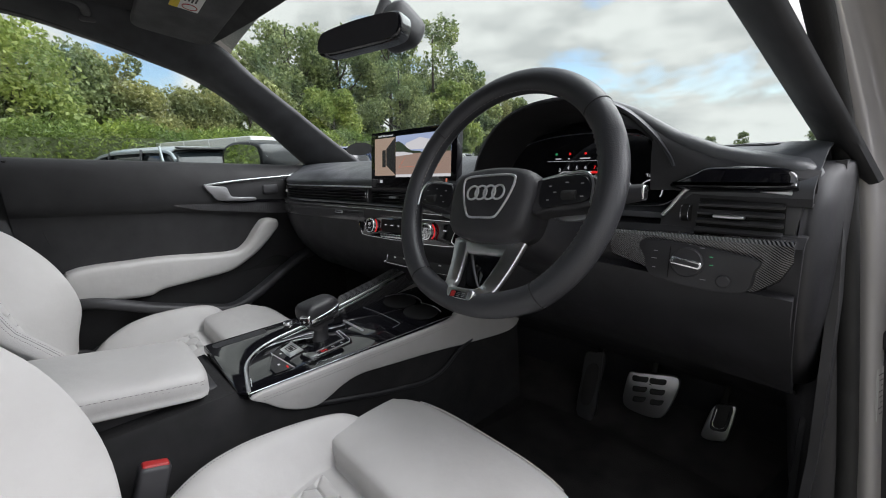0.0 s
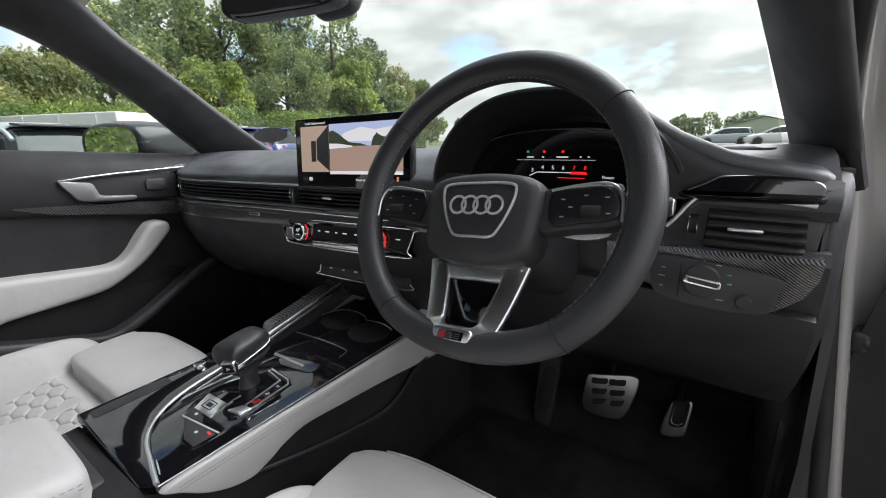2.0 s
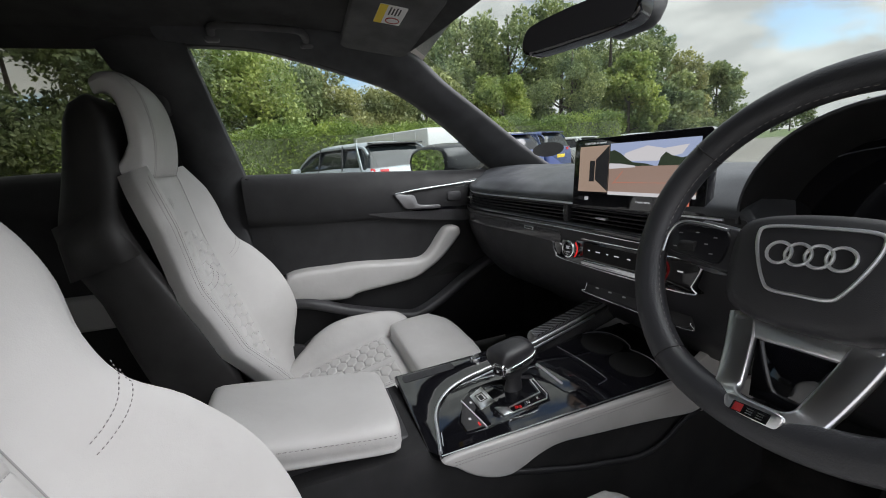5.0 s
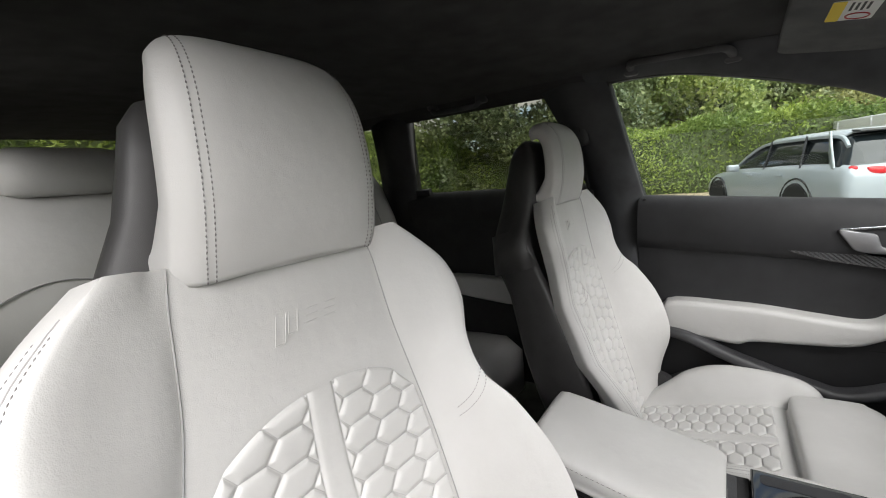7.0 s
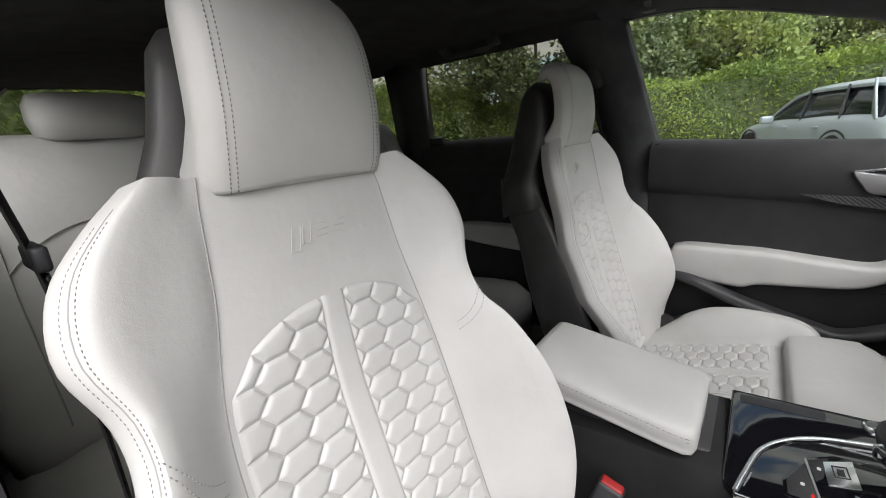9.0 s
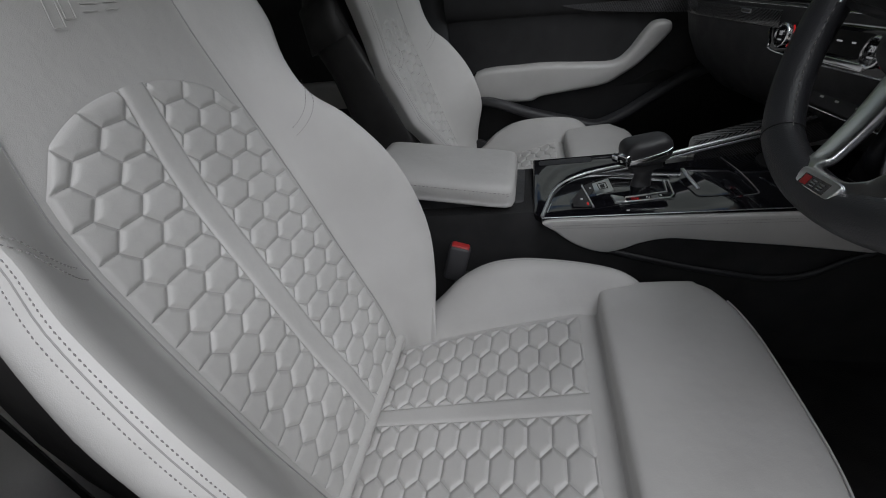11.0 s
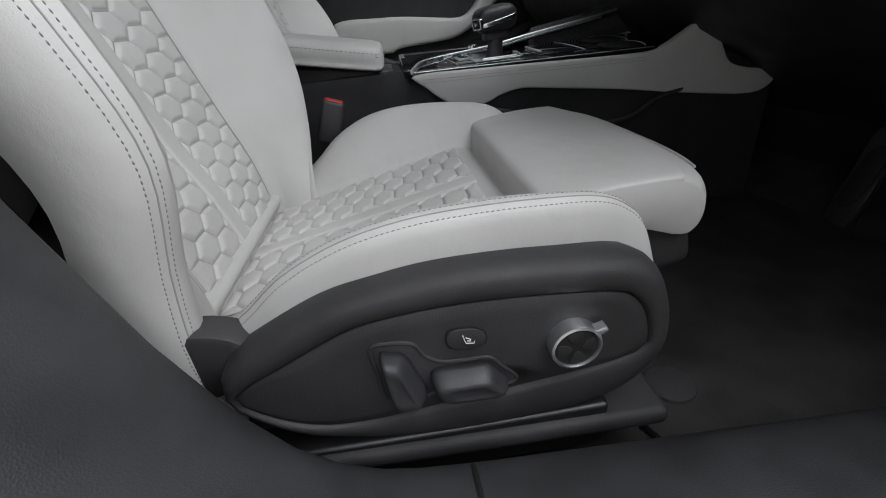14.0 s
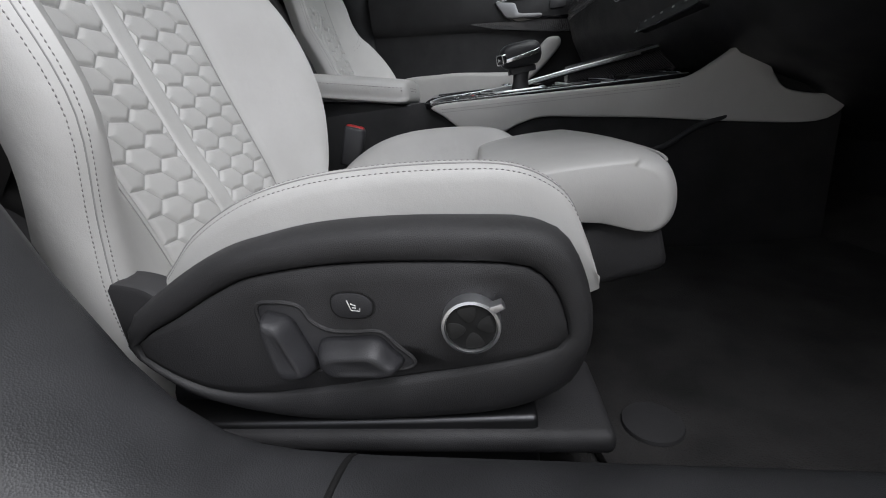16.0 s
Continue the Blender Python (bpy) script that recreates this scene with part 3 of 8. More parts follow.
    for l, w_door, b, a, w_in in Q:
        dip = -0.012 * min(1, max(0, (l - 0.30) / 0.03))
        dip = min(dip, b - 0.012)
        low = min(-0.045 - 0.025 * min(1.0, max(0.0, (l - 0.33) / 0.03)), b - 0.04)
        pair = []
        for w in (w_door, w_in):
            half = [(0, dip), (a * 0.6, dip), (a * 0.98, dip), (a + 0.006, 0.002 + dip), (a + min(0.016, 0.22 * (w - a)), dip + (b - dip) * 0.30), (a + min(0.034, 0.42 * (w - a)), dip + (b - dip) * 0.66), (a + 0.62 * (w - a), dip + (b - dip) * 0.93), (a + 0.80 * (w - a), b), (w - 0.10 * (w - a), b - 0.003), (w - 0.001, b - 0.014), (w + 0.002, (b - 0.014 + low) / 2), (w - 0.004, low)]
            pair.append(crom(half, 34))
        r, o = pair if door > 0 else pair[::-1]
        full = np.vstack([np.stack([-o[::-1, 0], o[::-1, 1]], 1), r[1:]])
        rings.append([C(x, l, q) for x, q in full])
    cushion_rings = rings
    put(sheet("cushion", [r[::-1] for r in rings], LEATHER, seat, "pearl grey leather cushion with side bolsters", 0.004))
    # quilted cushion panel
    nu, nv = (290, 300) if fine else (110, 130)
    s = np.linspace(-1, 1, nu)[:, None] * np.ones((1, nv))
    l = np.linspace(0.012, 0.306, nv)[None, :] * np.ones((nu, 1))
    wide = np.interp(l, L, CI) - 0.004
    s0 = s * 0.15
    edge = np.minimum((1 - np.abs(s)) * 0.15, np.minimum(0.306 - l, l - 0.012))
    e = np.minimum(hex_height(s0, l + 0.002, CELL, SQUASH) * 0.8, edge)
    e = np.where(np.abs(s0) < 0.0145, 0, np.minimum(e, np.abs(s0) - 0.0145))
    band = np.where(np.abs(s0) < 0.0145, 0.0035 * (1 - np.exp(-(0.0145 - np.abs(s0)) / 0.002)), 0)
    q = 0.0012 + puff(e, 0.0037, 0.0024) + band
    pts = np.empty((nu, nv, 3))
    pts[..., 0], pts[..., 1], pts[..., 2] = cx + s * wide, -0.510 + 0.975 * l - 0.22 * q, 0.434 - drop + 0.22 * l + 0.975 * q
    put(sheet("quilted_cushion_panel", pts, LEATHER, seat, "honeycomb-quilted cushion panel with a smooth centre strip"))

    if fine:
        lay = lambda u, w_: C(u / 0.15 * (float(np.interp(w_, L, CI)) - 0.004), w_, 0.0022)
        put(quilt_thread("quilt_stitching", lay, lambda u, w_: 0.0145 < abs(u) < 0.149 and 0.013 < w_ < 0.305, CELL, (-0.15, 0.15), (0.0, 0.31), seat, SQUASH, 0.002))

    # thigh extension
    rings = []
    for x in np.sin(np.linspace(-1, 1, 41) * math.pi / 2):
        k = math.sqrt(max(0.0, 1 - (abs(x) ** 24)))
        xs = x * 0.177 - 0.010 * door
        front = -0.005 - 0.028 * abs(x) ** 3.5
        r = crom([(-0.185, 0.500), (-0.184, 0.522), (-0.175, 0.534), (-0.12, 0.542), (-0.06, 0.544), (front - 0.024, 0.541), (front - 0.006, 0.533), (front + 0.003, 0.515), (front + 0.003, 0.494), (front - 0.006, 0.482), (front - 0.022, 0.482), (-0.10, 0.494), (-0.185, 0.490)], 40, True)
        mid = np.array((-0.09, 0.513))
        r = mid + (r - mid) * (0.86 + 0.14 * k)
        rings.append([(cx + xs, a, b - drop) for a, b in r])
    put(loft("thigh_support", rings, LEATHER, seat, "smooth leather thigh support at the cushion's front"))
    lip = [(cx - 0.010 * door + x * 0.176, -0.0105 - 0.028 * abs(x) ** 3.5, 0.5345 - drop) for x in np.linspace(-0.80, 0.80, 40)]
    put(sweep("seam", lip, circle(0.0013, 6), LEATHER, seat, "", False, (0, 0, 1)))
    for sgn in (-1, 1):
        side_line = crom([(cx - 0.010 * door + sgn * a, y, z - drop) for a, y, z in ((0.1735, -0.172, 0.527), (0.1745, -0.12, 0.5345), (0.1745, -0.07, 0.5365), (0.1730, -0.05, 0.5345))], 24)
        put(sweep("seam", side_line, circle(0.0019, 6), LEATHER, seat, "", False, (0, 0, 1)))
    rbox_pose = frame_pose((cx - 0.010 * door, -0.078, 0.462 - drop), (1, 0, 0), (0, 0.975, 0.22))
    put(rbox("support_carrier", (0.335, 0.10, 0.060), rbox_pose, SEAT_PLASTIC, seat, "black plastic carrier", 0.012))

    # stitches along the cushion bolsters
    for sgn in (-1, 1):
        for k in (21, 25):
            line = [np.array(r[33 + sgn * k]) for r in cushion_rings[3:48]]
            put(stitches("stitching", line, THREAD, seat, 0.0024, 0.0015, 0.0006))
        welt = [np.array(r[33 + sgn * 23]) for r in cushion_rings[3:48]]
        put(sweep("seam", welt, circle(0.0006, 5), PALE_THREAD, seat, "", False, (0, 0, 1)))
    roll = [C(x, 0.005, 0.019 + 0.10 * max(0.0, abs(x) - 0.145)) for x in np.linspace(*((-0.150, 0.236) if door > 0 else (-0.236, 0.150)), 14)]
    put(sweep("rear_roll", roll, circle(0.0195, 16, 0.66), LEATHER, seat, "", False, (0, -0.22, 0.975)))

    # side trim on the door side
    X = cx + door * 0.255
    side = frame_pose((X, 0, 0), (0, 1, 0), (0, 0, 1)) if door > 0 else Matrix(((0, 0, -1, X), (1, 0, 0, 0), (0, 1, 0, 0), (0, 0, 0, 1)))
    ctr = np.array((-0.275, 0.455))
    ang = np.linspace(0, 2 * math.pi, 97)[:-1]

    def polar_ring(points):
        q = crom(points, 240, True) - ctr
        th = np.unwrap(np.arctan2(q[:, 1], q[:, 0])) % (2 * math.pi)
        o = np.argsort(th)
        return np.interp(ang, th[o], np.hypot(q[:, 0], q[:, 1])[o], period=2 * math.pi)

    r_out = polar_ring([(-0.448, 0.469), (-0.419, 0.491), (-0.370, 0.516), (-0.328, 0.526), (-0.290, 0.531), (-0.240, 0.531), (-0.186, 0.527), (-0.148, 0.522), (-0.128, 0.511), (-0.117, 0.490), (-0.111, 0.462), (-0.113, 0.428), (-0.126, 0.400), (-0.164, 0.381), (-0.223, 0.375), (-0.300, 0.375), (-0.355, 0.384), (-0.405, 0.405), (-0.440, 0.440)])
    r_in = polar_ring([(-0.440, 0.454), (-0.405, 0.474), (-0.355, 0.498), (-0.322, 0.505), (-0.276, 0.508), (-0.222, 0.506), (-0.163, 0.500), (-0.144, 0.491), (-0.133, 0.473), (-0.128, 0.449), (-0.133, 0.437), (-0.175, 0.425), (-0.234, 0.416), (-0.296, 0.410), (-0.350, 0.407), (-0.391, 0.412), (-0.424, 0.431)])
    rim_at = lambda r, x: [side @ Vector((ctr[0] + v * math.cos(t), ctr[1] + v * math.sin(t), x)) for v, t in zip(r, ang)]
    mix = lambda k: r_in + (r_out - r_in) * k
    trim = put(loft("side_trim", [rim_at(mix(-0.05), -0.004), rim_at(mix(0.0), 0.0006), rim_at(mix(0.08), 0.0020), rim_at(mix(0.30), 0.0034), rim_at(mix(0.62), 0.0030), rim_at(mix(0.80), 0.0), rim_at(mix(0.94), -0.0065), rim_at(mix(1.0), -0.014), rim_at(mix(1.0), -0.022), rim_at(mix(0.9), -0.036), rim_at(mix(0.6), -0.052)], SEAT_PLASTIC, seat, "dark grey plastic seat side trim with a rounded rim"))
    put(loft("control_panel", [rim_at(mix(-0.40), -0.010), rim_at(mix(-0.08), -0.006), rim_at(mix(-0.08), -0.0010), rim_at(mix(-0.13), 0.0002), rim_at(mix(-0.7), 0.0004), rim_at(r_in * 0.5, 0.0006), rim_at(r_in * 0.05, 0.0006)], SEAT_PLASTIC, trim))
    foot = [(-0.57, 0.560), (-0.523, 0.529), (-0.497, 0.508), (-0.475, 0.498), (-0.455, 0.495), (-0.436, 0.487), (-0.424, 0.468), (-0.445, 0.443), (-0.474, 0.432), (-0.515, 0.44), (-0.58, 0.48)]
    put(slab("hinge_cover", crom(foot, 48, True), side @ Matrix.Translation((0, 0, -0.020)), 0.026, SEAT_PLASTIC, seat, "dark plastic hinge cover", 0.006))
    if door > 0:
        up = lambda z: side @ Matrix.Translation((0.011, -0.004, 0.0006 + z))
        # recess round the two levers
        rec = crom([(-0.350, 0.484), (-0.337, 0.487), (-0.320, 0.483), (-0.313, 0.471), (-0.301, 0.463), (-0.283, 0.461), (-0.266, 0.460), (-0.256, 0.449), (-0.245, 0.436), (-0.252, 0.430), (-0.276, 0.430), (-0.304, 0.433), (-0.318, 0.430), (-0.338, 0.430), (-0.346, 0.437), (-0.348, 0.459)], 70, True)
        put(slab("lever_recess", rec, up(0.0005), 0.004, HARD_BLACK, trim, "", 0.0003))
        put(sweep("recess_lip", [up(0.0004) @ Vector((x, y, 0)) for x, y in rec], circle(0.0016, 8), SEAT_PLASTIC, trim, "", True, (1, 0, 0)))

        def lever(name, label, foot, crown):
            rings_ = []
            for z, k, f in ((0.0, 0.0, 1.0), (0.006, 0.15, 1.0), (0.012, 0.6, 1.0), (0.0155, 0.85, 0.97), (0.0175, 1.0, 0.86), (0.0165, 1.0, 0.6), (0.0160, 1.0, 0.2)):
                q = np.array(crom(foot, 40, True)) * (1 - k) + np.array(crom(crown, 40, True)) * k
                mq = q.mean(0)
                rings_.append([up(z) @ Vector((*(mq + (p - mq) * f), 0)) for p in q])
            put(loft(name, rings_, HARD_BLACK, trim, label))
        lever("backrest_lever", "black sculpted backrest switch", [(-0.345, 0.478), (-0.335, 0.479), (-0.326, 0.474), (-0.320, 0.458), (-0.314, 0.437), (-0.320, 0.432), (-0.336, 0.433), (-0.342, 0.442)], [(-0.342, 0.476), (-0.336, 0.477), (-0.331, 0.472), (-0.327, 0.458), (-0.321, 0.438), (-0.325, 0.434), (-0.335, 0.435), (-0.339, 0.444)])
        lever("cushion_lever", "black sculpted cushion switch", [(-0.309, 0.456), (-0.287, 0.458), (-0.268, 0.457), (-0.258, 0.446), (-0.252, 0.438), (-0.258, 0.433), (-0.288, 0.434), (-0.307, 0.436)], [(-0.306, 0.449), (-0.287, 0.450), (-0.270, 0.449), (-0.261, 0.442), (-0.257, 0.438), (-0.262, 0.434), (-0.288, 0.435), (-0.303, 0.437)])
        btn = crom([(-0.296, 0.488), (-0.289, 0.4915), (-0.275, 0.490), (-0.2675, 0.484), (-0.2675, 0.476), (-0.274, 0.4715), (-0.290, 0.4725), (-0.2965, 0.478)], 36, True)
        put(slab("button_gap", btn, up(0.0010), 0.004, VOID, trim))
        bm_ = np.array(btn).mean(0)
        put(slab("memory_button", [tuple(bm_ + (np.array(p) - bm_) * 0.93) for p in btn], up(0.0022), 0.005, HARD_BLACK, trim, "", 0.001))
        for stroke in (((-0.2845, 0.4860), (-0.2835, 0.4820), (-0.2825, 0.4785), (-0.2765, 0.4775), (-0.2765, 0.4795)), ((-0.2825, 0.4835), (-0.2790, 0.4815)), ((-0.2815, 0.4805), (-0.2790, 0.4800))):
            put(sweep("seat_symbol", [up(0.0026) @ Vector((*p, 0)) for p in stroke], circle(0.0004, 5), WHITE_MARK, trim, "", False, (1, 0, 0)))
        kp = side @ Matrix.Translation((-0.192, 0.4615, 0.0006))
        knob = put(lathe("lumbar_knob", [(0.0195, 0.0), (0.0195, 0.009), (0.0190, 0.0115), (0.0172, 0.0122), (0.0165, 0.0098)], kp, SATIN, trim, "silver ring knob with a black four-way pad", 48))
        put(lathe("four_way_pad", [(0.0164, 0.004), (0.0164, 0.0100), (0.0155, 0.0106), (0.002, 0.0104)], kp, VOID, trim, "", 40))
        for a in (8, 98, 188, 278):
            ca, sa = math.cos(radians(a)), math.sin(radians(a))
            lobe = [(0.0035, 0.0), (0.0075, 0.0046), (0.0135, 0.0058), (0.0148, 0.0), (0.0135, -0.0058), (0.0075, -0.0046)]
            put(slab("pad_lobe", crom([(x * ca - y * sa, x * sa + y * ca) for x, y in lobe], 24, True), kp @ Matrix.Translation((0, 0, 0.0112)), 0.003, RUBBER, trim, "", 0.0008))
        put(slab("knob_pointer", [(0.0105, 0.0135), (0.0145, 0.0085), (0.0225, 0.0125), (0.0205, 0.0165)], kp @ Matrix.Translation((0, 0, 0.0118)), 0.008, SATIN, trim, "silver pointer", 0.001))
    # runner cover and rail
    put(rbox("runner_cover", (0.10, 0.37, 0.020), pose(X - door * 0.045, -0.280, 0.360, -1.5, 0, 0), SEAT_PLASTIC, seat, "", 0.008))
    for sgn in (-1, 1):
        put(rbox("rail", (0.035, 0.44, 0.05), pose(cx + sgn * 0.235, -0.37, 0.352), RAIL, seat, "dark metal seat rail", 0.004))
    put(rbox("seat_pan", (0.44, 0.40, 0.045), pose(cx, -0.33, 0.392, 8), HARD_BLACK, seat, "", 0.012))
    return seat


build_seat(0.408, 1, "driver_seat", "pearl grey leather sports seat, honeycomb-quilted, by the open door", True)
build_seat(-0.393, -1, "passenger_seat", "pearl grey leather sports seat, honeycomb-quilted, beside the shut door", True, 0.012)

# ---- steering wheel ----
HUB = Vector((0.393, 0.018, 0.901))
W_UP = Vector((0, math.sin(radians(24.5)), math.cos(radians(24.5))))
W_PLANE = frame_pose(HUB, (1, 0, 0), W_UP) @ Matrix.Rotation(radians(3.5), 4, "Z")   # z points to the driver


def build_wheel():
    wheel = thing("steering_wheel", "black leather sports steering wheel with chrome lower spoke", "steering wheel", tuple(HUB))
    inv = Matrix.Translation(HUB).inverted()

    def put(ob):
        ob.matrix_parent_inverse = inv if ob.parent.type == "EMPTY" else Matrix()
        return ob
    w = lambda x, y, z=0.0: W_PLANE @ Vector((x, y, z))
    ring = []
    for i in range(96):
        a = 2 * math.pi * i / 96
        y = 0.166 * math.sin(a)
        if math.sin(a) < -0.8:
            y = 0.166 * (-0.8 + (math.sin(a) + 0.8) * 0.75)
        ring.append(w(0.168 * math.cos(a), y))
    put(sweep("rim", ring, circle(0.0172, 16, 0.95), WHEEL_LEATHER, wheel, "perforated black leather rim", True, tuple(W_PLANE.to_3x3() @ Vector((0, 0, 1)))))
    for a in (38, 142, 232, 308):
        c = Vector((0.168 * math.cos(radians(a)), 0.166 * math.sin(radians(a)), 0))
        t = W_PLANE.to_3x3() @ Vector((-math.sin(radians(a)), math.cos(radians(a)), 0))
        n = W_PLANE.to_3x3() @ Vector((math.cos(radians(a)), math.sin(radians(a)), 0))
        put(sweep("rim_seam", [w(*c) + 0.01748 * (math.cos(b) * n + math.sin(b) * (W_PLANE.to_3x3() @ Vector((0, 0, 0.95)))) for b in np.linspace(0, 6.2, 24)], circle(0.0006, 5), RUBBER, wheel, "", False, tuple(t)))
    line = []
    for a in np.linspace(-70, 250, 150):
        line.append(w(0.1512 * math.cos(radians(a)), 0.1495 * math.sin(radians(a)), 0.0055))
    put(stitches("stitching", line, THREAD, wheel, 0.0045, 0.0025, 0.0006))
    # airbag cover
    rings = []
    for k, z in ((0.92, -0.045), (1.0, -0.016), (1.0, -0.004), (0.98, 0.006), (0.93, 0.013), (0.80, 0.017), (0.4, 0.019)):
        r = crom([(-0.071, 0.020), (-0.052, 0.036), (0, 0.041), (0.052, 0.036), (0.071, 0.020), (0.071, -0.020), (0.062, -0.052), (0.03, -0.064), (-0.03, -0.064), (-0.062, -0.052), (-0.071, -0.020)], 48, True)
        rings.append([w(x * k, y * k - 0.006, z - 0.004) for x, y in r])
    hub = put(loft("airbag_cover", rings, HARD_BLACK, wheel, "black airbag cover"))
    frame_line = crom([(-0.040, 0.021), (0.0, 0.0225), (0.040, 0.021), (0.047, 0.012), (0.042, -0.008), (0.031, -0.030), (0.022, -0.0375), (0.0, -0.038), (-0.022, -0.0375), (-0.031, -0.030), (-0.042, -0.008), (-0.047, 0.012)], 72, True)
    put(sweep("badge_frame", [w(x * 0.95, y - 0.003, 0.0142) for x, y in frame_line], circle(0.0017, 8), SATIN, hub, "thin chrome frame", True, tuple(W_PLANE.to_3x3() @ Vector((0, 0, 1)))))
    for x in (-0.0225, -0.0075, 0.0075, 0.0225):
        put(sweep("badge_ring", [w(x + 0.0098 * math.cos(a), -0.006 + 0.0098 * math.sin(a), 0.0162) for a in np.linspace(0, 2 * math.pi, 28, endpoint=False)], circle(0.0015, 8), SATIN, hub, "chrome ring", True, tuple(W_PLANE.to_3x3() @ Vector((0, 0, 1)))))
    # side spokes with keys
    KEYS = W_PLANE @ Matrix.Translation((0, -0.014, 0.002))
    for sgn in (-1, 1):
        out = crom([(sgn * 0.066, 0.026), (sgn * 0.10, 0.033), (sgn * 0.136, 0.034), (sgn * 0.150, 0.022), (sgn * 0.152, -0.004), (sgn * 0.10, -0.012), (sgn * 0.068, -0.014)], 40, True)
        sp = put(slab("side_spoke", out, KEYS @ Matrix.Translation((0, 0, -0.002)), 0.024, HARD_BLACK, wheel, "", 0.004, 3))
        keys = crom([(sgn * 0.080, 0.024), (sgn * 0.105, 0.029), (sgn * 0.132, 0.030), (sgn * 0.143, 0.018), (sgn * 0.143, 0.000), (sgn * 0.11, -0.006), (sgn * 0.082, -0.008)], 40, True)
        put(slab("key_panel", keys, KEYS @ Matrix.Translation((0, 0, 0.0015)), 0.006, KEY_BLACK, sp, "glossy black keys", 0.001))
        put(sweep("spoke_trim", [KEYS @ Vector((x, y, 0.0030)) for x, y in crom([(sgn * 0.080, 0.027), (sgn * 0.108, 0.032), (sgn * 0.136, 0.033), (sgn * 0.1475, 0.02), (sgn * 0.149, -0.004)], 24)], circle(0.0015, 6), SATIN, sp, "chrome line", False, tuple(W_PLANE.to_3x3() @ Vector((0, 0, 1)))))
        put(lathe("thumb_roller", [(0.0055, -0.009), (0.006, -0.007), (0.006, 0.007), (0.0055, 0.009)], KEYS @ pose(sgn * 0.120, 0.006, 0.001, 0, 90, 0), RUBBER, sp, "", 20))
        for kx, ky in ((0.092, 0.018), (0.114, 0.022), (0.134, 0.020), (0.092, 0.0), (0.1, 0.010), (0.136, 0.004)):
            put(slab("key_mark", rrect(0.0042, 0.0012, 0.0004, 2), KEYS @ Matrix.Translation((sgn * kx, ky, 0.0019)), 0.0004, DIM_MARK, sp))
        put(slab("shift_paddle", crom([(sgn * 0.07, 0.03), (sgn * 0.125, 0.045), (sgn * 0.140, 0.044), (sgn * 0.138, 0.03), (sgn * 0.13, -0.01), (sgn * 0.08, -0.01)], 30, True), KEYS @ Matrix.Translation((0, 0, -0.035)), 0.005, ALU, wheel, "metal shift paddle", 0.001))
    # V-shaped chrome lower spoke, rising on to the rim
    zdir = tuple(W_PLANE.to_3x3() @ Vector((0, 0, 1)))
    u = crom([(-0.055, -0.064, -0.020), (-0.047, -0.098, -0.013), (-0.0395, -0.128, -0.003), (-0.035, -0.142, 0.005), (-0.024, -0.1495, 0.0095), (-0.004, -0.151, 0.011), (0.016, -0.1495, 0.0095), (0.027, -0.142, 0.005), (0.0315, -0.128, -0.003), (0.039, -0.098, -0.013), (0.047, -0.064, -0.020)], 60)
    k_ = [1.0 - 0.16 * math.sin(math.pi * i / 59) for i in range(60)]
    put(sweep("lower_spoke", [w(*q) for q in u], rrect(0.027, 0.009, 0.003, 3), POLISHED, wheel, "polished metal lower spoke", False, zdir, k_))
    put(slab("spoke_head", crom([(-0.058, -0.066), (-0.004, -0.070), (0.050, -0.066), (0.042, -0.084), (-0.004, -0.086), (-0.050, -0.084)], 40, True), W_PLANE @ Matrix.Translation((0, 0, -0.014)), 0.010, POLISHED, wheel, "", 0.003, 3))
    put(slab("spoke_insert", [(-0.040, -0.080), (0.032, -0.080), (0.022, -0.140), (-0.030, -0.140)], W_PLANE @ Matrix.Translation((0, 0, -0.020)), 0.004, GLOSS, wheel, "dark insert inside the spoke", 0.001))
    put(slab("spoke_bridge", crom([(-0.028, -0.1415), (-0.006, -0.1405), (0.016, -0.1415), (0.017, -0.151), (0.012, -0.1575), (-0.006, -0.159), (-0.024, -0.1575), (-0.029, -0.151)], 40, True), W_PLANE @ Matrix.Translation((0, 0, 0.0158)), 0.008, POLISHED, wheel, "", 0.002, 3))
    bd = put(slab("lower_badge", [(-0.0205, -0.1450), (0.0097, -0.1443), (0.0079, -0.1536), (-0.0225, -0.1540)], W_PLANE @ Matrix.Translation((0, 0, 0.0164)), 0.002, GLOSS, wheel, "small dark badge with a red flash"))
    put(slab("red_flash", [(-0.0188, -0.1457), (-0.0115, -0.1455), (-0.0128, -0.1530), (-0.0204, -0.1533)], W_PLANE @ Matrix.Translation((0, 0, 0.0168)), 0.0006, RED, bd))
    for x, stroke in [(x, ((-0.0024 + 0.2 * y, y), (0.0024 + 0.2 * y, y))) for x in (-0.0060, 0.0025) for y in (-0.0022, 0.0, 0.0022)]:
        put(sweep("badge_stroke", [w(x + a, -0.1492 + b, 0.0170) for a, b in stroke], circle(0.0005, 5), ALU, bd, "", False, zdir))
    # column and stalks
    ax = W_PLANE.to_3x3() @ Vector((0, 0, -1))
    rings = []
    for d, rx, ry in ((0.035, 0.052, 0.045), (0.06, 0.062, 0.055), (0.14, 0.066, 0.062), (0.26, 0.07, 0.07)):
        rings.append([HUB + ax * d + W_PLANE.to_3x3() @ Vector((x * rx, y * ry - 0.012, 0)) for x, y in rrect(2, 2, 0.5, 5)])
    put(loft("column_shroud", rings, DOOR_BLACK, wheel, "black plastic column shroud"))
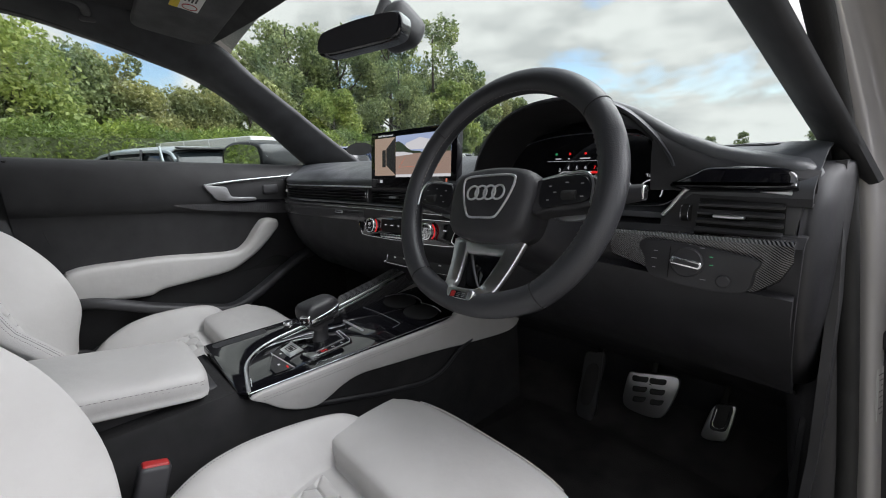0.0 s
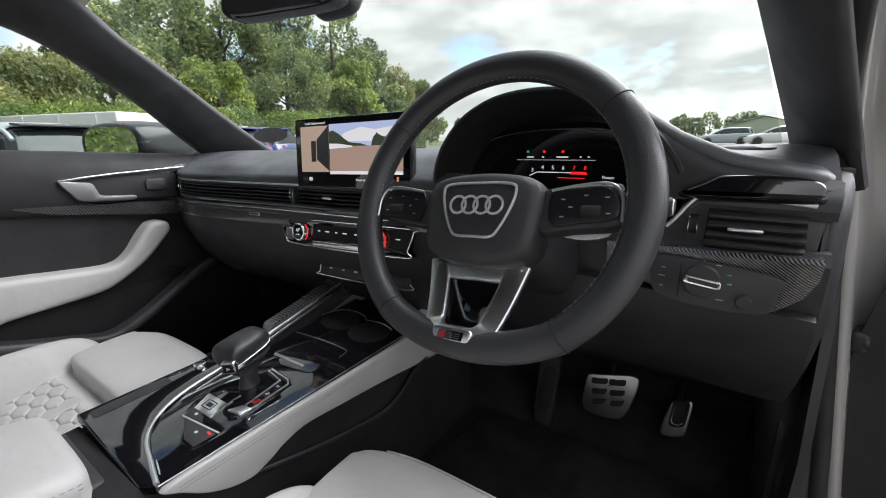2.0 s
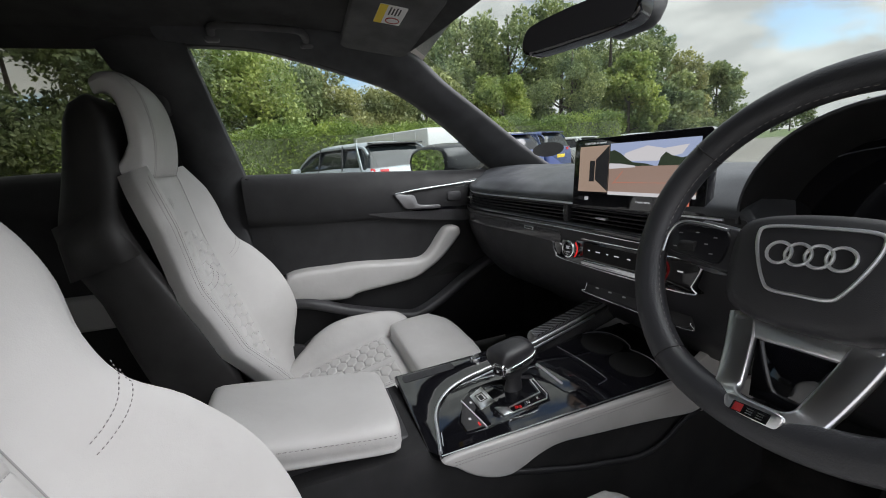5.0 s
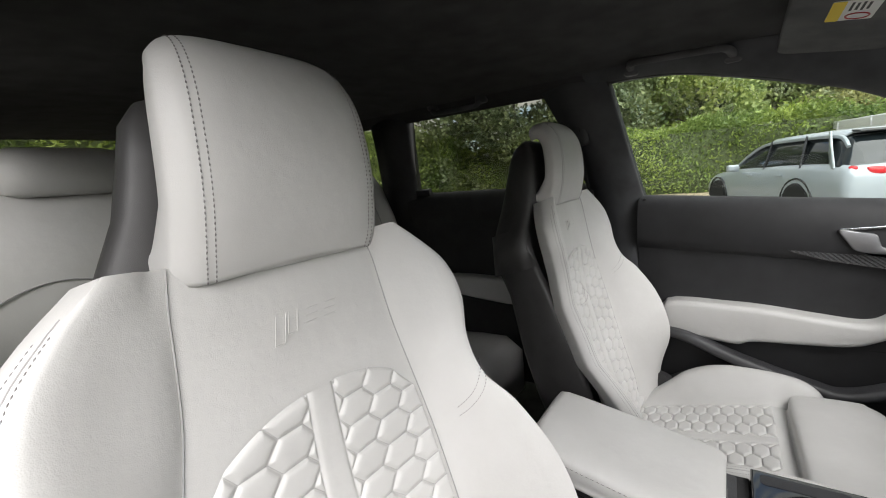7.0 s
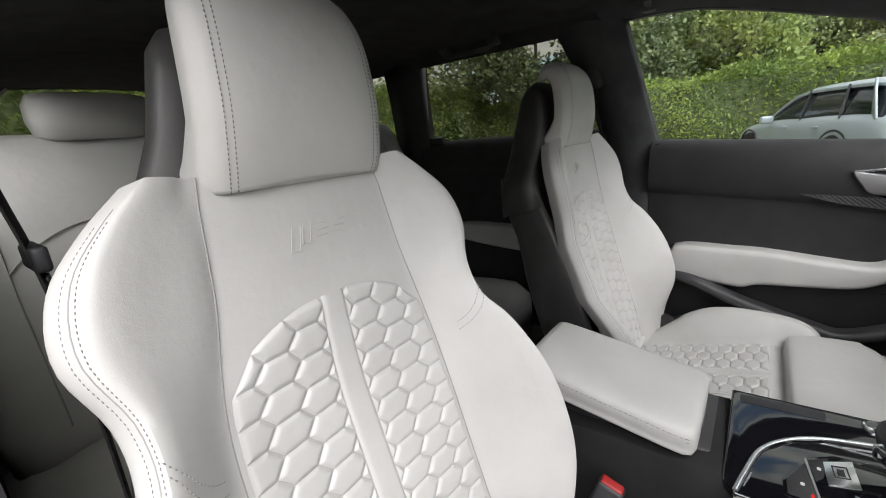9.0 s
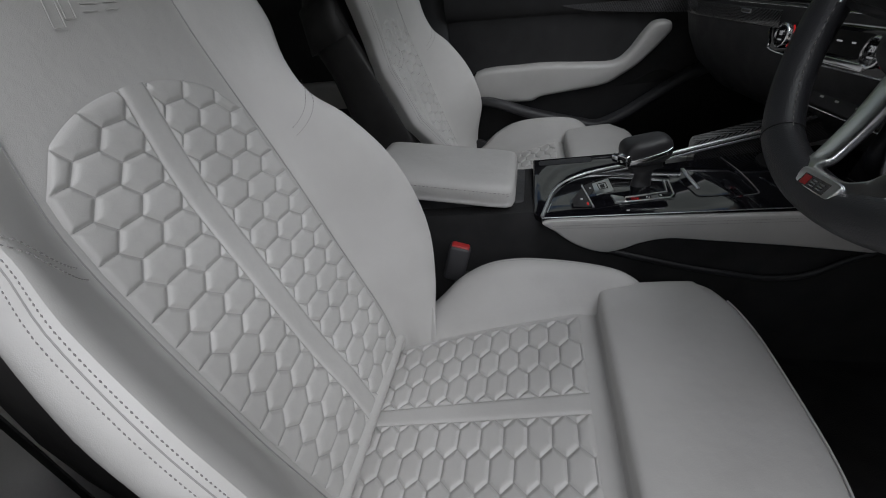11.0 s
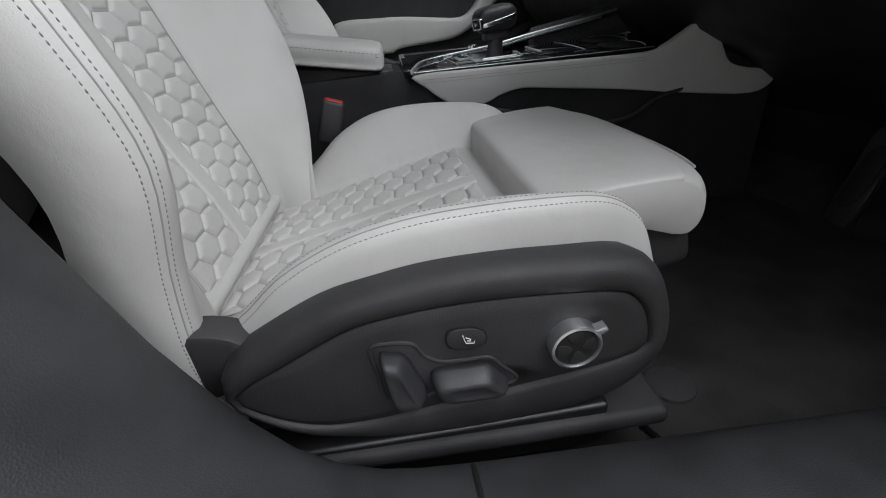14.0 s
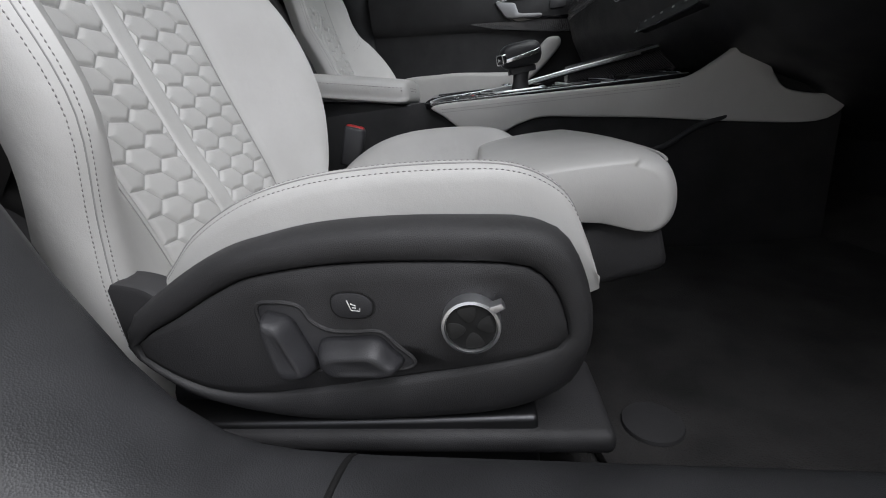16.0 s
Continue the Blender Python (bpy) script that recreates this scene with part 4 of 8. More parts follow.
    for sgn in (-1, 1):
        a = HUB + ax * 0.055
        tip = a + W_PLANE.to_3x3() @ Vector((sgn * 0.185, 0.012, 0.008))
        base = a + W_PLANE.to_3x3() @ Vector((sgn * 0.05, -0.002, 0))
        st = put(sweep("stalk", [base.lerp(tip, t) for t in np.linspace(0, 1, 8)], circle(0.008, 12), HARD_BLACK, wheel, "black stalk", False, (0, 0, 1), [0.8, 0.8, 0.85, 0.95, 1.1, 1.35, 1.4, 1.2]))
        put(rbox("stalk_end", (0.004, 0.014, 0.016), Matrix.Translation(base.lerp(tip, 1.0)), CHROME, st, "", 0.002))
    return wheel


p_ = material("wheel_leather", (0.034, 0.035, 0.039), 0.38)
grain(p_, 700, 0.35, "voronoi", 0.0006)
rough_noise(p_, 0.32, 0.45, 30)
WHEEL_LEATHER = p_[0]
build_wheel()

# ---- dashboard ----
def edge_y(x):
    return float(np.interp(x, [-0.72, -0.66, -0.60, -0.54, -0.47, -0.14, 0.2, 0.45, 0.6, 0.72], [0.172, 0.157, 0.134, 0.122, 0.120, 0.148, 0.165, 0.178, 0.180, 0.165]))


dash = thing("dashboard", "black soft-touch dashboard with carbon and gloss black trim", "dashboard", (0, 0.4, 0.4))
DI = Matrix.Translation(dash.location).inverted()


def din(ob, inv=DI):
    """Undoes the offset of the thing's Empty; a part of a part needs none."""
    ob.matrix_parent_inverse = inv if ob.parent.type == "EMPTY" else Matrix()
    return ob


xs = np.linspace(-0.715, 0.715, 60)
rows = []
for x in xs:
    e = edge_y(x)
    rows.append([(x, a, b) for a, b in crom([(0.66, 0.90), (0.58, 0.925), (0.46, 0.945), (0.34, 0.952), (0.25, 0.944), (e + 0.04, 0.925), (e + 0.012, 0.910), (e + 0.002, 0.902), (e + 0.004, 0.893)], 26)])
    if 0.232 < x < 0.572:
        rows[-1] = [(x, b, min(z, 0.862 + max(0.0, b - 0.36) * 1.2)) for _, b, z in rows[-1]]
din(sheet("top_pad", rows, DASH_TOP, dash, "dark grey soft-touch top pad", 0.004))
rows = []
for x in xs:
    e = edge_y(x)
    rows.append([(x, a, b) for a, b in ((e + 0.004, 0.8945), (e + 0.004, 0.886), (e + 0.030, 0.884), (e + 0.034, 0.849), (e - 0.004, 0.846), (e - 0.010, 0.838), (e - 0.006, 0.80), (e + 0.004, 0.75), (e + 0.03, 0.69), (e + 0.085, 0.63), (e + 0.20, 0.57), (e + 0.36, 0.46), (e + 0.40, 0.30))])
    if 0.232 < x < 0.572:
        rows[-1] = [(x, b, min(z, 0.862)) for _, b, z in rows[-1]]
din(sheet("fascia", rows, DOOR_BLACK, dash, "black lower fascia", 0.004, 30))


def strip(name, x0, x1, z, dy, prof, mat, label="", n=24):
    path = [(x, edge_y(x) + dy, z) for x in np.linspace(x0, x1, n)]
    return din(sweep(name, path, prof, mat, dash, label, False, (0, 0, 1)))


strip("chrome_line", -0.66, 0.20, 0.8895, 0.001, rrect(0.006, 0.0040, 0.001, 2), SATIN, "thin bright line above the vents")
strip("gloss_strip", -0.69, 0.22, 0.843, -0.008, rrect(0.012, 0.010, 0.003, 3), GLOSS, "gloss black strip below the vents")
strip("bright_line", -0.66, 0.21, 0.8365, -0.0135, rrect(0.003, 0.0022, 0.0008, 2), CHROME)
strip("carbon_trim", -0.69, -0.14, 0.815, -0.0095, rrect(0.008, 0.030, 0.003, 3), CARBON, "carbon trim below the passenger vents")
# slats of the passenger vent band
for z in (0.8795, 0.8715, 0.8635, 0.8555):
    strip("vent_slat", -0.60, -0.145, z, 0.012, rrect(0.024, 0.0022, 0.0009, 2), HARD_BLACK)
    strip("vent_slat", -0.125, 0.075, z, 0.014, rrect(0.022, 0.0022, 0.0009, 2), HARD_BLACK)
for x in (-0.655, -0.61, -0.136, 0.08):
    din(rbox("vent_divider", (0.014, 0.03, 0.036), pose(x, edge_y(x) + 0.012, 0.867), HARD_BLACK, dash, "", 0.002))
for x in (-0.612, -0.136):
    w_ = din(lathe("vent_wheel", [(0.011, -0.0045), (0.0125, -0.0035), (0.0125, 0.0035), (0.011, 0.0045)], pose(x, edge_y(x) + 0.008, 0.867, 0, 90, 0), RUBBER, dash, "ribbed vent wheel", 28))
    for dx in (-0.0052, 0.0052):
        din(sweep("wheel_line", [(x + dx, edge_y(x) + 0.008 - 0.0128 * math.cos(a), 0.867 + 0.0128 * math.sin(a)) for a in np.linspace(-1.3, 1.3, 14)], circle(0.0007, 5), CHROME, w_, "", False, (1, 0, 0)))
for x in (-0.648, -0.03):
    din(rbox("vent_tab", (0.028, 0.012, 0.005), pose(x, edge_y(x) - 0.001, 0.866), ALU, dash, "small bright vent tab", 0.002))
hz = din(slab("hazard_switch", rrect(0.036, 0.024, 0.003), frame_pose((0.105, edge_y(0.105) + 0.004, 0.866), (1, 0, 0), (0, 0, 1)), 0.012, HARD_BLACK, dash, "hazard switch with red triangle", 0.001))
din(slab("hazard_triangle", [(-0.006, -0.005), (0.006, -0.005), (0, 0.006)], frame_pose((0.105, edge_y(0.105) + 0.0036, 0.866), (1, 0, 0), (0, 0, 1)), 0.001, RED, hz))
# small badge on the carbon trim
bd_ = din(slab("trim_badge", rrect(0.036, 0.0075, 0.002), frame_pose((-0.252, edge_y(-0.252) - 0.0145, 0.822), (1, 0.06, 0), (0, 0, 1)), 0.002, ALU, dash, "small metal badge", 0.0004))
din(slab("badge_bar", rrect(0.030, 0.004, 0.001), frame_pose((-0.252, edge_y(-0.252) - 0.0149, 0.822), (1, 0.06, 0), (0, 0, 1)), 0.0006, INK, bd_))

# driver's outer vent, headlamp switch, carbon panel
fx = frame_pose((0.645, 0.168, 0.868), (0.998, -0.05, 0), (0, 0.12, 0.99))
ov = din(slab("outer_vent", [(-0.088, -0.024), (0.058, -0.028), (0.062, 0.018), (0.052, 0.026), (-0.046, 0.030), (-0.056, 0.026), (-0.086, -0.002)], fx @ Matrix.Translation((0, 0, -0.006)), 0.02, SOFT_BLACK, dash, "black driver's side air vent", 0.002))
din(slab("vent_mouth", [(-0.042, -0.021), (0.050, -0.023), (0.047, 0.019), (-0.041, 0.021)], fx @ Matrix.Translation((0, 0, -0.0052)), 0.002, VOID, ov))
for k, z in enumerate((-0.017, -0.006, 0.005, 0.0155)):
    din(slab("vent_slat", rrect(0.090 - 0.001 * k, 0.0072, 0.002), fx @ pose(0.004, z, 0.001, -52, 0, 0), 0.0035, SOFT_BLACK, ov, "", 0.0006))
din(rbox("vent_tab", (0.033, 0.0045, 0.010), fx @ pose(-0.004, -0.001, 0.005), SATIN, ov, "bright vent tab", 0.0025))
ww_ = din(lathe("vent_wheel", [(0.010, -0.005), (0.0115, -0.004), (0.0115, 0.004), (0.010, 0.005)], fx @ pose(-0.054, 0.001, -0.006, 0, 90, 0), RUBBER, ov, "", 24))
for dx in (-0.0045, 0.0045):
    din(sweep("wheel_line", [fx @ Vector((-0.054 + dx, 0.001 + 0.0118 * math.sin(a), -0.006 + 0.0118 * math.cos(a))) for a in np.linspace(-1.2, 1.2, 12)], circle(0.0006, 5), CHROME, ww_, "", False, (1, 0, 0)))
line = [fx @ Vector(p) for p in crom([(-0.082, -0.004, 0.0), (-0.073, 0.007, 0.001), (-0.061, 0.025, 0.002), (-0.053, 0.0325, 0.002), (-0.040, 0.0345, 0.002), (0.0, 0.0345, 0.002), (0.052, 0.0295, 0.001)], 40)]
din(sweep("bright_line", line, rrect(0.0080, 0.0050, 0.002, 3), SATIN, ov, "bright metal line over the vent"))
# gloss black wedge above the outer vent
gx = frame_pose((0.645, 0.164, 0.922), (0.998, -0.05, 0), (0, 0.35, 0.94))
din(slab("gloss_wedge", crom([(-0.072, -0.019), (-0.02, -0.0205), (0.048, -0.0205), (0.056, -0.014), (0.044, 0.003), (-0.026, 0.006), (-0.046, -0.002)], 60, True), gx @ Matrix.Translation((0, 0, 0.004)), 0.03, GLOSS, dash, "gloss black wedge above the vent", 0.0055, 5))
rings = []
for x in np.linspace(0.50, 0.708, 22):
    zt = 0.8440 + 0.003 * (x - 0.60) / 0.1
    zb = np.interp(x, [0.50, 0.60, 0.665, 0.70, 0.708], [0.800, 0.775, 0.769, 0.800, 0.820])
    y0 = 0.152 - 0.012 * (x - 0.5) / 0.2
    rings.append([(x, y0 + 0.03, zt), (x, y0 + 0.004, zt), (x, y0, zt - 0.004), (x, y0 + 0.004, (zt + zb) / 2), (x, y0 + 0.010, zb + 0.004), (x, y0 + 0.016, zb), (x, y0 + 0.04, zb)])
din(loft("carbon_panel", rings, CARBON, dash, "carbon trim panel round the headlamp switch", True, False, 30))
lx = frame_pose((0.612, 0.1395, 0.808), (0.998, -0.055, 0), (0, 0.10, 0.995))
lp = din(slab("light_panel", crom([(-0.058, 0.026), (0.058, 0.018), (0.064, 0.0), (0.050, -0.026), (-0.040, -0.024), (-0.058, 0.0)], 40, True), lx @ Matrix.Translation((0, 0, 0.001)), 0.02, HARD_BLACK, dash, "headlamp control panel", 0.002))
kn = din(lathe("lamp_knob", [(0.0185, -0.001), (0.0185, 0.004), (0.017, 0.006), (0.003, 0.0065)], lx @ Matrix.Translation((-0.004, 0.003, 0.001)), HARD_BLACK, lp, "round headlamp knob", 36))
grip_l = lx @ Matrix.Translation((-0.003, 0.003, 0.0135)) @ Matrix.Rotation(radians(-6), 4, "Z")
din(slab("knob_grip", rrect(0.037, 0.0095, 0.004, 4), grip_l, 0.008, CHROME, kn, "chrome-edged grip", 0.0012, 3))
din(slab("grip_face", rrect(0.030, 0.0048, 0.002, 3), grip_l @ Matrix.Translation((0.001, 0, 0.0005)), 0.001, HARD_BLACK, kn))
din(lathe("dimmer_knob", [(0.0075, -0.001), (0.0075, 0.003), (0.0065, 0.0042), (0.001, 0.0044)], lx @ Matrix.Translation((0.037, -0.014, 0.001)), HARD_BLACK, lp, "", 24))
din(sweep("panel_split", [lx @ Vector((-0.026, y, 0.0012)) for y in (0.02, 0.012, 0.002, -0.01, -0.02)], circle(0.0006, 5), VOID, lp, "", False, (0, 1, 0)))
for x, y, ww, g in ((-0.044, 0.012, 0.008, 0), (-0.045, 0.002, 0.012, 0), (-0.044, -0.010, 0.007, 0), (-0.004, 0.0255, 0.003, 0), (0.010, 0.0225, 0.009, 0), (0.021, 0.013, 0.007, 1), (0.022, 0.003, 0.007, 1), (0.015, -0.016, 0.011, 0)):
    din(slab("panel_mark", rrect(ww * 0.6, 0.0010, 0.0004, 2), lx @ Matrix.Translation((x, y, 0.0014)), 0.0006, GREEN_GLOW if g else DIM_MARK, lp))
# knee panel
rings = []
for x in np.linspace(0.24, 0.712, 16):
    f = (x - 0.24) / 0.47
    rings.append([(x, 0.20, 0.80), (x, 0.158 - 0.01 * f, 0.80 - 0.02 * f), (x, 0.163 - 0.01 * f, 0.775 - 0.02 * f), (x, 0.195, 0.70), (x, 0.255, 0.632 - 0.01 * f), (x, 0.285, 0.618), (x, 0.32, 0.63), (x, 0.32, 0.78)])
din(loft("knee_panel", rings, DOOR_BLACK, dash, "black knee panel under the wheel", True, False, 40))
rings = []
for z, y0, y1 in ((0.930, 0.240, 0.36), (0.926, 0.210, 0.36), (0.912, 0.188, 0.36), (0.88, 0.174, 0.36), (0.84, 0.167, 0.36), (0.79, 0.167, 0.36), (0.75, 0.178, 0.36), (0.69, 0.215, 0.37), (0.63, 0.265, 0.38)):
    rings.append(crom([(0.704, y0 + 0.016, z), (0.710, y0 + 0.007, z), (0.720, y0 + 0.010, z), (0.729, y0 + 0.026, z), (0.735, y0 + 0.055, z), (0.738, y0 + 0.09, z), (0.738, y1, z), (0.704, y1, z)], 34, True))
din(loft("end_panel", rings, DOOR_BLACK, dash, "black dashboard end cap", True, False, 70))
din(sweep("shut_line", crom([(0.7225, 0.262, 0.905), (0.7235, 0.262, 0.865), (0.7265, 0.262, 0.81), (0.7275, 0.262, 0.752), (0.7265, 0.262, 0.716), (0.7225, 0.262, 0.690), (0.7155, 0.262, 0.666), (0.707, 0.262, 0.650), (0.7055, 0.262, 0.636), (0.697, 0.262, 0.624)], 60), rrect(0.005, 0.010, 0.002, 2), VOID, dash, "black shut line beside the end cap"))
# defroster grille
dp = frame_pose((0.619, 0.285, 0.9535), (0.98, -0.2, 0), (0.2, 0.97, 0.03))
dg = din(slab("defroster_grille", crom([(-0.045, -0.008), (0.03, -0.014), (0.045, 0.0), (0.03, 0.014), (-0.03, 0.014)], 30, True), dp, 0.006, HARD_BLACK, dash, "small black defroster grille", 0.001))
for k in range(4):
    din(slab("grille_slot", rrect(0.062 - 0.006 * k, 0.0026, 0.001, 2), dp @ Matrix.Translation((0, -0.007 + 0.005 * k, 0.0006)), 0.0008, VOID, dg))

# instrument hood
ARCH = crom([(0.218, 0.885), (0.222, 0.925), (0.240, 0.965), (0.275, 1.002), (0.325, 1.026), (0.385, 1.034), (0.445, 1.029), (0.50, 1.008), (0.540, 0.976), (0.566, 0.944), (0.574, 0.928)], 44)
ACX, ACZ = 0.395, 0.885
rings = []
for y, k, dz in ((0.265, 0.86, -0.006), (0.20, 0.93, -0.003), (0.172, 0.975, 0.0), (0.165, 0.99, 0.001), (0.170, 1.0, 0.001), (0.20, 1.012, -0.002), (0.26, 1.02, -0.012), (0.34, 1.02, -0.035), (0.43, 1.0, -0.075)):
    rings.append([(ACX + (x - ACX) * k, y, ACZ + (z - ACZ) * k + dz) for x, z in ARCH])
din(sheet("instrument_hood", rings[3:], DASH_TOP, dash, "soft-touch hood over the instruments", 0.003))
din(sheet("hood_liner", rings[:4], LINER, dash, "matt black inside of the instrument hood", 0.002))
# right shoulder: one skin from the hood's crown out to the windscreen corner
rows = []
for t in np.linspace(0, 1, 22):
    x0 = np.interp(t, [0, 0.92, 1], [0.47, 0.706, 0.718])
    z0 = np.interp(t, [0, 0.18, 0.38, 0.58, 0.8, 0.92, 1], [1.022, 1.004, 0.971, 0.948, 0.934, 0.928, 0.916])
    y0 = np.interp(t, [0, 0.45, 0.9, 1], [0.167, 0.172, 0.180, 0.200])
    far = np.interp(t, [0, 0.4, 1], [-0.10, -0.02, 0.022])
    rows.append(crom([(x0, y0 + 0.008, z0 - 0.022), (x0, y0 + 0.002, z0 - 0.011), (x0, y0 + 0.004, z0 - 0.001), (x0, y0 + 0.02, z0 + 0.004), (x0 - 0.004, y0 + 0.09, z0 + far * 0.35 + 0.004), (x0 - 0.008, y0 + 0.19, z0 + far * 0.8), (x0 - 0.01, y0 + 0.30, max(0.940, z0 + far - 0.01))], 18))
din(sheet("hood_shoulder", rows, DASH_TOP, dash, "", 0.003))
face = []
for x0 in np.linspace(0.545, 0.716, 12):
    t = (x0 - 0.47) / 0.245
    zt = np.interp(t, [0, 0.18, 0.38, 0.58, 0.8, 1], [1.024, 1.006, 0.972, 0.948, 0.934, 0.925]) - 0.006
    yt = np.interp(t, [0, 0.45, 1], [0.170, 0.176, 0.182])
    face.append(crom([(x0, yt + 0.006, zt), (x0, yt - 0.004, zt - 0.010), (x0, yt - 0.006, (zt + 0.90) / 2), (x0, yt - 0.002, 0.898)], 10))
din(sheet("shoulder_face", face, DOOR_BLACK, dash, "", 0.003))
# display behind it
cl = frame_pose((0.392, 0.245, 0.925), (1, 0, 0), (0, 0.22, 0.975))
cs = din(slab("instrument_display", crom([(-0.17, -0.05), (-0.165, 0.0), (-0.13, 0.045), (-0.07, 0.066), (0.0, 0.071), (0.07, 0.066), (0.13, 0.045), (0.165, 0.0), (0.175, -0.05)], 50, True), cl, 0.006, GLOSS, dash, "dark digital instrument display, lit"))
din(sweep("display_line", [cl @ Vector((x, y, 0.0015)) for x, y in crom([(-0.168, -0.03), (-0.15, 0.018), (-0.10, 0.05), (0.0, 0.060), (0.10, 0.05), (0.15, 0.018), (0.172, -0.03), (0.15, -0.055), (0.10, -0.06)], 50)], circle(0.0008, 5), ALU, cs, "", False, (0, 0, 1)))
for i, ch in enumerate("345678"):
    din(letters("speed_figure", ch, cl @ Matrix.Translation((-0.034 + i * 0.0165, 0.001 - 0.004 * (i == 0), 0.0012)), 0.0085, RED_GLOW if i > 3 else WHITE_GLOW, cs))
din(sweep("rev_line", [cl @ Vector(p) for p in ((-0.038, -0.012, 0.0013), (-0.026, -0.006, 0.0013), (0.028, -0.006, 0.0013))], circle(0.0008, 5), WHITE_GLOW, cs, "", False, (0, 0, 1)))
din(slab("rev_red", [(0.026, -0.0085), (0.053, -0.0085), (0.050, -0.0045), (0.026, -0.0045)], cl @ Matrix.Translation((0, 0, 0.0014)), 0.0004, RED_GLOW, cs))
din(slab("rev_underline", [(0.008, -0.0145), (0.049, -0.0145), (0.050, -0.0135), (0.008, -0.0135)], cl @ Matrix.Translation((0, 0, 0.0014)), 0.0004, RED_GLOW, cs))
din(slab("menu_line", rrect(0.125, 0.0005, 0.0001, 1), cl @ Matrix.Translation((0.0, 0.013, 0.0013)), 0.0003, WHITE_GLOW, cs))
for x, y, ww, mat in ((-0.045, 0.026, 0.007, "g"), (-0.018, 0.026, 0.007, "r"), (0.012, 0.026, 0.007, "r"), (-0.040, 0.0175, 0.016, "w"), (0.012, 0.0175, 0.026, "w"), (-0.019, 0.0175, 0.005, "w"), (0.040, 0.0175, 0.004, "w"), (0.052, 0.0175, 0.005, "w")):
    m_ = {"g": GREEN_GLOW, "r": RED_GLOW, "w": WHITE_GLOW}[mat]
    hh_ = 0.0055 if mat != "w" else 0.0032
    din(slab("warning_light" if mat != "w" else "display_bar", rrect(ww * (0.75 if mat == "w" else 0.6), hh_ * (0.6 if mat == "w" else 0.7), 0.001, 3), cl @ Matrix.Translation((x, y, 0.0013)), 0.0003, m_, cs))
for x, word in ((0.083, "Power"), (0.128, "Torque")):
    din(letters("dial_word", word, cl @ Matrix.Translation((x, -0.012, 0.0012)), 0.0065, WHITE_GLOW, cs))
    din(sweep("dial_ring", [cl @ Vector((x + 0.017 * math.cos(a), -0.036 + 0.017 * math.sin(a), 0.0012)) for a in np.linspace(-0.5, 3.6, 30)], circle(0.0009, 5), WHITE_GLOW, cs, "", False, (0, 0, 1)))

# ---- touch screen ----
scr = thing("touch_screen", "free-standing touch screen on the dashboard showing a parking camera view", "screen", (0.054, 0.16, 0.90))
SI = Matrix.Translation(scr.location).inverted()
sm = frame_pose((0.031, 0.158, 0.9535), (0.258, 0.018, 0.003), (0, 0.09, 0.99)) @ Matrix.Diagonal((1.07, 0.985, 1, 1))
hs = din(slab("housing", rrect(0.264, 0.134, 0.006), sm, 0.016, GLOSS, scr, "gloss black screen housing", 0.002), SI)
din(rbox("foot", (0.16, 0.05, 0.05), pose(0.031, 0.186, 0.905), HARD_BLACK, scr, "", 0.01), SI)


def pane(name, x0, x1, y0, y1, mat, z=0.0005, pts=None):
    return din(slab(name, pts or [(x0, y0), (x1, y0), (x1, y1), (x0, y1)], sm @ Matrix.Translation((0, 0, z)), 0.0004, mat, hs), SI)


pane("overhead_view", -0.117, -0.046, -0.036, 0.052, SCREEN_TAN)
pane("overhead_wedge", 0, 0, 0, 0, SCREEN_DARK, 0.0008, [(-0.076, -0.012), (-0.046, -0.034), (-0.046, 0.052), (-0.076, 0.026)])
pane("overhead_car", -0.090, -0.078, -0.016, 0.024, SCREEN_DARK, 0.0010)
pane("camera_sky", -0.044, 0.117, 0.012, 0.054, SCREEN_SKY)
pane("camera_cloud", 0, 0, 0, 0, SCREEN_CLOUD, 0.0008, [(-0.02, 0.024), (0.0, 0.021), (0.05, 0.020), (0.09, 0.030), (0.10, 0.044), (0.06, 0.040), (0.03, 0.046), (-0.01, 0.036)])
pane("camera_wood", 0, 0, 0, 0, SCREEN_TREE, 0.0010, [(-0.044, 0.012), (-0.044, 0.040), (-0.035, 0.042), (-0.022, 0.036), (-0.008, 0.026), (0.004, 0.019), (0.03, 0.016), (0.045, 0.012)])
pane("camera_wood", 0, 0, 0, 0, SCREEN_TREE, 0.0011, [(0.052, 0.012), (0.056, 0.026), (0.064, 0.034), (0.074, 0.028), (0.09, 0.024), (0.117, 0.028), (0.117, 0.012)])
pane("camera_cars", 0, 0, 0, 0, SCREEN_CLOUD, 0.0012, [(-0.044, 0.008), (-0.044, 0.018), (-0.02, 0.017), (0.01, 0.0125), (0.01, 0.010)])
pane("camera_ground", -0.044, 0.117, -0.034, 0.012, SCREEN_GROUND)
pane("camera_bonnet", -0.044, 0.117, -0.040, -0.034, SCREEN_CLOUD, 0.0008)
pane("guide_line", 0, 0, 0, 0, SCREEN_RED, 0.0012, [(-0.035, -0.020), (-0.0335, -0.020), (-0.013, 0.004), (-0.014, 0.004)])
pane("guide_line", 0, 0, 0, 0, SCREEN_RED, 0.0012, [(-0.030, -0.0175), (0.09, -0.0165), (0.09, -0.0158), (-0.030, -0.0168)])
pane("screen_key", -0.115, -0.103, -0.053, -0.046, SCREEN_DARK)
pane("screen_key", -0.099, -0.090, -0.053, -0.046, WHITE_GLOW)
din(letters("screen_words", "Look! Safe to move?", sm @ Matrix.Translation((-0.079, 0.0575, 0.0006)), 0.0062, WHITE_GLOW, hs), SI)
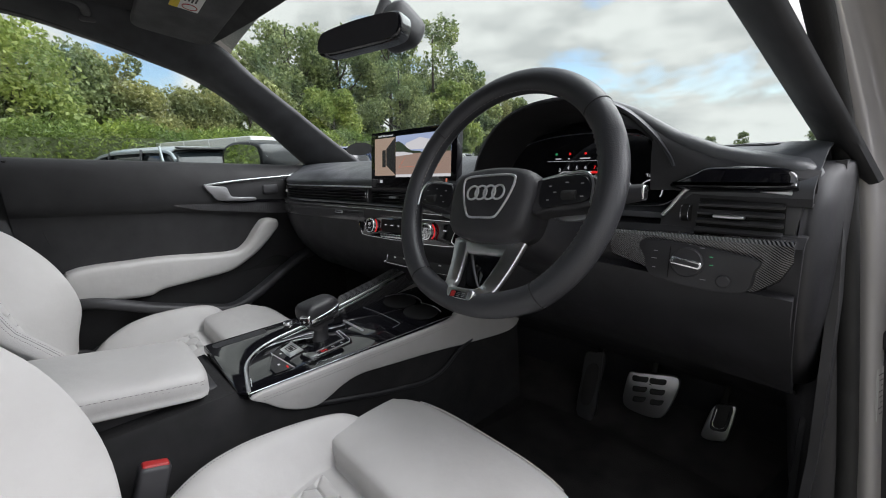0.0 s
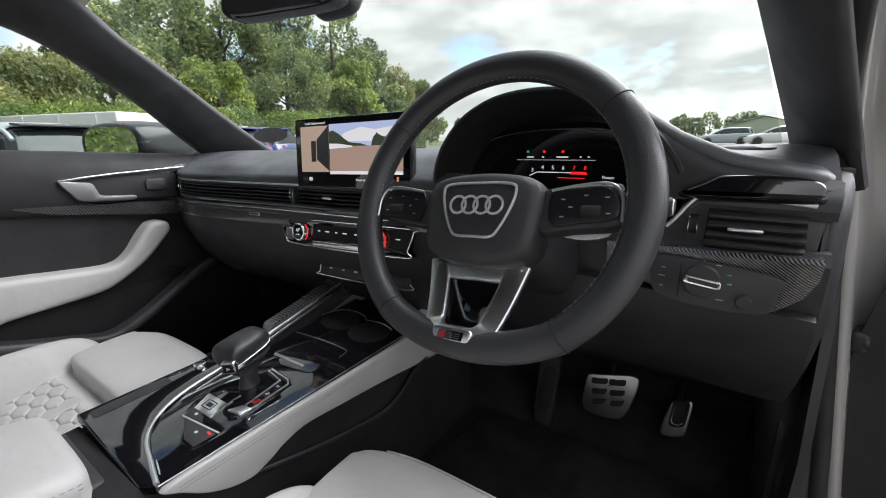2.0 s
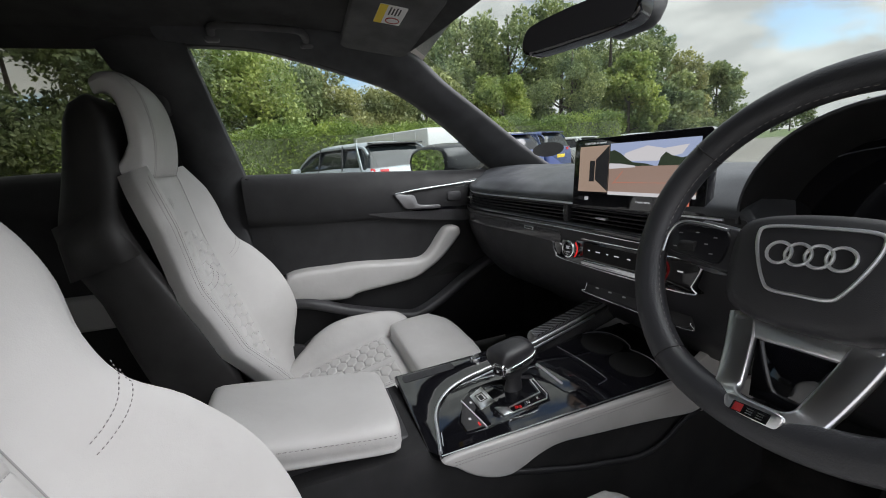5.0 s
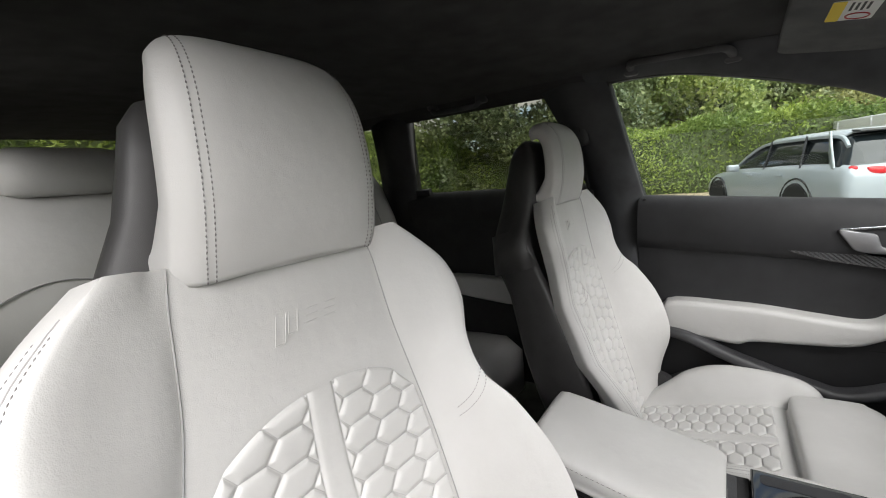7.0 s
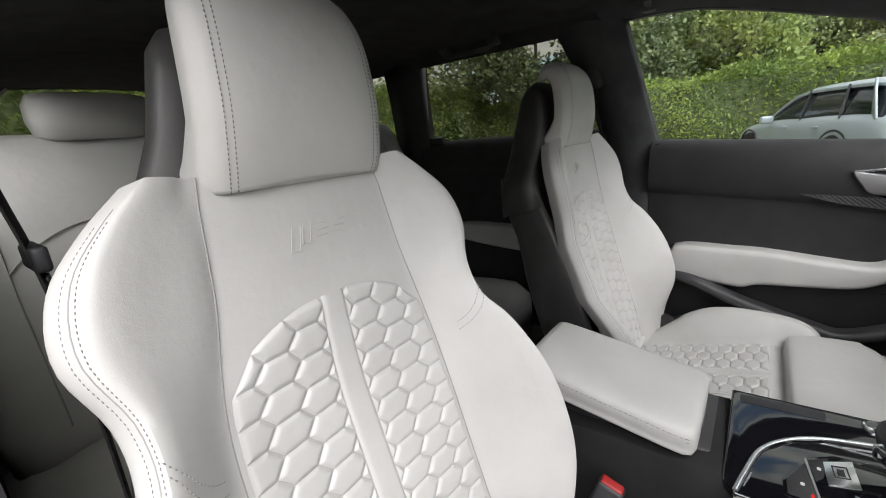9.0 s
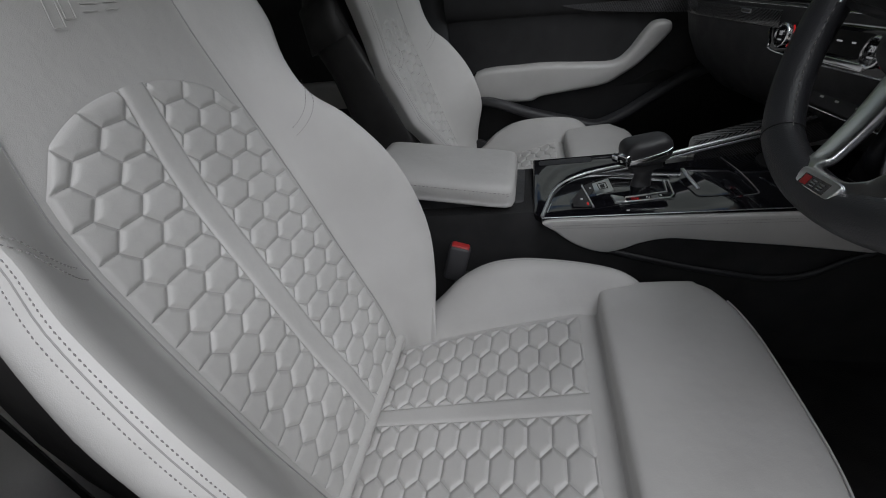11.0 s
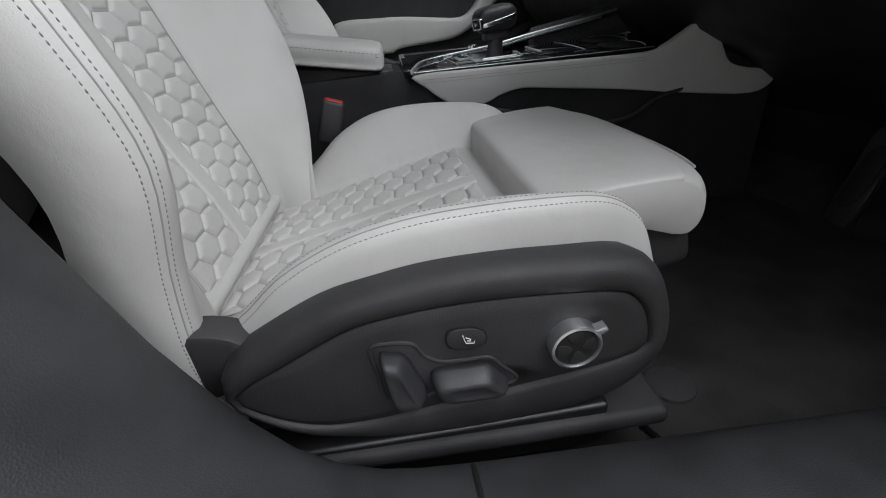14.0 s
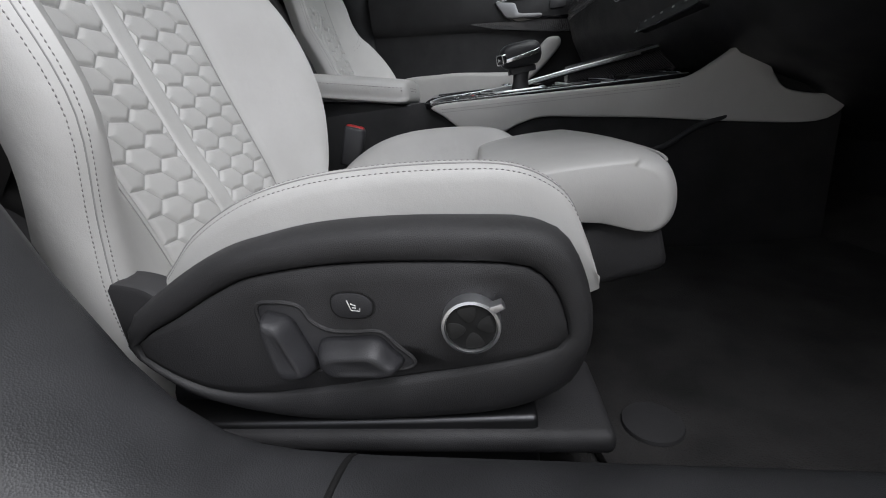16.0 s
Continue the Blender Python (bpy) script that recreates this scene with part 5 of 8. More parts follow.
din(letters("screen_words", "Front view", sm @ Matrix.Translation((0.03, -0.0505, 0.0006)), 0.0062, WHITE_GLOW, hs), SI)
pane("red_mark", 0.104, 0.108, -0.056, -0.044, SCREEN_RED)

# ---- climate panel ----
cp = frame_pose((0.008, 0.1395, 0.796), (1, 0.03, 0.020), (0, 0.12, 0.99)) @ Matrix.Diagonal((1.04, 1.0, 1, 1))
face = crom([(-0.172, 0.020), (-0.165, 0.026), (0.165, 0.026), (0.172, 0.020), (0.160, -0.012), (0.145, -0.026), (-0.120, -0.026), (-0.158, -0.012)], 60, True)
cpan = din(slab("climate_panel", face, cp, 0.03, GLOSS, dash, "gloss black climate control panel with chrome edge", 0.002))
din(sweep("chrome_edge", [cp @ Vector((x, y, 0.0)) for x, y in face], circle(0.0013, 6), CHROME, cpan, "", True, (0, -1, 0)))
for x in (-0.101, 0.098):
    q = cp @ Matrix.Translation((x, 0.002, 0.001))
    kn = din(lathe("temperature_knob", [(0.0190, 0.0), (0.0190, 0.012), (0.0180, 0.0145), (0.0160, 0.0150), (0.0150, 0.0138)], q, CHROME, cpan, "chrome temperature knob with red glow", 40))
    din(lathe("knob_face", [(0.0150, 0.008), (0.0150, 0.0138), (0.001, 0.0138)], q, GLOSS, kn, "", 32))
    din(letters("knob_figure", "18°" if x < 0 else "20°", q @ Matrix.Translation((0, 0.003, 0.0140)), 0.010, WHITE_GLOW, kn))
    din(slab("knob_bar", rrect(0.010, 0.002, 0.0005, 2), q @ Matrix.Translation((0, -0.006, 0.0142)), 0.0003, WHITE_GLOW, kn))
    din(sweep("red_ring", [q @ Vector((0.0196 * math.cos(a), 0.0196 * math.sin(a), 0.006)) for a in np.linspace(-0.9, 0.9, 20)], circle(0.0011, 6), RED_GLOW, kn, "", False, (0, -1, 0)))
din(slab("climate_display", rrect(0.145, 0.030, 0.003), cp @ Matrix.Translation((0, 0.004, 0.0006)), 0.002, VOID, cpan))
for x, ww in ((-0.055, 0.008), (-0.032, 0.014), (-0.008, 0.007), (0.014, 0.014), (0.042, 0.010), (0.140, 0.012), (-0.140, 0.010), (-0.140, 0.010)):
    din(slab("display_mark", rrect(ww * 0.8, 0.0022, 0.0006, 2), cp @ Matrix.Translation((x, 0.006, 0.0012)), 0.0004, WHITE_GLOW, cpan))
din(slab("silver_keys", rrect(0.150, 0.009, 0.002), cp @ Matrix.Translation((0.002, -0.0195, 0.003)), 0.006, CHROME, cpan, "row of bright metal keys", 0.001))
lpn = frame_pose((0.033, 0.168, 0.716), (1, 0.03, 0.02), (0, 0.35, 0.94)) @ Matrix.Diagonal((0.9, 1, 1, 1))
low = din(slab("switch_panel", rrect(0.27, 0.030, 0.006), lpn, 0.02, HARD_BLACK, dash, "row of switches under the climate panel", 0.002))
din(sweep("chrome_edge", [lpn @ Vector(p) for p in crom([(-0.136, 0.010, 0.001), (-0.134, -0.010, 0.001), (-0.125, -0.0165, 0.001), (0.125, -0.0165, 0.001), (0.137, -0.004, 0.001)], 40)], circle(0.0011, 6), CHROME, low, "", False, (0, -1, 0)))
for x in (-0.10, -0.06, -0.02, 0.03, 0.08):
    din(slab("switch_mark", rrect(0.009, 0.003, 0.0008, 2), lpn @ Matrix.Translation((x, 0.0, 0.0008)), 0.0006, WHITE_MARK, low))

# ---- centre console ----
con = thing("centre_console", "centre console with gloss black top, chrome rail and pale leather sides", "console", (0.03, -0.1, 0.28))
CI_ = Matrix.Translation(con.location).inverted()
cin = lambda ob: din(ob, CI_)
rings = []
for y, z, xl, xr in ((-0.66, 0.585, -0.085, 0.110), (-0.45, 0.600, -0.085, 0.115), (-0.31, 0.603, -0.080, 0.122), (-0.278, 0.606, -0.078, 0.126), (-0.266, 0.592, -0.075, 0.126), (-0.10, 0.592, -0.085, 0.128), (0.10, 0.594, -0.10, 0.128), (0.22, 0.60, -0.11, 0.128), (0.42, 0.58, -0.12, 0.128)):
    rings.append([(xl - 0.012, y, 0.27), (xl, y, z - 0.03), (xl + 0.008, y, z), (xr - 0.008, y, z), (xr, y, z - 0.02), (xr + 0.012, y, 0.27)])
cin(loft("console_body", rings, INSERT, con, "black console body", True, False, 40))
# the deck leans a little towards the driver
LEAN = Matrix.Translation((0.132, 0, 0.6035)) @ Matrix.Rotation(radians(4.6), 4, "Y") @ Matrix.Translation((-0.132, 0, -0.6035))
# gloss top deck
deck = [(0.132, -0.262), (0.132, 0.118), (0.128, 0.235), (-0.066, 0.235), (-0.050, 0.10), (-0.035, 0.0), (-0.022, -0.09), (-0.010, -0.165), (0.012, -0.205), (0.045, -0.235), (0.09, -0.25)]
cin(slab("gloss_deck", deck, LEAN @ pose(0, 0, 0.6035), 0.012, GLOSS, con, "gloss black deck", 0.0015))
cin(slab("rear_deck", [(0.118, -0.276), (0.132, -0.264), (0.09, -0.252), (0.045, -0.237), (0.010, -0.207), (-0.012, -0.165), (-0.026, -0.09), (-0.034, -0.04), (-0.090, -0.04), (-0.082, -0.12), (-0.076, -0.276)], LEAN @ pose(0, 0, 0.6050), 0.012, GLOSS, con, "gloss black rear deck", 0.003, 3))
cin(slab("deck_slot", rrect(0.020, 0.10, 0.006), LEAN @ pose(-0.060, -0.215, 0.6056, 0, 0, 3), 0.002, HARD_BLACK, con, "dark slot in the deck"))
rail = crom([(0.130, -0.262, 0.6035), (0.094, -0.253, 0.607), (0.045, -0.238, 0.610), (0.008, -0.208, 0.612), (-0.014, -0.165, 0.615), (-0.026, -0.09, 0.622), (-0.041, 0.0, 0.636), (-0.056, 0.10, 0.650), (-0.068, 0.17, 0.661), (-0.078, 0.25, 0.675)], 60)
cin(sweep("chrome_rail", rail, rrect(0.006, 0.0075, 0.0025, 3), SATIN, con, "satin chrome rail round the deck"))
cin(sweep("inner_rail", [(x + 0.0085, y + 0.0035, z - 0.003) for x, y, z in rail[3:52]], rrect(0.0035, 0.004, 0.0012, 2), SATIN, con))
cin(sweep("rail_gap", [(x + 0.0045, y + 0.002, z - 0.004) for x, y, z in rail[3:56]], rrect(0.006, 0.006, 0.001, 2), VOID, con))
cr = []
for x, y, z in rail[40:]:
    cr.append([(x - 0.006, y, z - 0.004), (x - 0.010, y, z + 0.006), (x - 0.030, y, z + 0.010), (x - 0.040, y, z - 0.002), (x - 0.040, y, z - 0.05), (x - 0.006, y, z - 0.05)])
cin(loft("carbon_rail", cr, CARBON, con, "carbon strip beside the chrome rail", True, False, 30))
rr = [(0.1335, y, z) for y, z in ((-0.262, 0.603), (-0.1, 0.604), (0.05, 0.605), (0.17, 0.606))]
cin(sweep("edge_line", rr, circle(0.0008, 6), ALU, con))
# pale leather side pads
pad = crom([(-0.258, 0.598), (-0.15, 0.600), (0.0, 0.599), (0.13, 0.598), (0.175, 0.602), (0.215, 0.622), (0.245, 0.640), (0.262, 0.642), (0.278, 0.632), (0.302, 0.590), (0.322, 0.566), (0.36, 0.554), (0.420, 0.542), (0.385, 0.508), (0.25, 0.520), (0.112, 0.540), (0.0, 0.553), (-0.068, 0.560), (-0.108, 0.553), (-0.132, 0.543), (-0.158, 0.536), (-0.185, 0.541), (-0.215, 0.556), (-0.240, 0.577)], 110, True)
yz = Matrix(((0, 0, 1, 0.139), (1, 0, 0, 0), (0, 1, 0, 0), (0, 0, 0, 1)))
cin(slab("side_pad", pad, yz, 0.014, LEATHER, con, "pale leather pad along the console side", 0.004, 3))
for dz in (0.008, 0.013):
    cin(stitches("stitching", [(0.1396, y, 0.5985 - dz) for y in np.linspace(-0.245, 0.16, 60)], THREAD, con, 0.0036, 0.0013, 0.00045))
cin(sweep("trim_ridge", crom([(0.136, 0.235, 0.530), (0.139, 0.185, 0.517), (0.141, 0.150, 0.497), (0.142, 0.118, 0.486), (0.142, 0.072, 0.4845), (0.142, 0.02, 0.495), (0.142, -0.033, 0.506), (0.140, -0.09, 0.521), (0.134, -0.150, 0.535), (0.122, -0.19, 0.543)], 60), rrect(0.006, 0.009, 0.0028, 4), HARD_BLACK, con, "black ridge below the side pad"))
yzl = Matrix(((0, 0, -1, -0.108), (1, 0, 0, 0), (0, 1, 0, 0), (0, 0, 0, 1)))
cin(slab("side_pad", pad, yzl, 0.014, LEATHER, con, "pale leather pad along the console side", 0.004, 3))
# selector panel, plate, keys
dk = lambda x, y, z=0.0042: pose(x, y, 0.6035 + z)
on = lambda x=0.0, y=0.0, z=0.0: LEAN @ pose(x, y, 0.6035 + z)
sp_ = cin(slab("selector_panel", [(0.020, -0.048), (0.080, -0.051), (0.095, -0.058), (0.105, -0.132), (0.113, -0.180), (0.110, -0.214), (0.084, -0.216), (0.035, -0.192), (0.016, -0.163), (0.010, -0.120)], on(0, 0, 0.0012), 0.004, GLOSS, con, "gloss selector panel", 0.0006))
cin(slab("metal_plate", [(0.034, -0.175), (0.072, -0.172), (0.062, -0.142), (0.018, -0.146)], on(0, 0, 0.0026), 0.003, POLISHED, sp_, "bright metal plate", 0.0008))
cin(sweep("plate_tile", [on(0, 0, 0.0030) @ Vector(p) for p in ((0.038, -0.167, 0), (0.056, -0.165, 0), (0.052, -0.151, 0), (0.034, -0.153, 0))], circle(0.0008, 5), INK, sp_, "", True, (0, 0, 1)))
cin(slab("plate_mark", [(0.041, -0.163), (0.052, -0.162), (0.050, -0.155), (0.039, -0.156)], on(0, 0, 0.0031), 0.0004, INK, sp_))
cin(slab("bright_foot", [(0.076, -0.150), (0.101, -0.146), (0.099, -0.128), (0.084, -0.131)], on(0, 0, 0.0040), 0.004, SATIN, sp_, "bright foot of the scale", 0.0012))
cin(sweep("scale_frame", [on(0, 0, 0.0022) @ Vector(p) for p in ((0.099, -0.132, 0), (0.091, -0.062, 0), (0.081, -0.055, 0), (0.036, -0.053, 0), (0.036, -0.059, 0), (0.073, -0.063, 0), (0.085, -0.128, 0))], circle(0.0014, 6), SATIN, sp_, "bright frame of the selector scale", True, (0, 0, 1)))
for i, ch in enumerate(("R", "N", "D/S")):
    cin(letters("selector_letter", ch, on(0.083 + 0.0032 * i, -0.074 - 0.020 * i, 0.0014) @ Matrix.Rotation(radians(80), 4, "Z"), 0.008, RED_GLOW if i == 2 else WHITE_MARK, sp_))
for k, quad in enumerate(([(0.038, -0.190), (0.074, -0.184), (0.064, -0.176), (0.022, -0.168)], [(0.084, -0.213), (0.108, -0.212), (0.109, -0.182), (0.078, -0.184), (0.042, -0.192)])):
    kc = np.mean(quad, 0)
    cin(slab("parking_key", [tuple(kc + (np.array(p) - kc) * 0.94) for p in quad], on(0, 0, 0.0022), 0.003, SEAT_PLASTIC, sp_, "parking brake key", 0.0008))
    cin(slab("key_mark", rrect(0.005, 0.004, 0.001, 2), on(kc[0], kc[1], 0.0024), 0.0003, WHITE_MARK, sp_))
cin(slab("key_line", [(0.040, -0.1935), (0.110, -0.1815), (0.110, -0.1790), (0.036, -0.1915)], on(0, 0, 0.0030), 0.002, SATIN, sp_))
cin(slab("red_lamp", rrect(0.008, 0.003, 0.0008, 2), on(0.100, -0.188, 0.0028), 0.001, RED_GLOW, sp_))
# gear selector
gs = thing("gear_selector", "stubby black leather gear selector with chrome trim", "gear lever", (0.060, -0.105, 0.606))
gin = lambda ob: din(ob, Matrix.Translation(gs.location).inverted())
rings = []
for z, w_, l_ in ((0.606, 0.015, 0.022), (0.611, 0.011, 0.017), (0.628, 0.009, 0.014), (0.656, 0.010, 0.016)):
    rings.append([(0.044 + x * w_, -0.098 + y * l_ + (z - 0.606) * 0.1, z) for x, y in circle(1, 20)])
gin(loft("gaiter", rings, DARK_LEATHER, gs, "black leather gaiter"))
grip_m = pose(0.040, -0.096, 0.682, 6, 2, 6)
grip_o = crom([(-0.025, -0.040), (-0.029, -0.030), (-0.030, 0.010), (-0.026, 0.034), (-0.016, 0.043), (0.012, 0.043), (0.023, 0.035), (0.029, 0.010), (0.030, -0.028), (0.024, -0.041), (0.0, -0.044)], 48, True)
grip_o = [(x * 0.9, y * 0.9) for x, y in grip_o]
gin(loft("grip", [[grip_m @ Vector((x * k, y * k + 0.002 * (1 - k), z)) for x, y in grip_o] for z, k in ((-0.031, 0.62), (-0.030, 0.76), (-0.025, 0.90), (-0.016, 0.99), (-0.007, 1.0), (0.001, 0.955), (0.006, 0.86), (0.0095, 0.70), (0.0115, 0.45), (0.012, 0.15))], DARK_LEATHER, gs, "rounded perforated black leather grip"))
gin(sweep("chrome_trim", [grip_m @ Vector(q) for q in crom([(0.018, -0.0385, -0.018), (0.0265, -0.028, -0.0165), (0.0278, 0.0, -0.014), (0.0255, 0.024, -0.011), (0.020, 0.034, -0.009)], 24)], rrect(0.0030, 0.0075, 0.0012, 3), CHROME, gs, "chrome trim along the grip's side", False, (0, 0, 1)))
gin(slab("grip_foot", [tuple(np.array(p) * (0.60, 0.66)) for p in grip_o], grip_m @ Matrix.Translation((0, 0, -0.030)), 0.012, HARD_BLACK, gs, "", 0.004))
bt_ = frame_pose(grip_m @ Vector((0.021, -0.0415, -0.013)), grip_m.to_3x3() @ Vector((0.86, 0.5, 0)), grip_m.to_3x3() @ Vector((0, 0, 1)))
gin(slab("button_frame", rrect(0.021, 0.019, 0.004), bt_ @ Matrix.Translation((0, 0, 0.0008)), 0.008, CHROME, gs, "bright button frame", 0.001))
gin(slab("release_button", rrect(0.015, 0.014, 0.003), bt_ @ Matrix.Translation((0, 0, 0.0022)), 0.006, GLOSS, gs, "release button", 0.001))
gin(slab("button_dot", [(-0.002, -0.0028), (-0.002, 0.0028), (0.003, 0)], bt_ @ Matrix.Translation((0, 0, 0.0026)), 0.0004, WHITE_MARK, gs))
# rotary push knob
rk = thing("volume_knob", "small chrome rotary knob on the console", "knob", (-0.062, -0.118, 0.6135))
kin = lambda ob: din(ob, Matrix.Translation(rk.location).inverted())
kin(lathe("knob_ring", [(0.0105, 0), (0.0105, 0.011), (0.0095, 0.013), (0.008, 0.0134), (0.0078, 0.0125)], pose(-0.062, -0.118, 0.6135), CHROME, rk, "", 32))
kin(lathe("knob_cap", [(0.0078, 0.006), (0.0078, 0.0125), (0.001, 0.0127)], pose(-0.062, -0.118, 0.6135), GLOSS, rk, "", 24))
# storage tray and cup holders
cin(sweep("tray_line", [LEAN @ Vector(q) for q in crom([(-0.038, 0.050, 0.6045), (0.02, 0.061, 0.6045), (0.080, 0.064, 0.6045), (0.090, 0.058, 0.6045), (0.094, 0.040, 0.6045)], 40)], circle(0.0009, 5), ALU, con))
cin(slab("tray_lid", [(0.034, -0.036), (0.086, -0.024), (0.091, -0.018), (0.091, 0.040), (0.085, 0.059), (-0.034, 0.048), (-0.022, -0.012)], LEAN @ pose(0, 0, 0.6052), 0.003, GLOSS, con, "gloss sliding tray lid", 0.001))
cin(slab("tray_handle", rrect(0.071, 0.006, 0.002), LEAN @ pose(0.034, -0.019, 0.6072, 0, 0, 5), 0.003, SATIN, con, "bright tray handle", 0.001))
for x in (-0.010, 0.070):
    cup = cin(lathe("cup_holder", [(0.037, 0.001), (0.039, 0.0014), (0.040, 0.0), (0.0385, -0.004), (0.036, -0.06), (0.002, -0.061)], LEAN @ pose(x, 0.136, 0.6045), VOID, con, "black cup holder", 36))
    cin(sweep("lit_ring", [LEAN @ Vector((x + 0.0385 * math.cos(a), 0.136 + 0.0385 * math.sin(a), 0.6046)) for a in np.linspace(1.5, 3.6, 30)], circle(0.0008, 5), BLUE_GLOW, cup))
cin(sweep("holder_line", [LEAN @ Vector(q) for q in crom([(-0.058, 0.128, 0.6046), (-0.055, 0.150, 0.6046), (-0.040, 0.176, 0.6046), (-0.010, 0.185, 0.6046), (0.020, 0.179, 0.6046), (0.030, 0.171, 0.6046), (0.050, 0.177, 0.6046), (0.075, 0.179, 0.6046), (0.100, 0.172, 0.6046)], 50)], circle(0.0009, 5), ALU, con, "thin bright line behind the cup holders"))
# ---- armrest ----
arm = thing("armrest", "padded pale leather armrest over the console", "armrest", (0.005, -0.42, 0.60))
ain = lambda ob: din(ob, Matrix.Translation(arm.location).inverted())
rings = []
for y, k in ((-0.560, 0.55), (-0.556, 0.86), (-0.545, 0.97), (-0.52, 1.0), (-0.42, 1.0), (-0.345, 1.0), (-0.322, 0.98), (-0.312, 0.90), (-0.307, 0.7), (-0.306, 0.45)):
    z0 = 0.633 + (-0.30 - y) * 0.165
    rings.append([(0.003 + x * (0.5 + 0.5 * k), y, z0 + q * k) for x, q in crom([(-0.075, -0.018), (-0.076, 0.002), (-0.066, 0.013), (-0.04, 0.017), (0.01, 0.018), (0.06, 0.017), (0.092, 0.013), (0.104, 0.002), (0.104, -0.018), (0.096, -0.029), (0, -0.030), (-0.066, -0.029)], 48, True)])
ain(loft("pad", rings, LEATHER, arm, "pale leather pad"))
for dz in (0.002, -0.003):
    ain(stitches("stitching", crom([(0.1075, -0.54, 0.6706 + dz), (0.1075, -0.42, 0.6508 + dz), (0.1070, -0.334, 0.636 + dz), (0.100, -0.3115, 0.633 + dz), (0.06, -0.3055, 0.632 + dz), (0.0, -0.3045, 0.632 + dz)], 60), THREAD, arm, 0.005, 0.0022, 0.0007))
ain(rbox("hinge_box", (0.15, 0.26, 0.03), pose(0.003, -0.42, 0.606, -7), SOFT_BLACK, arm, "", 0.006))
# ---- seat belt buckles ----
for cx_ in (0.172, -0.172):
    bk = thing("belt_buckle", "black seat belt buckle with a red release button", "seat belt", (cx_, -0.40, 0.40), "belt buckles")
    bin_ = lambda ob: din(ob, Matrix.Translation(bk.location).inverted())
    m_ = pose(cx_, -0.405, 0.545, -18, 0, 0)
    bin_(rbox("buckle_body", (0.022, 0.036, 0.070), m_, HARD_BLACK, bk, "", 0.006))
    bin_(rbox("release_button", (0.015, 0.030, 0.008), m_ @ Matrix.Translation((0, 0, 0.033)), RED, bk, "red release button", 0.003))
    bin_(sweep("stalk", [(cx_, -0.40, 0.52), (cx_, -0.39, 0.45), (cx_, -0.39, 0.36)], rrect(0.012, 0.03, 0.004, 2), RUBBER, bk))

# ---- body shell: floor, sills, pillars, roof, glass ----
def side_x(z):
    return 0.715 - (z - 0.98) * 0.453


floor = slab("floor", [(-0.78, -2.5), (0.72, -2.5), (0.72, 0.70), (-0.78, 0.70)], pose(0, 0, 0.30), 0.05, CARPET)
tagged(floor, "black carpeted car floor", "floor", kind="structure")
tb = [[(x, y, z) for y, z in ((0.42, 0.30), (0.52, 0.33), (0.60, 0.42), (0.66, 0.56), (0.68, 0.92))] for x in np.linspace(-0.76, 0.74, 8)]
tagged(sheet("bulkhead_wall", tb, CARPET, None, "", 0.01), "black carpeted bulkhead", "wall", kind="structure")
mat_o = crom([(0.19, -0.10), (0.62, -0.10), (0.66, 0.0), (0.66, 0.36), (0.60, 0.42), (0.24, 0.42), (0.19, 0.36)], 50, True)
fm = tagged(slab("floor_mat", mat_o, pose(0, 0, 0.312), 0.010, CARPET, None, "", 0.004), "black carpet mat in the driver's footwell", "floor mat")
lathe("mat_clip", [(0.026, 0), (0.025, 0.003), (0.012, 0.004), (0.001, 0.004)], pose(0.60, -0.045, 0.3125), SEAT_PLASTIC, fm, "round mat clip", 28)

# driver's sill, one trim moulding that sweeps up into the pillar foot
rows = []
for y in np.linspace(-0.95, 0.75, 60):
    up = max(0.0, -0.30 - y)
    lift = min(0.45, 31.4 * up ** 2.9) - 0.010 * min(1.0, max(0.0, (y + 0.36) / 0.10)) - 0.06 * max(0.0, y + 0.26)
    rows.append([(x, y, z) for x, z in crom([(0.668, 0.30), (0.682, 0.358 + lift * 0.92), (0.701, 0.389 + lift), (0.735, 0.400 + lift), (0.775, 0.400 + lift * 0.95), (0.800, 0.380 + lift * 0.8), (0.812, 0.345 + lift * 0.6), (0.815, 0.28)], 24)])
sill = tagged(sheet("door_sill_trim", rows, SILL, None, "", 0.004), "grained dark grey sill trim of the driver's door", "sill trim", kind="structure")
sweep("sill_joint", [(x, -0.277, z - 0.0060) for x, z in crom([(0.682, 0.359), (0.701, 0.390), (0.735, 0.401), (0.775, 0.400), (0.80, 0.381)], 20)], circle(0.0026, 8), VOID, sill, "", False, (0, 1, 0))
seal_path = crom([(0.824, 0.24, 0.35), (0.826, 0.0, 0.35), (0.826, -0.30, 0.352), (0.826, -0.45, 0.40), (0.820, -0.58, 0.52), (0.800, -0.66, 0.80), (0.775, -0.70, 1.0), (0.690, -0.66, 1.24), (0.640, -0.50, 1.325), (0.628, -0.30, 1.31), (0.640, -0.12, 1.262), (0.684, 0.10, 1.135), (0.709, 0.236, 1.02), (0.725, 0.300, 0.93), (0.742, 0.320, 0.80), (0.759, 0.320, 0.66), (0.774, 0.319, 0.53), (0.783, 0.314, 0.45), (0.806, 0.295, 0.375), (0.822, 0.26, 0.352)], 180)
tagged(sweep("door_seal", seal_path, circle(0.0125, 12), RUBBER, None, "", False, (0.7, 0.2, 0.5)), "black rubber door seal", "door seal", kind="structure")

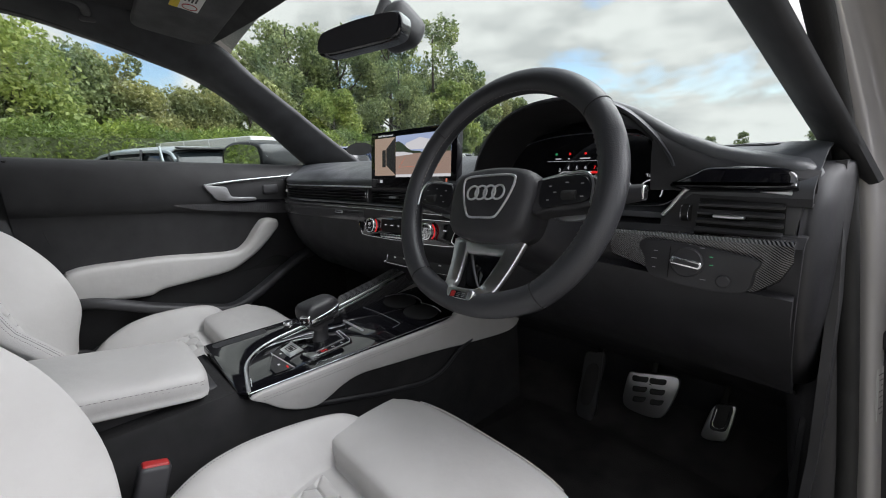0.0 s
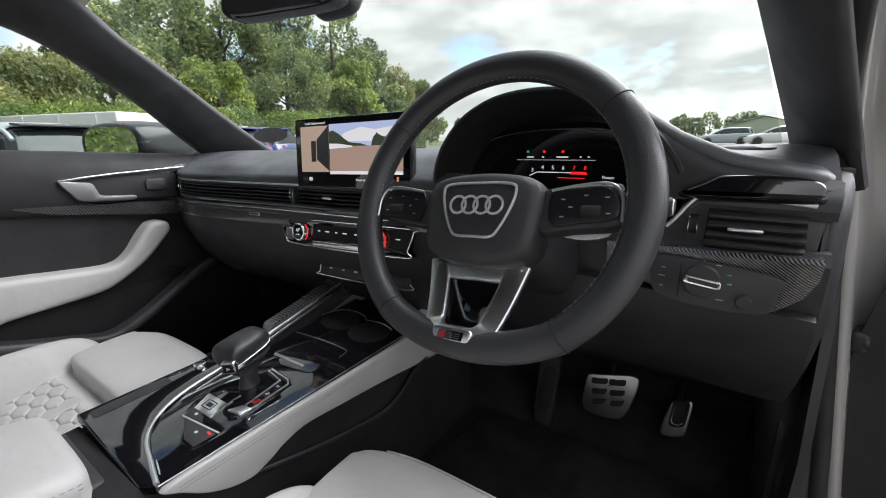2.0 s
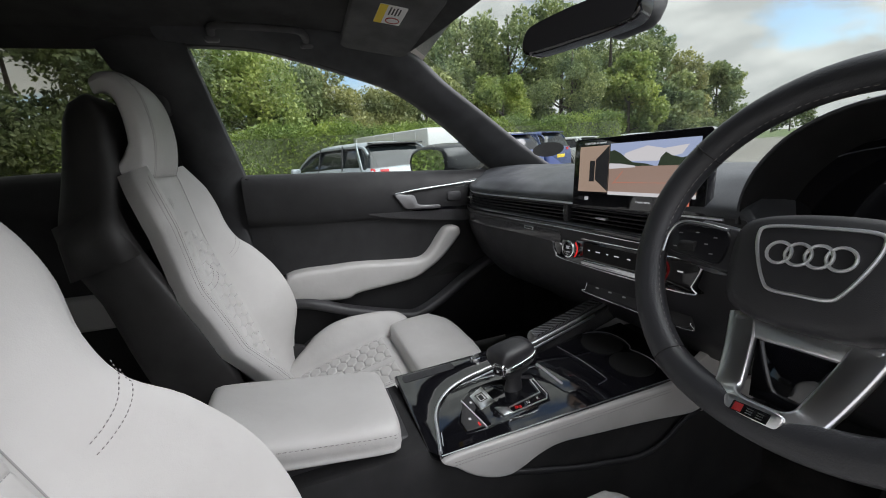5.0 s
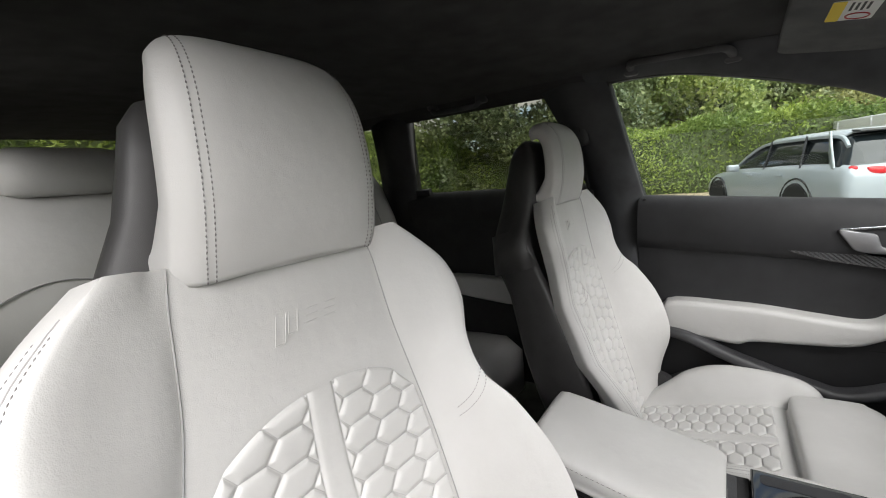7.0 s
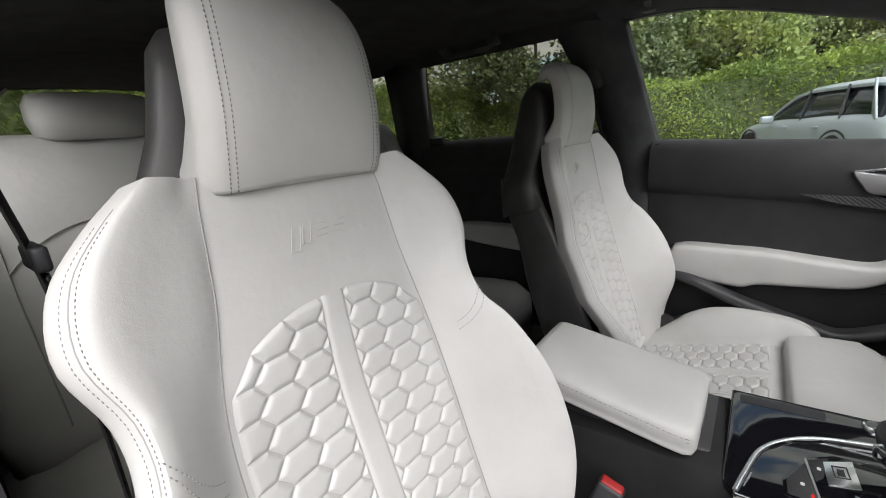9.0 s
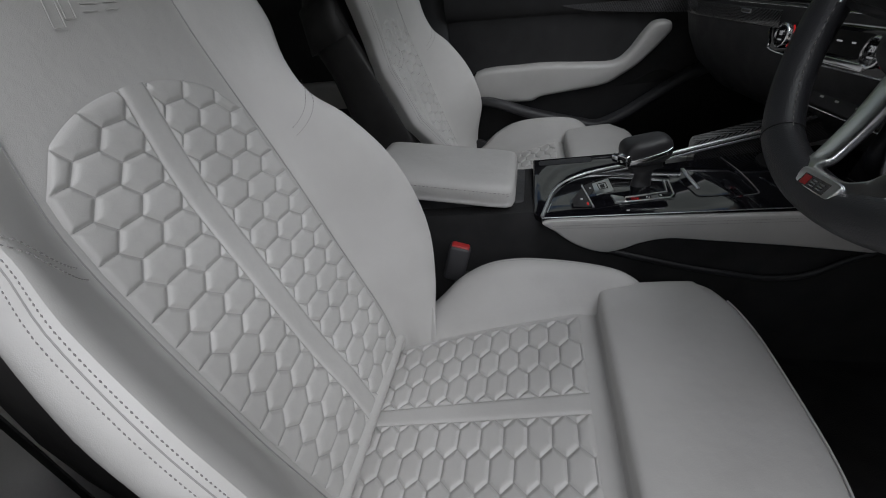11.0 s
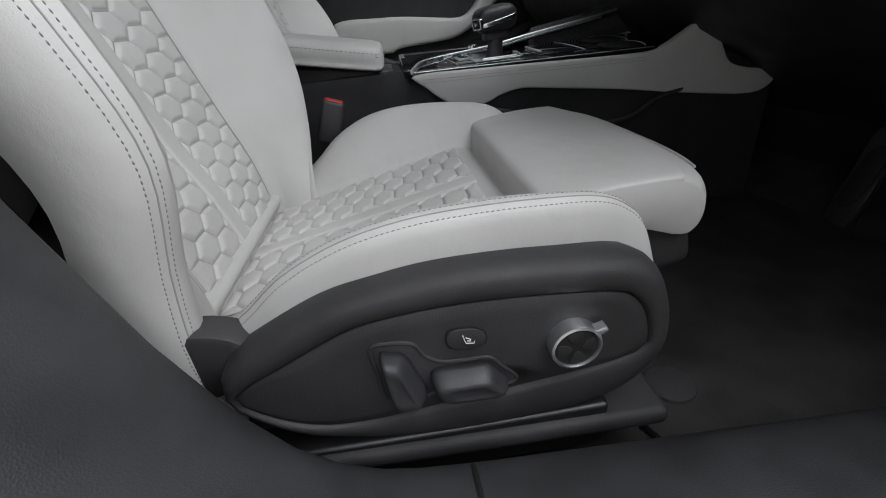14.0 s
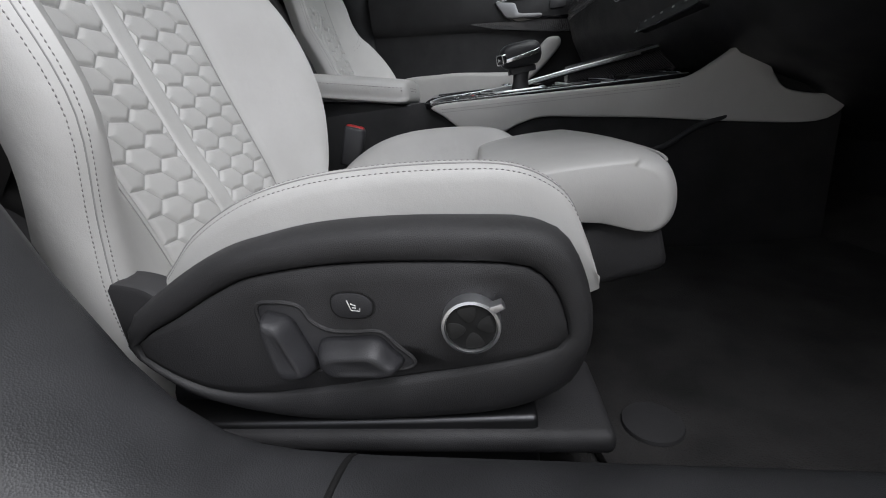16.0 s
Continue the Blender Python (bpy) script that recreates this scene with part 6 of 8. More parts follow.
# right B-pillar trim
rings = []
for z, y0, y1, xo in ((0.36, -0.52, -0.80, 0.72), (0.55, -0.545, -0.78, 0.715), (0.80, -0.60, -0.77, 0.71), (0.99, -0.63, -0.765, 0.70), (1.15, -0.655, -0.76, 0.63), (1.30, -0.675, -0.78, 0.56)):
    rings.append([(xo, y0, z), (xo + 0.06, y0 - 0.01, z), (xo + 0.07, (y0 + y1) / 2, z), (xo + 0.06, y1, z), (xo, y1, z), (xo - 0.012, (y0 + y1) / 2, z)])
tagged(loft("pillar_b_right", rings, PILLAR), "black pillar trim behind the driver's door", "pillar", kind="structure")
# left B-pillar trim
rings = []
for z, y0, y1 in ((0.36, -0.42, -0.66), (0.55, -0.435, -0.66), (0.85, -0.495, -0.66), (0.99, -0.522, -0.665), (1.15, -0.555, -0.70), (1.30, -0.585, -0.76), (1.33, -0.60, -0.78)):
    xo = -side_x(max(z, 0.98)) + 0.012
    rings.append([(xo, y0, z), (xo - 0.05, y0 + 0.005, z), (xo - 0.06, (y0 + y1) / 2, z), (xo - 0.05, y1, z), (xo, y1, z), (xo + 0.012, (y0 + y1) / 2, z)])
tagged(loft("pillar_b_left", rings, PILLAR), "black pillar trim behind the passenger door", "pillar", kind="structure")
# left rear pillar
rings = []
for z, y0, y1 in ((0.85, -1.30, -1.56), (1.04, -1.345, -1.51), (1.20, -1.30, -1.46), (1.32, -1.26, -1.43)):
    xo = -side_x(max(z, 0.98)) + 0.01
    rings.append([(xo, y0, z), (xo - 0.05, y0, z), (xo - 0.05, y1, z), (xo, y1, z), (xo + 0.014, (y0 + y1) / 2, z)])
tagged(loft("pillar_c_left", rings, DOOR_BLACK), "black rear pillar trim", "pillar", kind="structure")

# A-pillars: a rounded band between the door glass and the windscreen
IN_A = crom([(-0.62, 1.306), (-0.45, 1.300), (-0.34, 1.278), (-0.21, 1.243), (-0.070, 1.196), (0.084, 1.101), (0.200, 1.011), (0.282, 0.946), (0.33, 0.905)], 40)
OUT_A = crom([(-0.62, 1.335), (-0.40, 1.332), (-0.20, 1.318), (-0.055, 1.280), (0.05, 1.208), (0.19, 1.121), (0.34, 1.026), (0.47, 0.950), (0.56, 0.90)], 40)
for sgn, nm in ((-1, "pillar_a_left"), (1, "pillar_a_right")):
    rows = []
    for (y0, z0), (y1, z1) in zip(IN_A, OUT_A):
        x0, x1 = side_x(z0), side_x(z1) - (0.05 if sgn < 0 else 0.030)
        g = 0.6 if sgn < 0 else 0.5
        a, b = np.array((x0, y0, z0)), np.array((x1, y1, z1))
        rows.append([tuple((sgn * v[0], v[1], v[2])) for v in (a + (0.045 if sgn < 0 else 0.010, 0, 0.0), a + (0.004, -0.004, -0.004), a + (b - a) * 0.2 - (0.016 * g, 0.012, 0.004), a + (b - a) * 0.55 - (0.022 * g, 0.016, 0.004), a + (b - a) * 0.85 - (0.014 * g, 0.006, 0.002), b, b + (0.03, 0.02, 0.006))])
    rows = [crom(r, 20) for r in rows]
    tagged(sheet(nm, rows, PILLAR, None, "", 0.004), "dark grey windscreen pillar trim", "pillar", kind="structure")

# headliner
rows = []
for y in np.linspace(-2.45, 0.012, 40):
    crown = 1.352 if y < -0.35 else 1.352 - 0.34 * (y + 0.35) ** 2 * 1.1
    edge = 1.318 if y < -0.3 else 1.318 - 0.30 * (y + 0.3) ** 2
    wid = side_x(1.318) if y > -1.5 else side_x(1.318) - 0.05 * (-1.5 - y)
    rows.append([(x * wid, y - 0.055 * abs(x) ** 2 * max(0.0, (y + 0.4) / 0.4), edge + (crown - edge) * (1 - abs(x) ** 2.4)) for x in np.linspace(-1, 1, 25)])
tagged(sheet("headliner", rows, HEADLINER, None, "", 0.02), "black cloth headliner", "ceiling", kind="structure")
rows = []
for y in np.linspace(-2.45, -0.58, 20):
    rows.append([(s_, y, z) for s_, z in ((-side_x(1.30) + 0.0, 1.292), (-side_x(1.31) + 0.02, 1.312), (-side_x(1.33) + 0.06, 1.335))])
tagged(sheet("roof_rail_trim", rows, HEADLINER, None, "", 0.01), "black roof edge trim", "trim", kind="structure")
rows = [[(-a, b, c) for a, b, c in r] for r in rows]
tagged(sheet("roof_rail_trim", rows, HEADLINER, None, "", 0.01), "black roof edge trim", "trim", kind="structure")
# outer roof skin keeps the light out
rows = [[(x * 0.66, y, 1.40 - 0.05 * abs(x) ** 2.5 - 0.9 * max(0, y + 0.25) ** 2) for x in np.linspace(-1, 1, 13)] for y in np.linspace(-2.6, 0.02, 16)]
tagged(sheet("roof_skin", rows, BODY_GREY, None, "", 0.004), "grey painted car roof", "roof", kind="structure")

# rear end
rows = [[(x, -2.44 - 0.12 * (1 - k), z) for x in np.linspace(-0.70, 0.70, 7)] for k, z in ((0, 0.45), (0.3, 0.80), (0.5, 1.10))]
tagged(sheet("tailgate_lower", rows, HARD_BLACK, None, "", 0.02), "black tailgate trim below the rear window", "tailgate", kind="structure")
for sgn in (-1, 1):
    ring = [[(sgn * (0.50 - k), -2.45, z), (sgn * 0.70, -2.45, z), (sgn * 0.68, -2.30, z), (sgn * (0.52 - k), -2.36, z)] for z, k in ((1.06, 0.08), (1.20, 0.095), (1.30, 0.14), (1.345, 0.19), (1.38, 0.30))]
    tagged(loft("pillar_d", ring, HARD_BLACK), "black rear window pillar", "pillar", kind="structure")
    side_rows = [[(sgn * x, y, z) for x, z in ((0.72, 0.30), (0.735, 0.60), (0.73, 0.90), (side_x(1.05), 1.05))] for y in np.linspace(-2.45, -1.28, 10)]
    tagged(sheet("load_bay_side", side_rows, HARD_BLACK, None, "", 0.02), "black load bay side trim", "wall", kind="structure")
rr_ = [[(0.735 if y < -0.7 else 0.70, y, z) for z in (0.28, 0.7, 1.02)] for y in np.linspace(-1.45, -0.62, 6)]
tagged(sheet("rear_door_right", rr_, HARD_BLACK, None, "", 0.04), "black rear door trim", "door", kind="structure")
for nm, o in (("quarter_window_right", [(-1.30, 1.02), (-0.78, 1.0), (-0.79, 1.29), (-1.26, 1.30)]), ("rear_quarter_right", [(-2.30, 1.10), (-1.46, 1.06), (-1.42, 1.30), (-2.20, 1.30)])):
    tagged(link_mesh(nm, [(side_x(z) - 0.004, y, z) for y, z in o] + [(side_x(z), y, z) for y, z in o], [(0, 1, 2, 3), (7, 6, 5, 4), (0, 4, 5, 1), (1, 5, 6, 2), (2, 6, 7, 3), (3, 7, 4, 0)], PRIVACY, None, "", False), "dark tinted rear side window", "window", kind="structure")

# glass
rows = []
for t in np.linspace(0, 1, 12):
    rows.append([(x * np.interp(t, [0, 1], [0.545, 0.70]), np.interp(t, [0, 1], [0.03, 0.66]) - (0.09 * (1 - t) + 0.07 * t) * abs(x) ** 2, np.interp(t, [0, 1], [1.315, 0.915])) for x in np.linspace(-1, 1, 13)])
ws = tagged(sheet("windscreen", rows, GLASS, None, "", 0.004), "clear windscreen", "window", kind="structure")
ws.visible_shadow = False
panes = {
    "window_front_left": ([(-0.545, 0.945), (0.32, 0.905), (0.21, 1.03), (0.09, 1.12), (-0.07, 1.21), (-0.21, 1.26), (-0.40, 1.308), (-0.60, 1.315)], GLASS, "clear front side window"),
    "window_rear_left": ([(-1.36, 1.02), (-0.64, 0.99), (-0.73, 1.31), (-1.24, 1.325)], PRIVACY, "dark tinted rear side window"),
    "window_quarter_left": ([(-2.30, 1.09), (-1.50, 1.06), (-1.40, 1.315), (-2.15, 1.30)], PRIVACY, "dark tinted quarter window"),
}
for nm, (o, mt, lb) in panes.items():
    n_ = len(o)
    V = [(-side_x(z) - 0.012, y, z) for y, z in o] + [(-side_x(z) - 0.016, y, z) for y, z in o]
    F = [tuple(range(n_)), tuple(range(2 * n_ - 1, n_ - 1, -1))] + [(i, (i + 1) % n_, n_ + (i + 1) % n_, n_ + i) for i in range(n_)]
    tagged(link_mesh(nm, V, F, mt, None, "", False), lb, "window", kind="structure").visible_shadow = mt is PRIVACY
tg = tagged(link_mesh("window_tailgate", [(-0.52, -2.47, 1.09), (0.52, -2.47, 1.09), (0.36, -2.40, 1.385), (-0.36, -2.40, 1.385), (-0.52, -2.474, 1.09), (0.52, -2.474, 1.09), (0.36, -2.404, 1.385), (-0.36, -2.404, 1.385)], [(0, 1, 2, 3), (7, 6, 5, 4), (0, 4, 5, 1), (1, 5, 6, 2), (2, 6, 7, 3), (3, 7, 4, 0)], PRIVACY, None, "", False), "dark tinted tailgate window", "window", kind="structure")
tg.visible_shadow = False

# ---- passenger door trim ----
pd = thing("passenger_door", "shut passenger door with black trim, pale armrest and carbon inlay", "car door", (-0.70, -0.1, 0.34))
din_p = lambda ob: din(ob, Matrix.Translation(pd.location).inverted())
belt = lambda y: 0.974 - 0.044 * (y + 0.52) / 0.74
rows = []
for y in np.linspace(-0.53, 0.36, 40):
    b = belt(y)
    k = min(1.0, max(0.0, (y + 0.53) / 0.1))
    rows.append([(x, y, z) for x, z in crom([(-0.745, b - 0.004), (-0.722, b + 0.001), (-0.700, b - 0.010), (-0.690, b - 0.05), (-0.694, b - 0.105), (-0.712, b - 0.125), (-0.716, 0.76), (-0.714, 0.68), (-0.706, 0.60), (-0.700, 0.50), (-0.702, 0.40), (-0.715, 0.33)], 36)])
din_p(sheet("door_panel", rows, DOOR_SHADED, pd, "black door trim panel", 0.02))
xl = Matrix(((0, 0, 1, -0.7125), (1, 0, 0, 0), (0, 1, 0, 0), (0, 0, 0, 1)))
xo = lambda d: Matrix.Translation((d + 0.008, 0, 0)) @ xl
ins = crom([(-0.50, 0.855), (-0.30, 0.85), (-0.16, 0.80), (0.08, 0.775), (0.16, 0.77), (0.10, 0.72), (-0.02, 0.70), (-0.25, 0.695), (-0.47, 0.70)], 60, True)
din_p(slab("suede_insert", ins, xo(0.004), 0.01, INSERT, pd, "black suede insert", 0.003))
ar_ = crom([(-0.452, 0.694), (-0.30, 0.700), (-0.22, 0.697), (-0.124, 0.687), (-0.040, 0.682), (0.000, 0.703), (0.034, 0.745), (0.058, 0.771), (0.080, 0.777), (0.101, 0.773), (0.107, 0.757), (0.098, 0.738), (0.037, 0.678), (-0.020, 0.642), (-0.068, 0.622), (-0.16, 0.613), (-0.25, 0.606), (-0.285, 0.594), (-0.36, 0.600), (-0.445, 0.612)], 90, True)
din_p(slab("door_armrest", ar_, xo(0.062), 0.07, LEATHER, pd, "pale leather door armrest and pull", 0.014, 4))
din_p(stitches("stitching", crom([(-0.6495, -0.44, 0.655), (-0.6495, -0.15, 0.662), (-0.6495, -0.05, 0.668), (-0.6495, 0.02, 0.692), (-0.6495, 0.10, 0.742)], 50), THREAD, pd, 0.005, 0.0025, 0.0007))
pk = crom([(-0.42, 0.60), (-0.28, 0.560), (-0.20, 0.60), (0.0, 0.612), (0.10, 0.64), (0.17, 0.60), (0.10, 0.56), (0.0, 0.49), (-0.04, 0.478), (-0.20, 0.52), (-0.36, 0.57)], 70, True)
# flat plate; its near-black colour replaces the shade inside the pocket
din_p(slab("door_pocket", pk, xo(0.018), 0.012, VOID, pd, "door pocket, its inner shade painted near-black", 0.003))
lip = crom([(-0.66, -0.48, 0.615), (-0.64, -0.40, 0.606), (-0.635, -0.285, 0.562), (-0.633, -0.136, 0.518), (-0.632, -0.076, 0.508), (-0.632, 0.0, 0.537), (-0.632, 0.10, 0.597), (-0.634, 0.16, 0.630), (-0.65, 0.22, 0.645)], 60)
din_p(sweep("pocket_lip", lip, rrect(0.05, 0.026, 0.011, 4), SOFT_BLACK, pd, "black pocket edge"))
cb = crom([(-0.235, 0.868), (-0.12, 0.893), (-0.02, 0.905), (0.10, 0.915), (0.24, 0.918), (0.29, 0.80), (0.162, 0.787), (0.06, 0.797), (-0.027, 0.810), (-0.136, 0.829)], 60, True)
din_p(slab("carbon_inlay", cb, xo(0.030), 0.02, CARBON, pd, "carbon inlay round the handle", 0.003))
rec = crom([(-0.095, 0.892), (-0.035, 0.897), (0.08, 0.903), (0.197, 0.906), (0.192, 0.865), (0.178, 0.826), (0.056, 0.834), (-0.05, 0.842)], 50, True)
din_p(slab("handle_recess", rec, xo(0.0325), 0.003, GLOSS, pd, "gloss black handle recess", 0.001))
din_p(sweep("chrome_strip", crom([(-0.664, -0.10, 0.900), (-0.664, -0.008, 0.908), (-0.664, 0.12, 0.914), (-0.665, 0.254, 0.919), (-0.670, 0.275, 0.915)], 40), rrect(0.006, 0.006, 0.002, 3), CHROME, pd, "bright strip over the handle"))
hd = crom([(-0.101, 0.899), (-0.070, 0.896), (-0.040, 0.890), (-0.032, 0.872), (-0.0246, 0.860), (0.010, 0.855), (0.044, 0.852), (0.0423, 0.841), (-0.012, 0.844), (-0.065, 0.850), (-0.084, 0.870)], 70, True)
din_p(slab("door_handle", hd, xo(0.044), 0.012, HANDLE, pd, "brushed metal door handle", 0.003, 3))
din_p(slab("window_switch", rrect(0.05, 0.03, 0.008), xo(0.040) @ Matrix.Translation((0.10, 0.875, 0)), 0.008, HARD_BLACK, pd, "window switch", 0.003))
din_p(sweep("shut_line", [(-0.693, -0.515, 0.985), (-0.70, -0.485, 0.85), (-0.705, -0.44, 0.60), (-0.70, -0.40, 0.42)], circle(0.006, 8), RUBBER, pd, "black shut line seal"))
din_p(sweep("window_seal", [(-side_x(z) + 0.002, y, z) for y, z in crom([(-0.535, 0.975), (-0.56, 1.08), (-0.585, 1.20), (-0.598, 1.28), (-0.58, 1.303), (-0.45, 1.300), (-0.34, 1.280), (-0.21, 1.245), (-0.070, 1.198), (0.084, 1.104), (0.200, 1.014), (0.282, 0.949)], 70)], circle(0.0055, 8), RUBBER, pd, "rubber window seal"))
din_p(sweep("belt_seal", [(-0.730, y, belt(y) + 0.002) for y in np.linspace(-0.53, 0.26, 16)], circle(0.005, 8), RUBBER, pd))
# outer skin below the glass
rows = [[(x, y, z) for x, z in ((-0.76, belt(y) - 0.002), (-0.86, 0.82), (-0.90, 0.62), (-0.86, 0.36))] for y in np.linspace(-1.4, 0.55, 20)]
din_p(sheet("outer_skin", rows, BODY_GREY, pd, "grey painted outer skin", 0.004))
# rear door, left
rd = thing("rear_door", "rear passenger door trim in black with pale armrest", "car door", (-0.70, -1.0, 0.34))
din_r = lambda ob: din(ob, Matrix.Translation(rd.location).inverted())
rows = [[(x, y, z) for x, z in crom([(-0.735, 1.01), (-0.712, 1.018 - 0.0), (-0.695, 1.0), (-0.69, 0.95), (-0.715, 0.88), (-0.715, 0.60), (-0.70, 0.45), (-0.71, 0.33)], 24)] for y in np.linspace(-1.38, -0.655, 24)]
din_r(sheet("door_panel", rows, DOOR_SHADED, rd, "black door trim panel", 0.02))
din_r(slab("door_armrest", crom([(-1.20, 0.72), (-0.85, 0.715), (-0.72, 0.71), (-0.72, 0.65), (-0.9, 0.63), (-1.20, 0.66)], 50, True), xo(0.06), 0.07, LEATHER, rd, "pale leather armrest", 0.014, 4))
din_r(slab("door_handle", rrect(0.10, 0.035, 0.012), xo(0.035) @ Matrix.Translation((-0.86, 0.86, 0)), 0.02, ALU, rd, "metal door handle", 0.004))

# right front jamb and outer body
rows = []
for z, yj, xj in ((0.28, 0.335, 0.826), (0.45, 0.338, 0.805), (0.65, 0.341, 0.781), (0.80, 0.340, 0.763), (0.93, 0.318, 0.742), (1.02, 0.248, 0.721), (1.135, 0.110, 0.690), (1.262, -0.115, 0.648), (1.31, -0.30, 0.636), (1.335, -0.60, 0.64)):
    k = 1.0 if z < 0.95 else max(0.55, 1.0 - (z - 0.95) * 1.3)
    rows.append(crom([(xj - 0.010, yj + 0.006, z), (xj - 0.002, yj + 0.002, z), (xj + 0.005 * k, yj + 0.010 * k, z), (xj + 0.014 * k, yj + 0.045 * k, z + 0.0), (xj + 0.030 * k, yj + 0.064 * k, z), (xj + 0.065 * k, yj + 0.070 * k, z), (xj + 0.09 * k, yj + 0.10 * k, z + 0.01), (xj + 0.10 * k, yj + 0.24 * k, z + 0.01)], 20))
rows = crom(np.array(rows).reshape(10, -1), 50).reshape(50, 20, 3)
jm = tagged(sheet("door_jamb", rows, BODY_GREY, None, "", 0.004), "grey painted door jamb beside the dashboard", "door jamb", kind="structure")
jp = thing("jamb_sticker", "pale printed data sticker on the grey door jamb", "sticker", (0.796, 0.360, 0.612))
jin = lambda ob: din(ob, Matrix.Translation(jp.location).inverted())
sm_ = frame_pose((0.7975, 0.3615, 0.612), (0.27, 0.96, 0), (-0.11, 0.03, 0.99))
st_ = jin(slab("paper", rrect(0.036, 0.075, 0.003), sm_, 0.001, LABEL_GREY, jp))
for k in range(8):
    jin(slab("print_bar", rrect(0.026 - 0.006 * (k % 3), 0.0012, 0.0005, 1), sm_ @ Matrix.Translation((0, 0.028 - 0.008 * k, 0.0004)), 0.0003, RAIL, st_))
rows = [[(x, y, z) for x, z in ((0.722, 0.93), (0.735, 0.75), (0.74, 0.55), (0.735, 0.36))] for y in np.linspace(0.24, 0.62, 8)]
tagged(sheet("kick_panel", rows, SOFT_BLACK, None, "", 0.01), "black kick panel trim", "trim", kind="structure")
rows = [[(x, y, z) for x, z in ((-0.735, 0.93), (-0.735, 0.75), (-0.74, 0.55), (-0.735, 0.29))] for y in np.linspace(0.30, 0.72, 8)]
tagged(sheet("kick_panel", rows, SOFT_BLACK, None, "", 0.01), "black kick panel trim", "trim", kind="structure")
kp_ = crom([(0.30, 0.56), (0.36, 0.56), (0.44, 0.50), (0.47, 0.40), (0.44, 0.33), (0.33, 0.34)], 40, True)
tagged(slab("foot_rest_trim", kp_, Matrix(((0, 0, -1, 0.722), (1, 0, 0, 0), (0, 1, 0, 0), (0, 0, 0, 1))), 0.008, HARD_BLACK, None, "", 0.003), "black trim cover in the footwell", "trim", kind="structure")
rows = [[(x, y, z) for x, z in ((0.80, 0.98), (0.90, 0.85), (0.93, 0.62), (0.90, 0.30), (0.88, 0.22))] for y in np.linspace(0.52, 1.4, 8)]
tagged(sheet("front_wing", rows, BODY_GREY, None, "", 0.004), "grey painted front wing", "car body", kind="structure")
rows = [[(x, y, z + 0.03 * (1 - (x / 0.8) ** 2)) for x in np.linspace(-0.82, 0.82, 13)] for y, z in ((0.62, 0.885), (0.80, 0.885), (1.2, 0.86), (1.6, 0.80), (1.75, 0.70))]
tagged(sheet("bonnet", rows, BODY_GREY, None, "", 0.004), "grey painted bonnet", "car body", kind="structure")

rows = []
for z, yj, xj in ((0.34, 0.310, 0.796), (0.45, 0.314, 0.772), (0.65, 0.316, 0.748), (0.80, 0.316, 0.730), (0.90, 0.308, 0.717), (0.945, 0.292, 0.711)):
    rows.append(crom([(xj - 0.056, yj + 0.06, z), (xj - 0.048, yj + 0.010, z), (xj - 0.034, yj - 0.008, z), (xj - 0.016, yj - 0.008, z), (xj + 0.0, yj - 0.002, z), (xj + 0.006, yj + 0.008, z)], 16))
rows = crom(np.array(rows).reshape(6, -1), 30).reshape(30, 16, 3)
tagged(sheet("jamb_trim", rows, DOOR_BLACK, None, "", 0.004), "dark grey trim between dashboard and door seal", "trim", kind="structure")

# door check strap bolted to the jamb
ck_ = thing("door_check_strap", "black door check strap bolted to the grey jamb", "door strap", (0.785, 0.37, 0.69))
cki = lambda ob: din(ob, Matrix.Translation(ck_.location).inverted())
cki(rbox("bracket", (0.020, 0.046, 0.030), pose(0.802, 0.380, 0.686, 0, 0, -16), HARD_BLACK, ck_, "", 0.006))
cki(lathe("bolt", [(0.008, 0.0), (0.008, 0.004), (0.005, 0.006), (0.001, 0.006)], frame_pose((0.803, 0.362, 0.687), (0.27, 0.96, 0), (0, 0, 1)), RAIL, ck_, "", 20))
cki(sweep("arm", [(0.80, 0.375, 0.688), (0.84, 0.36, 0.682), (0.90, 0.33, 0.672)], rrect(0.012, 0.016, 0.003, 2), RAIL, ck_, "", False, (0, 0, 1)))

# driver's door, swung wide open on its hinges
dd = thing("driver_door", "grey painted driver's door standing wide open", "car door", (0.86, 0.40, 0.36))
OPEN = Matrix.Translation((0.86, 0.40, 0)) @ Matrix.Rotation(radians(74), 4, "Z")
ddin = lambda ob: din(ob, Matrix.Translation(dd.location).inverted())
edge = crom([(-0.03, 0.36), (-0.02, 0.92), (-0.50, 0.955), (-1.02, 0.985), (-1.07, 0.90), (-1.00, 0.55), (-0.86, 0.37)], 60, True)
dyz = OPEN @ Matrix(((0, 0, 1, 0), (1, 0, 0, 0), (0, 1, 0, 0), (0, 0, 0, 1)))
ddin(slab("outer_skin", edge, dyz @ Matrix.Translation((0, 0, 0.05)), 0.03, BODY_GREY, dd, "grey painted outer skin", 0.008))
ddin(slab("door_trim", edge, dyz @ Matrix.Translation((0, 0, 0.018)), 0.07, DOOR_BLACK, dd, "black inner trim", 0.02, 3))
ddin(slab("door_armrest", crom([(-0.85, 0.70), (-0.50, 0.69), (-0.32, 0.76), (-0.30, 0.74), (-0.45, 0.63), (-0.83, 0.61)], 40, True), dyz @ Matrix.Translation((0, 0, -0.05)), 0.05, LEATHER, dd, "pale leather armrest", 0.012, 3))
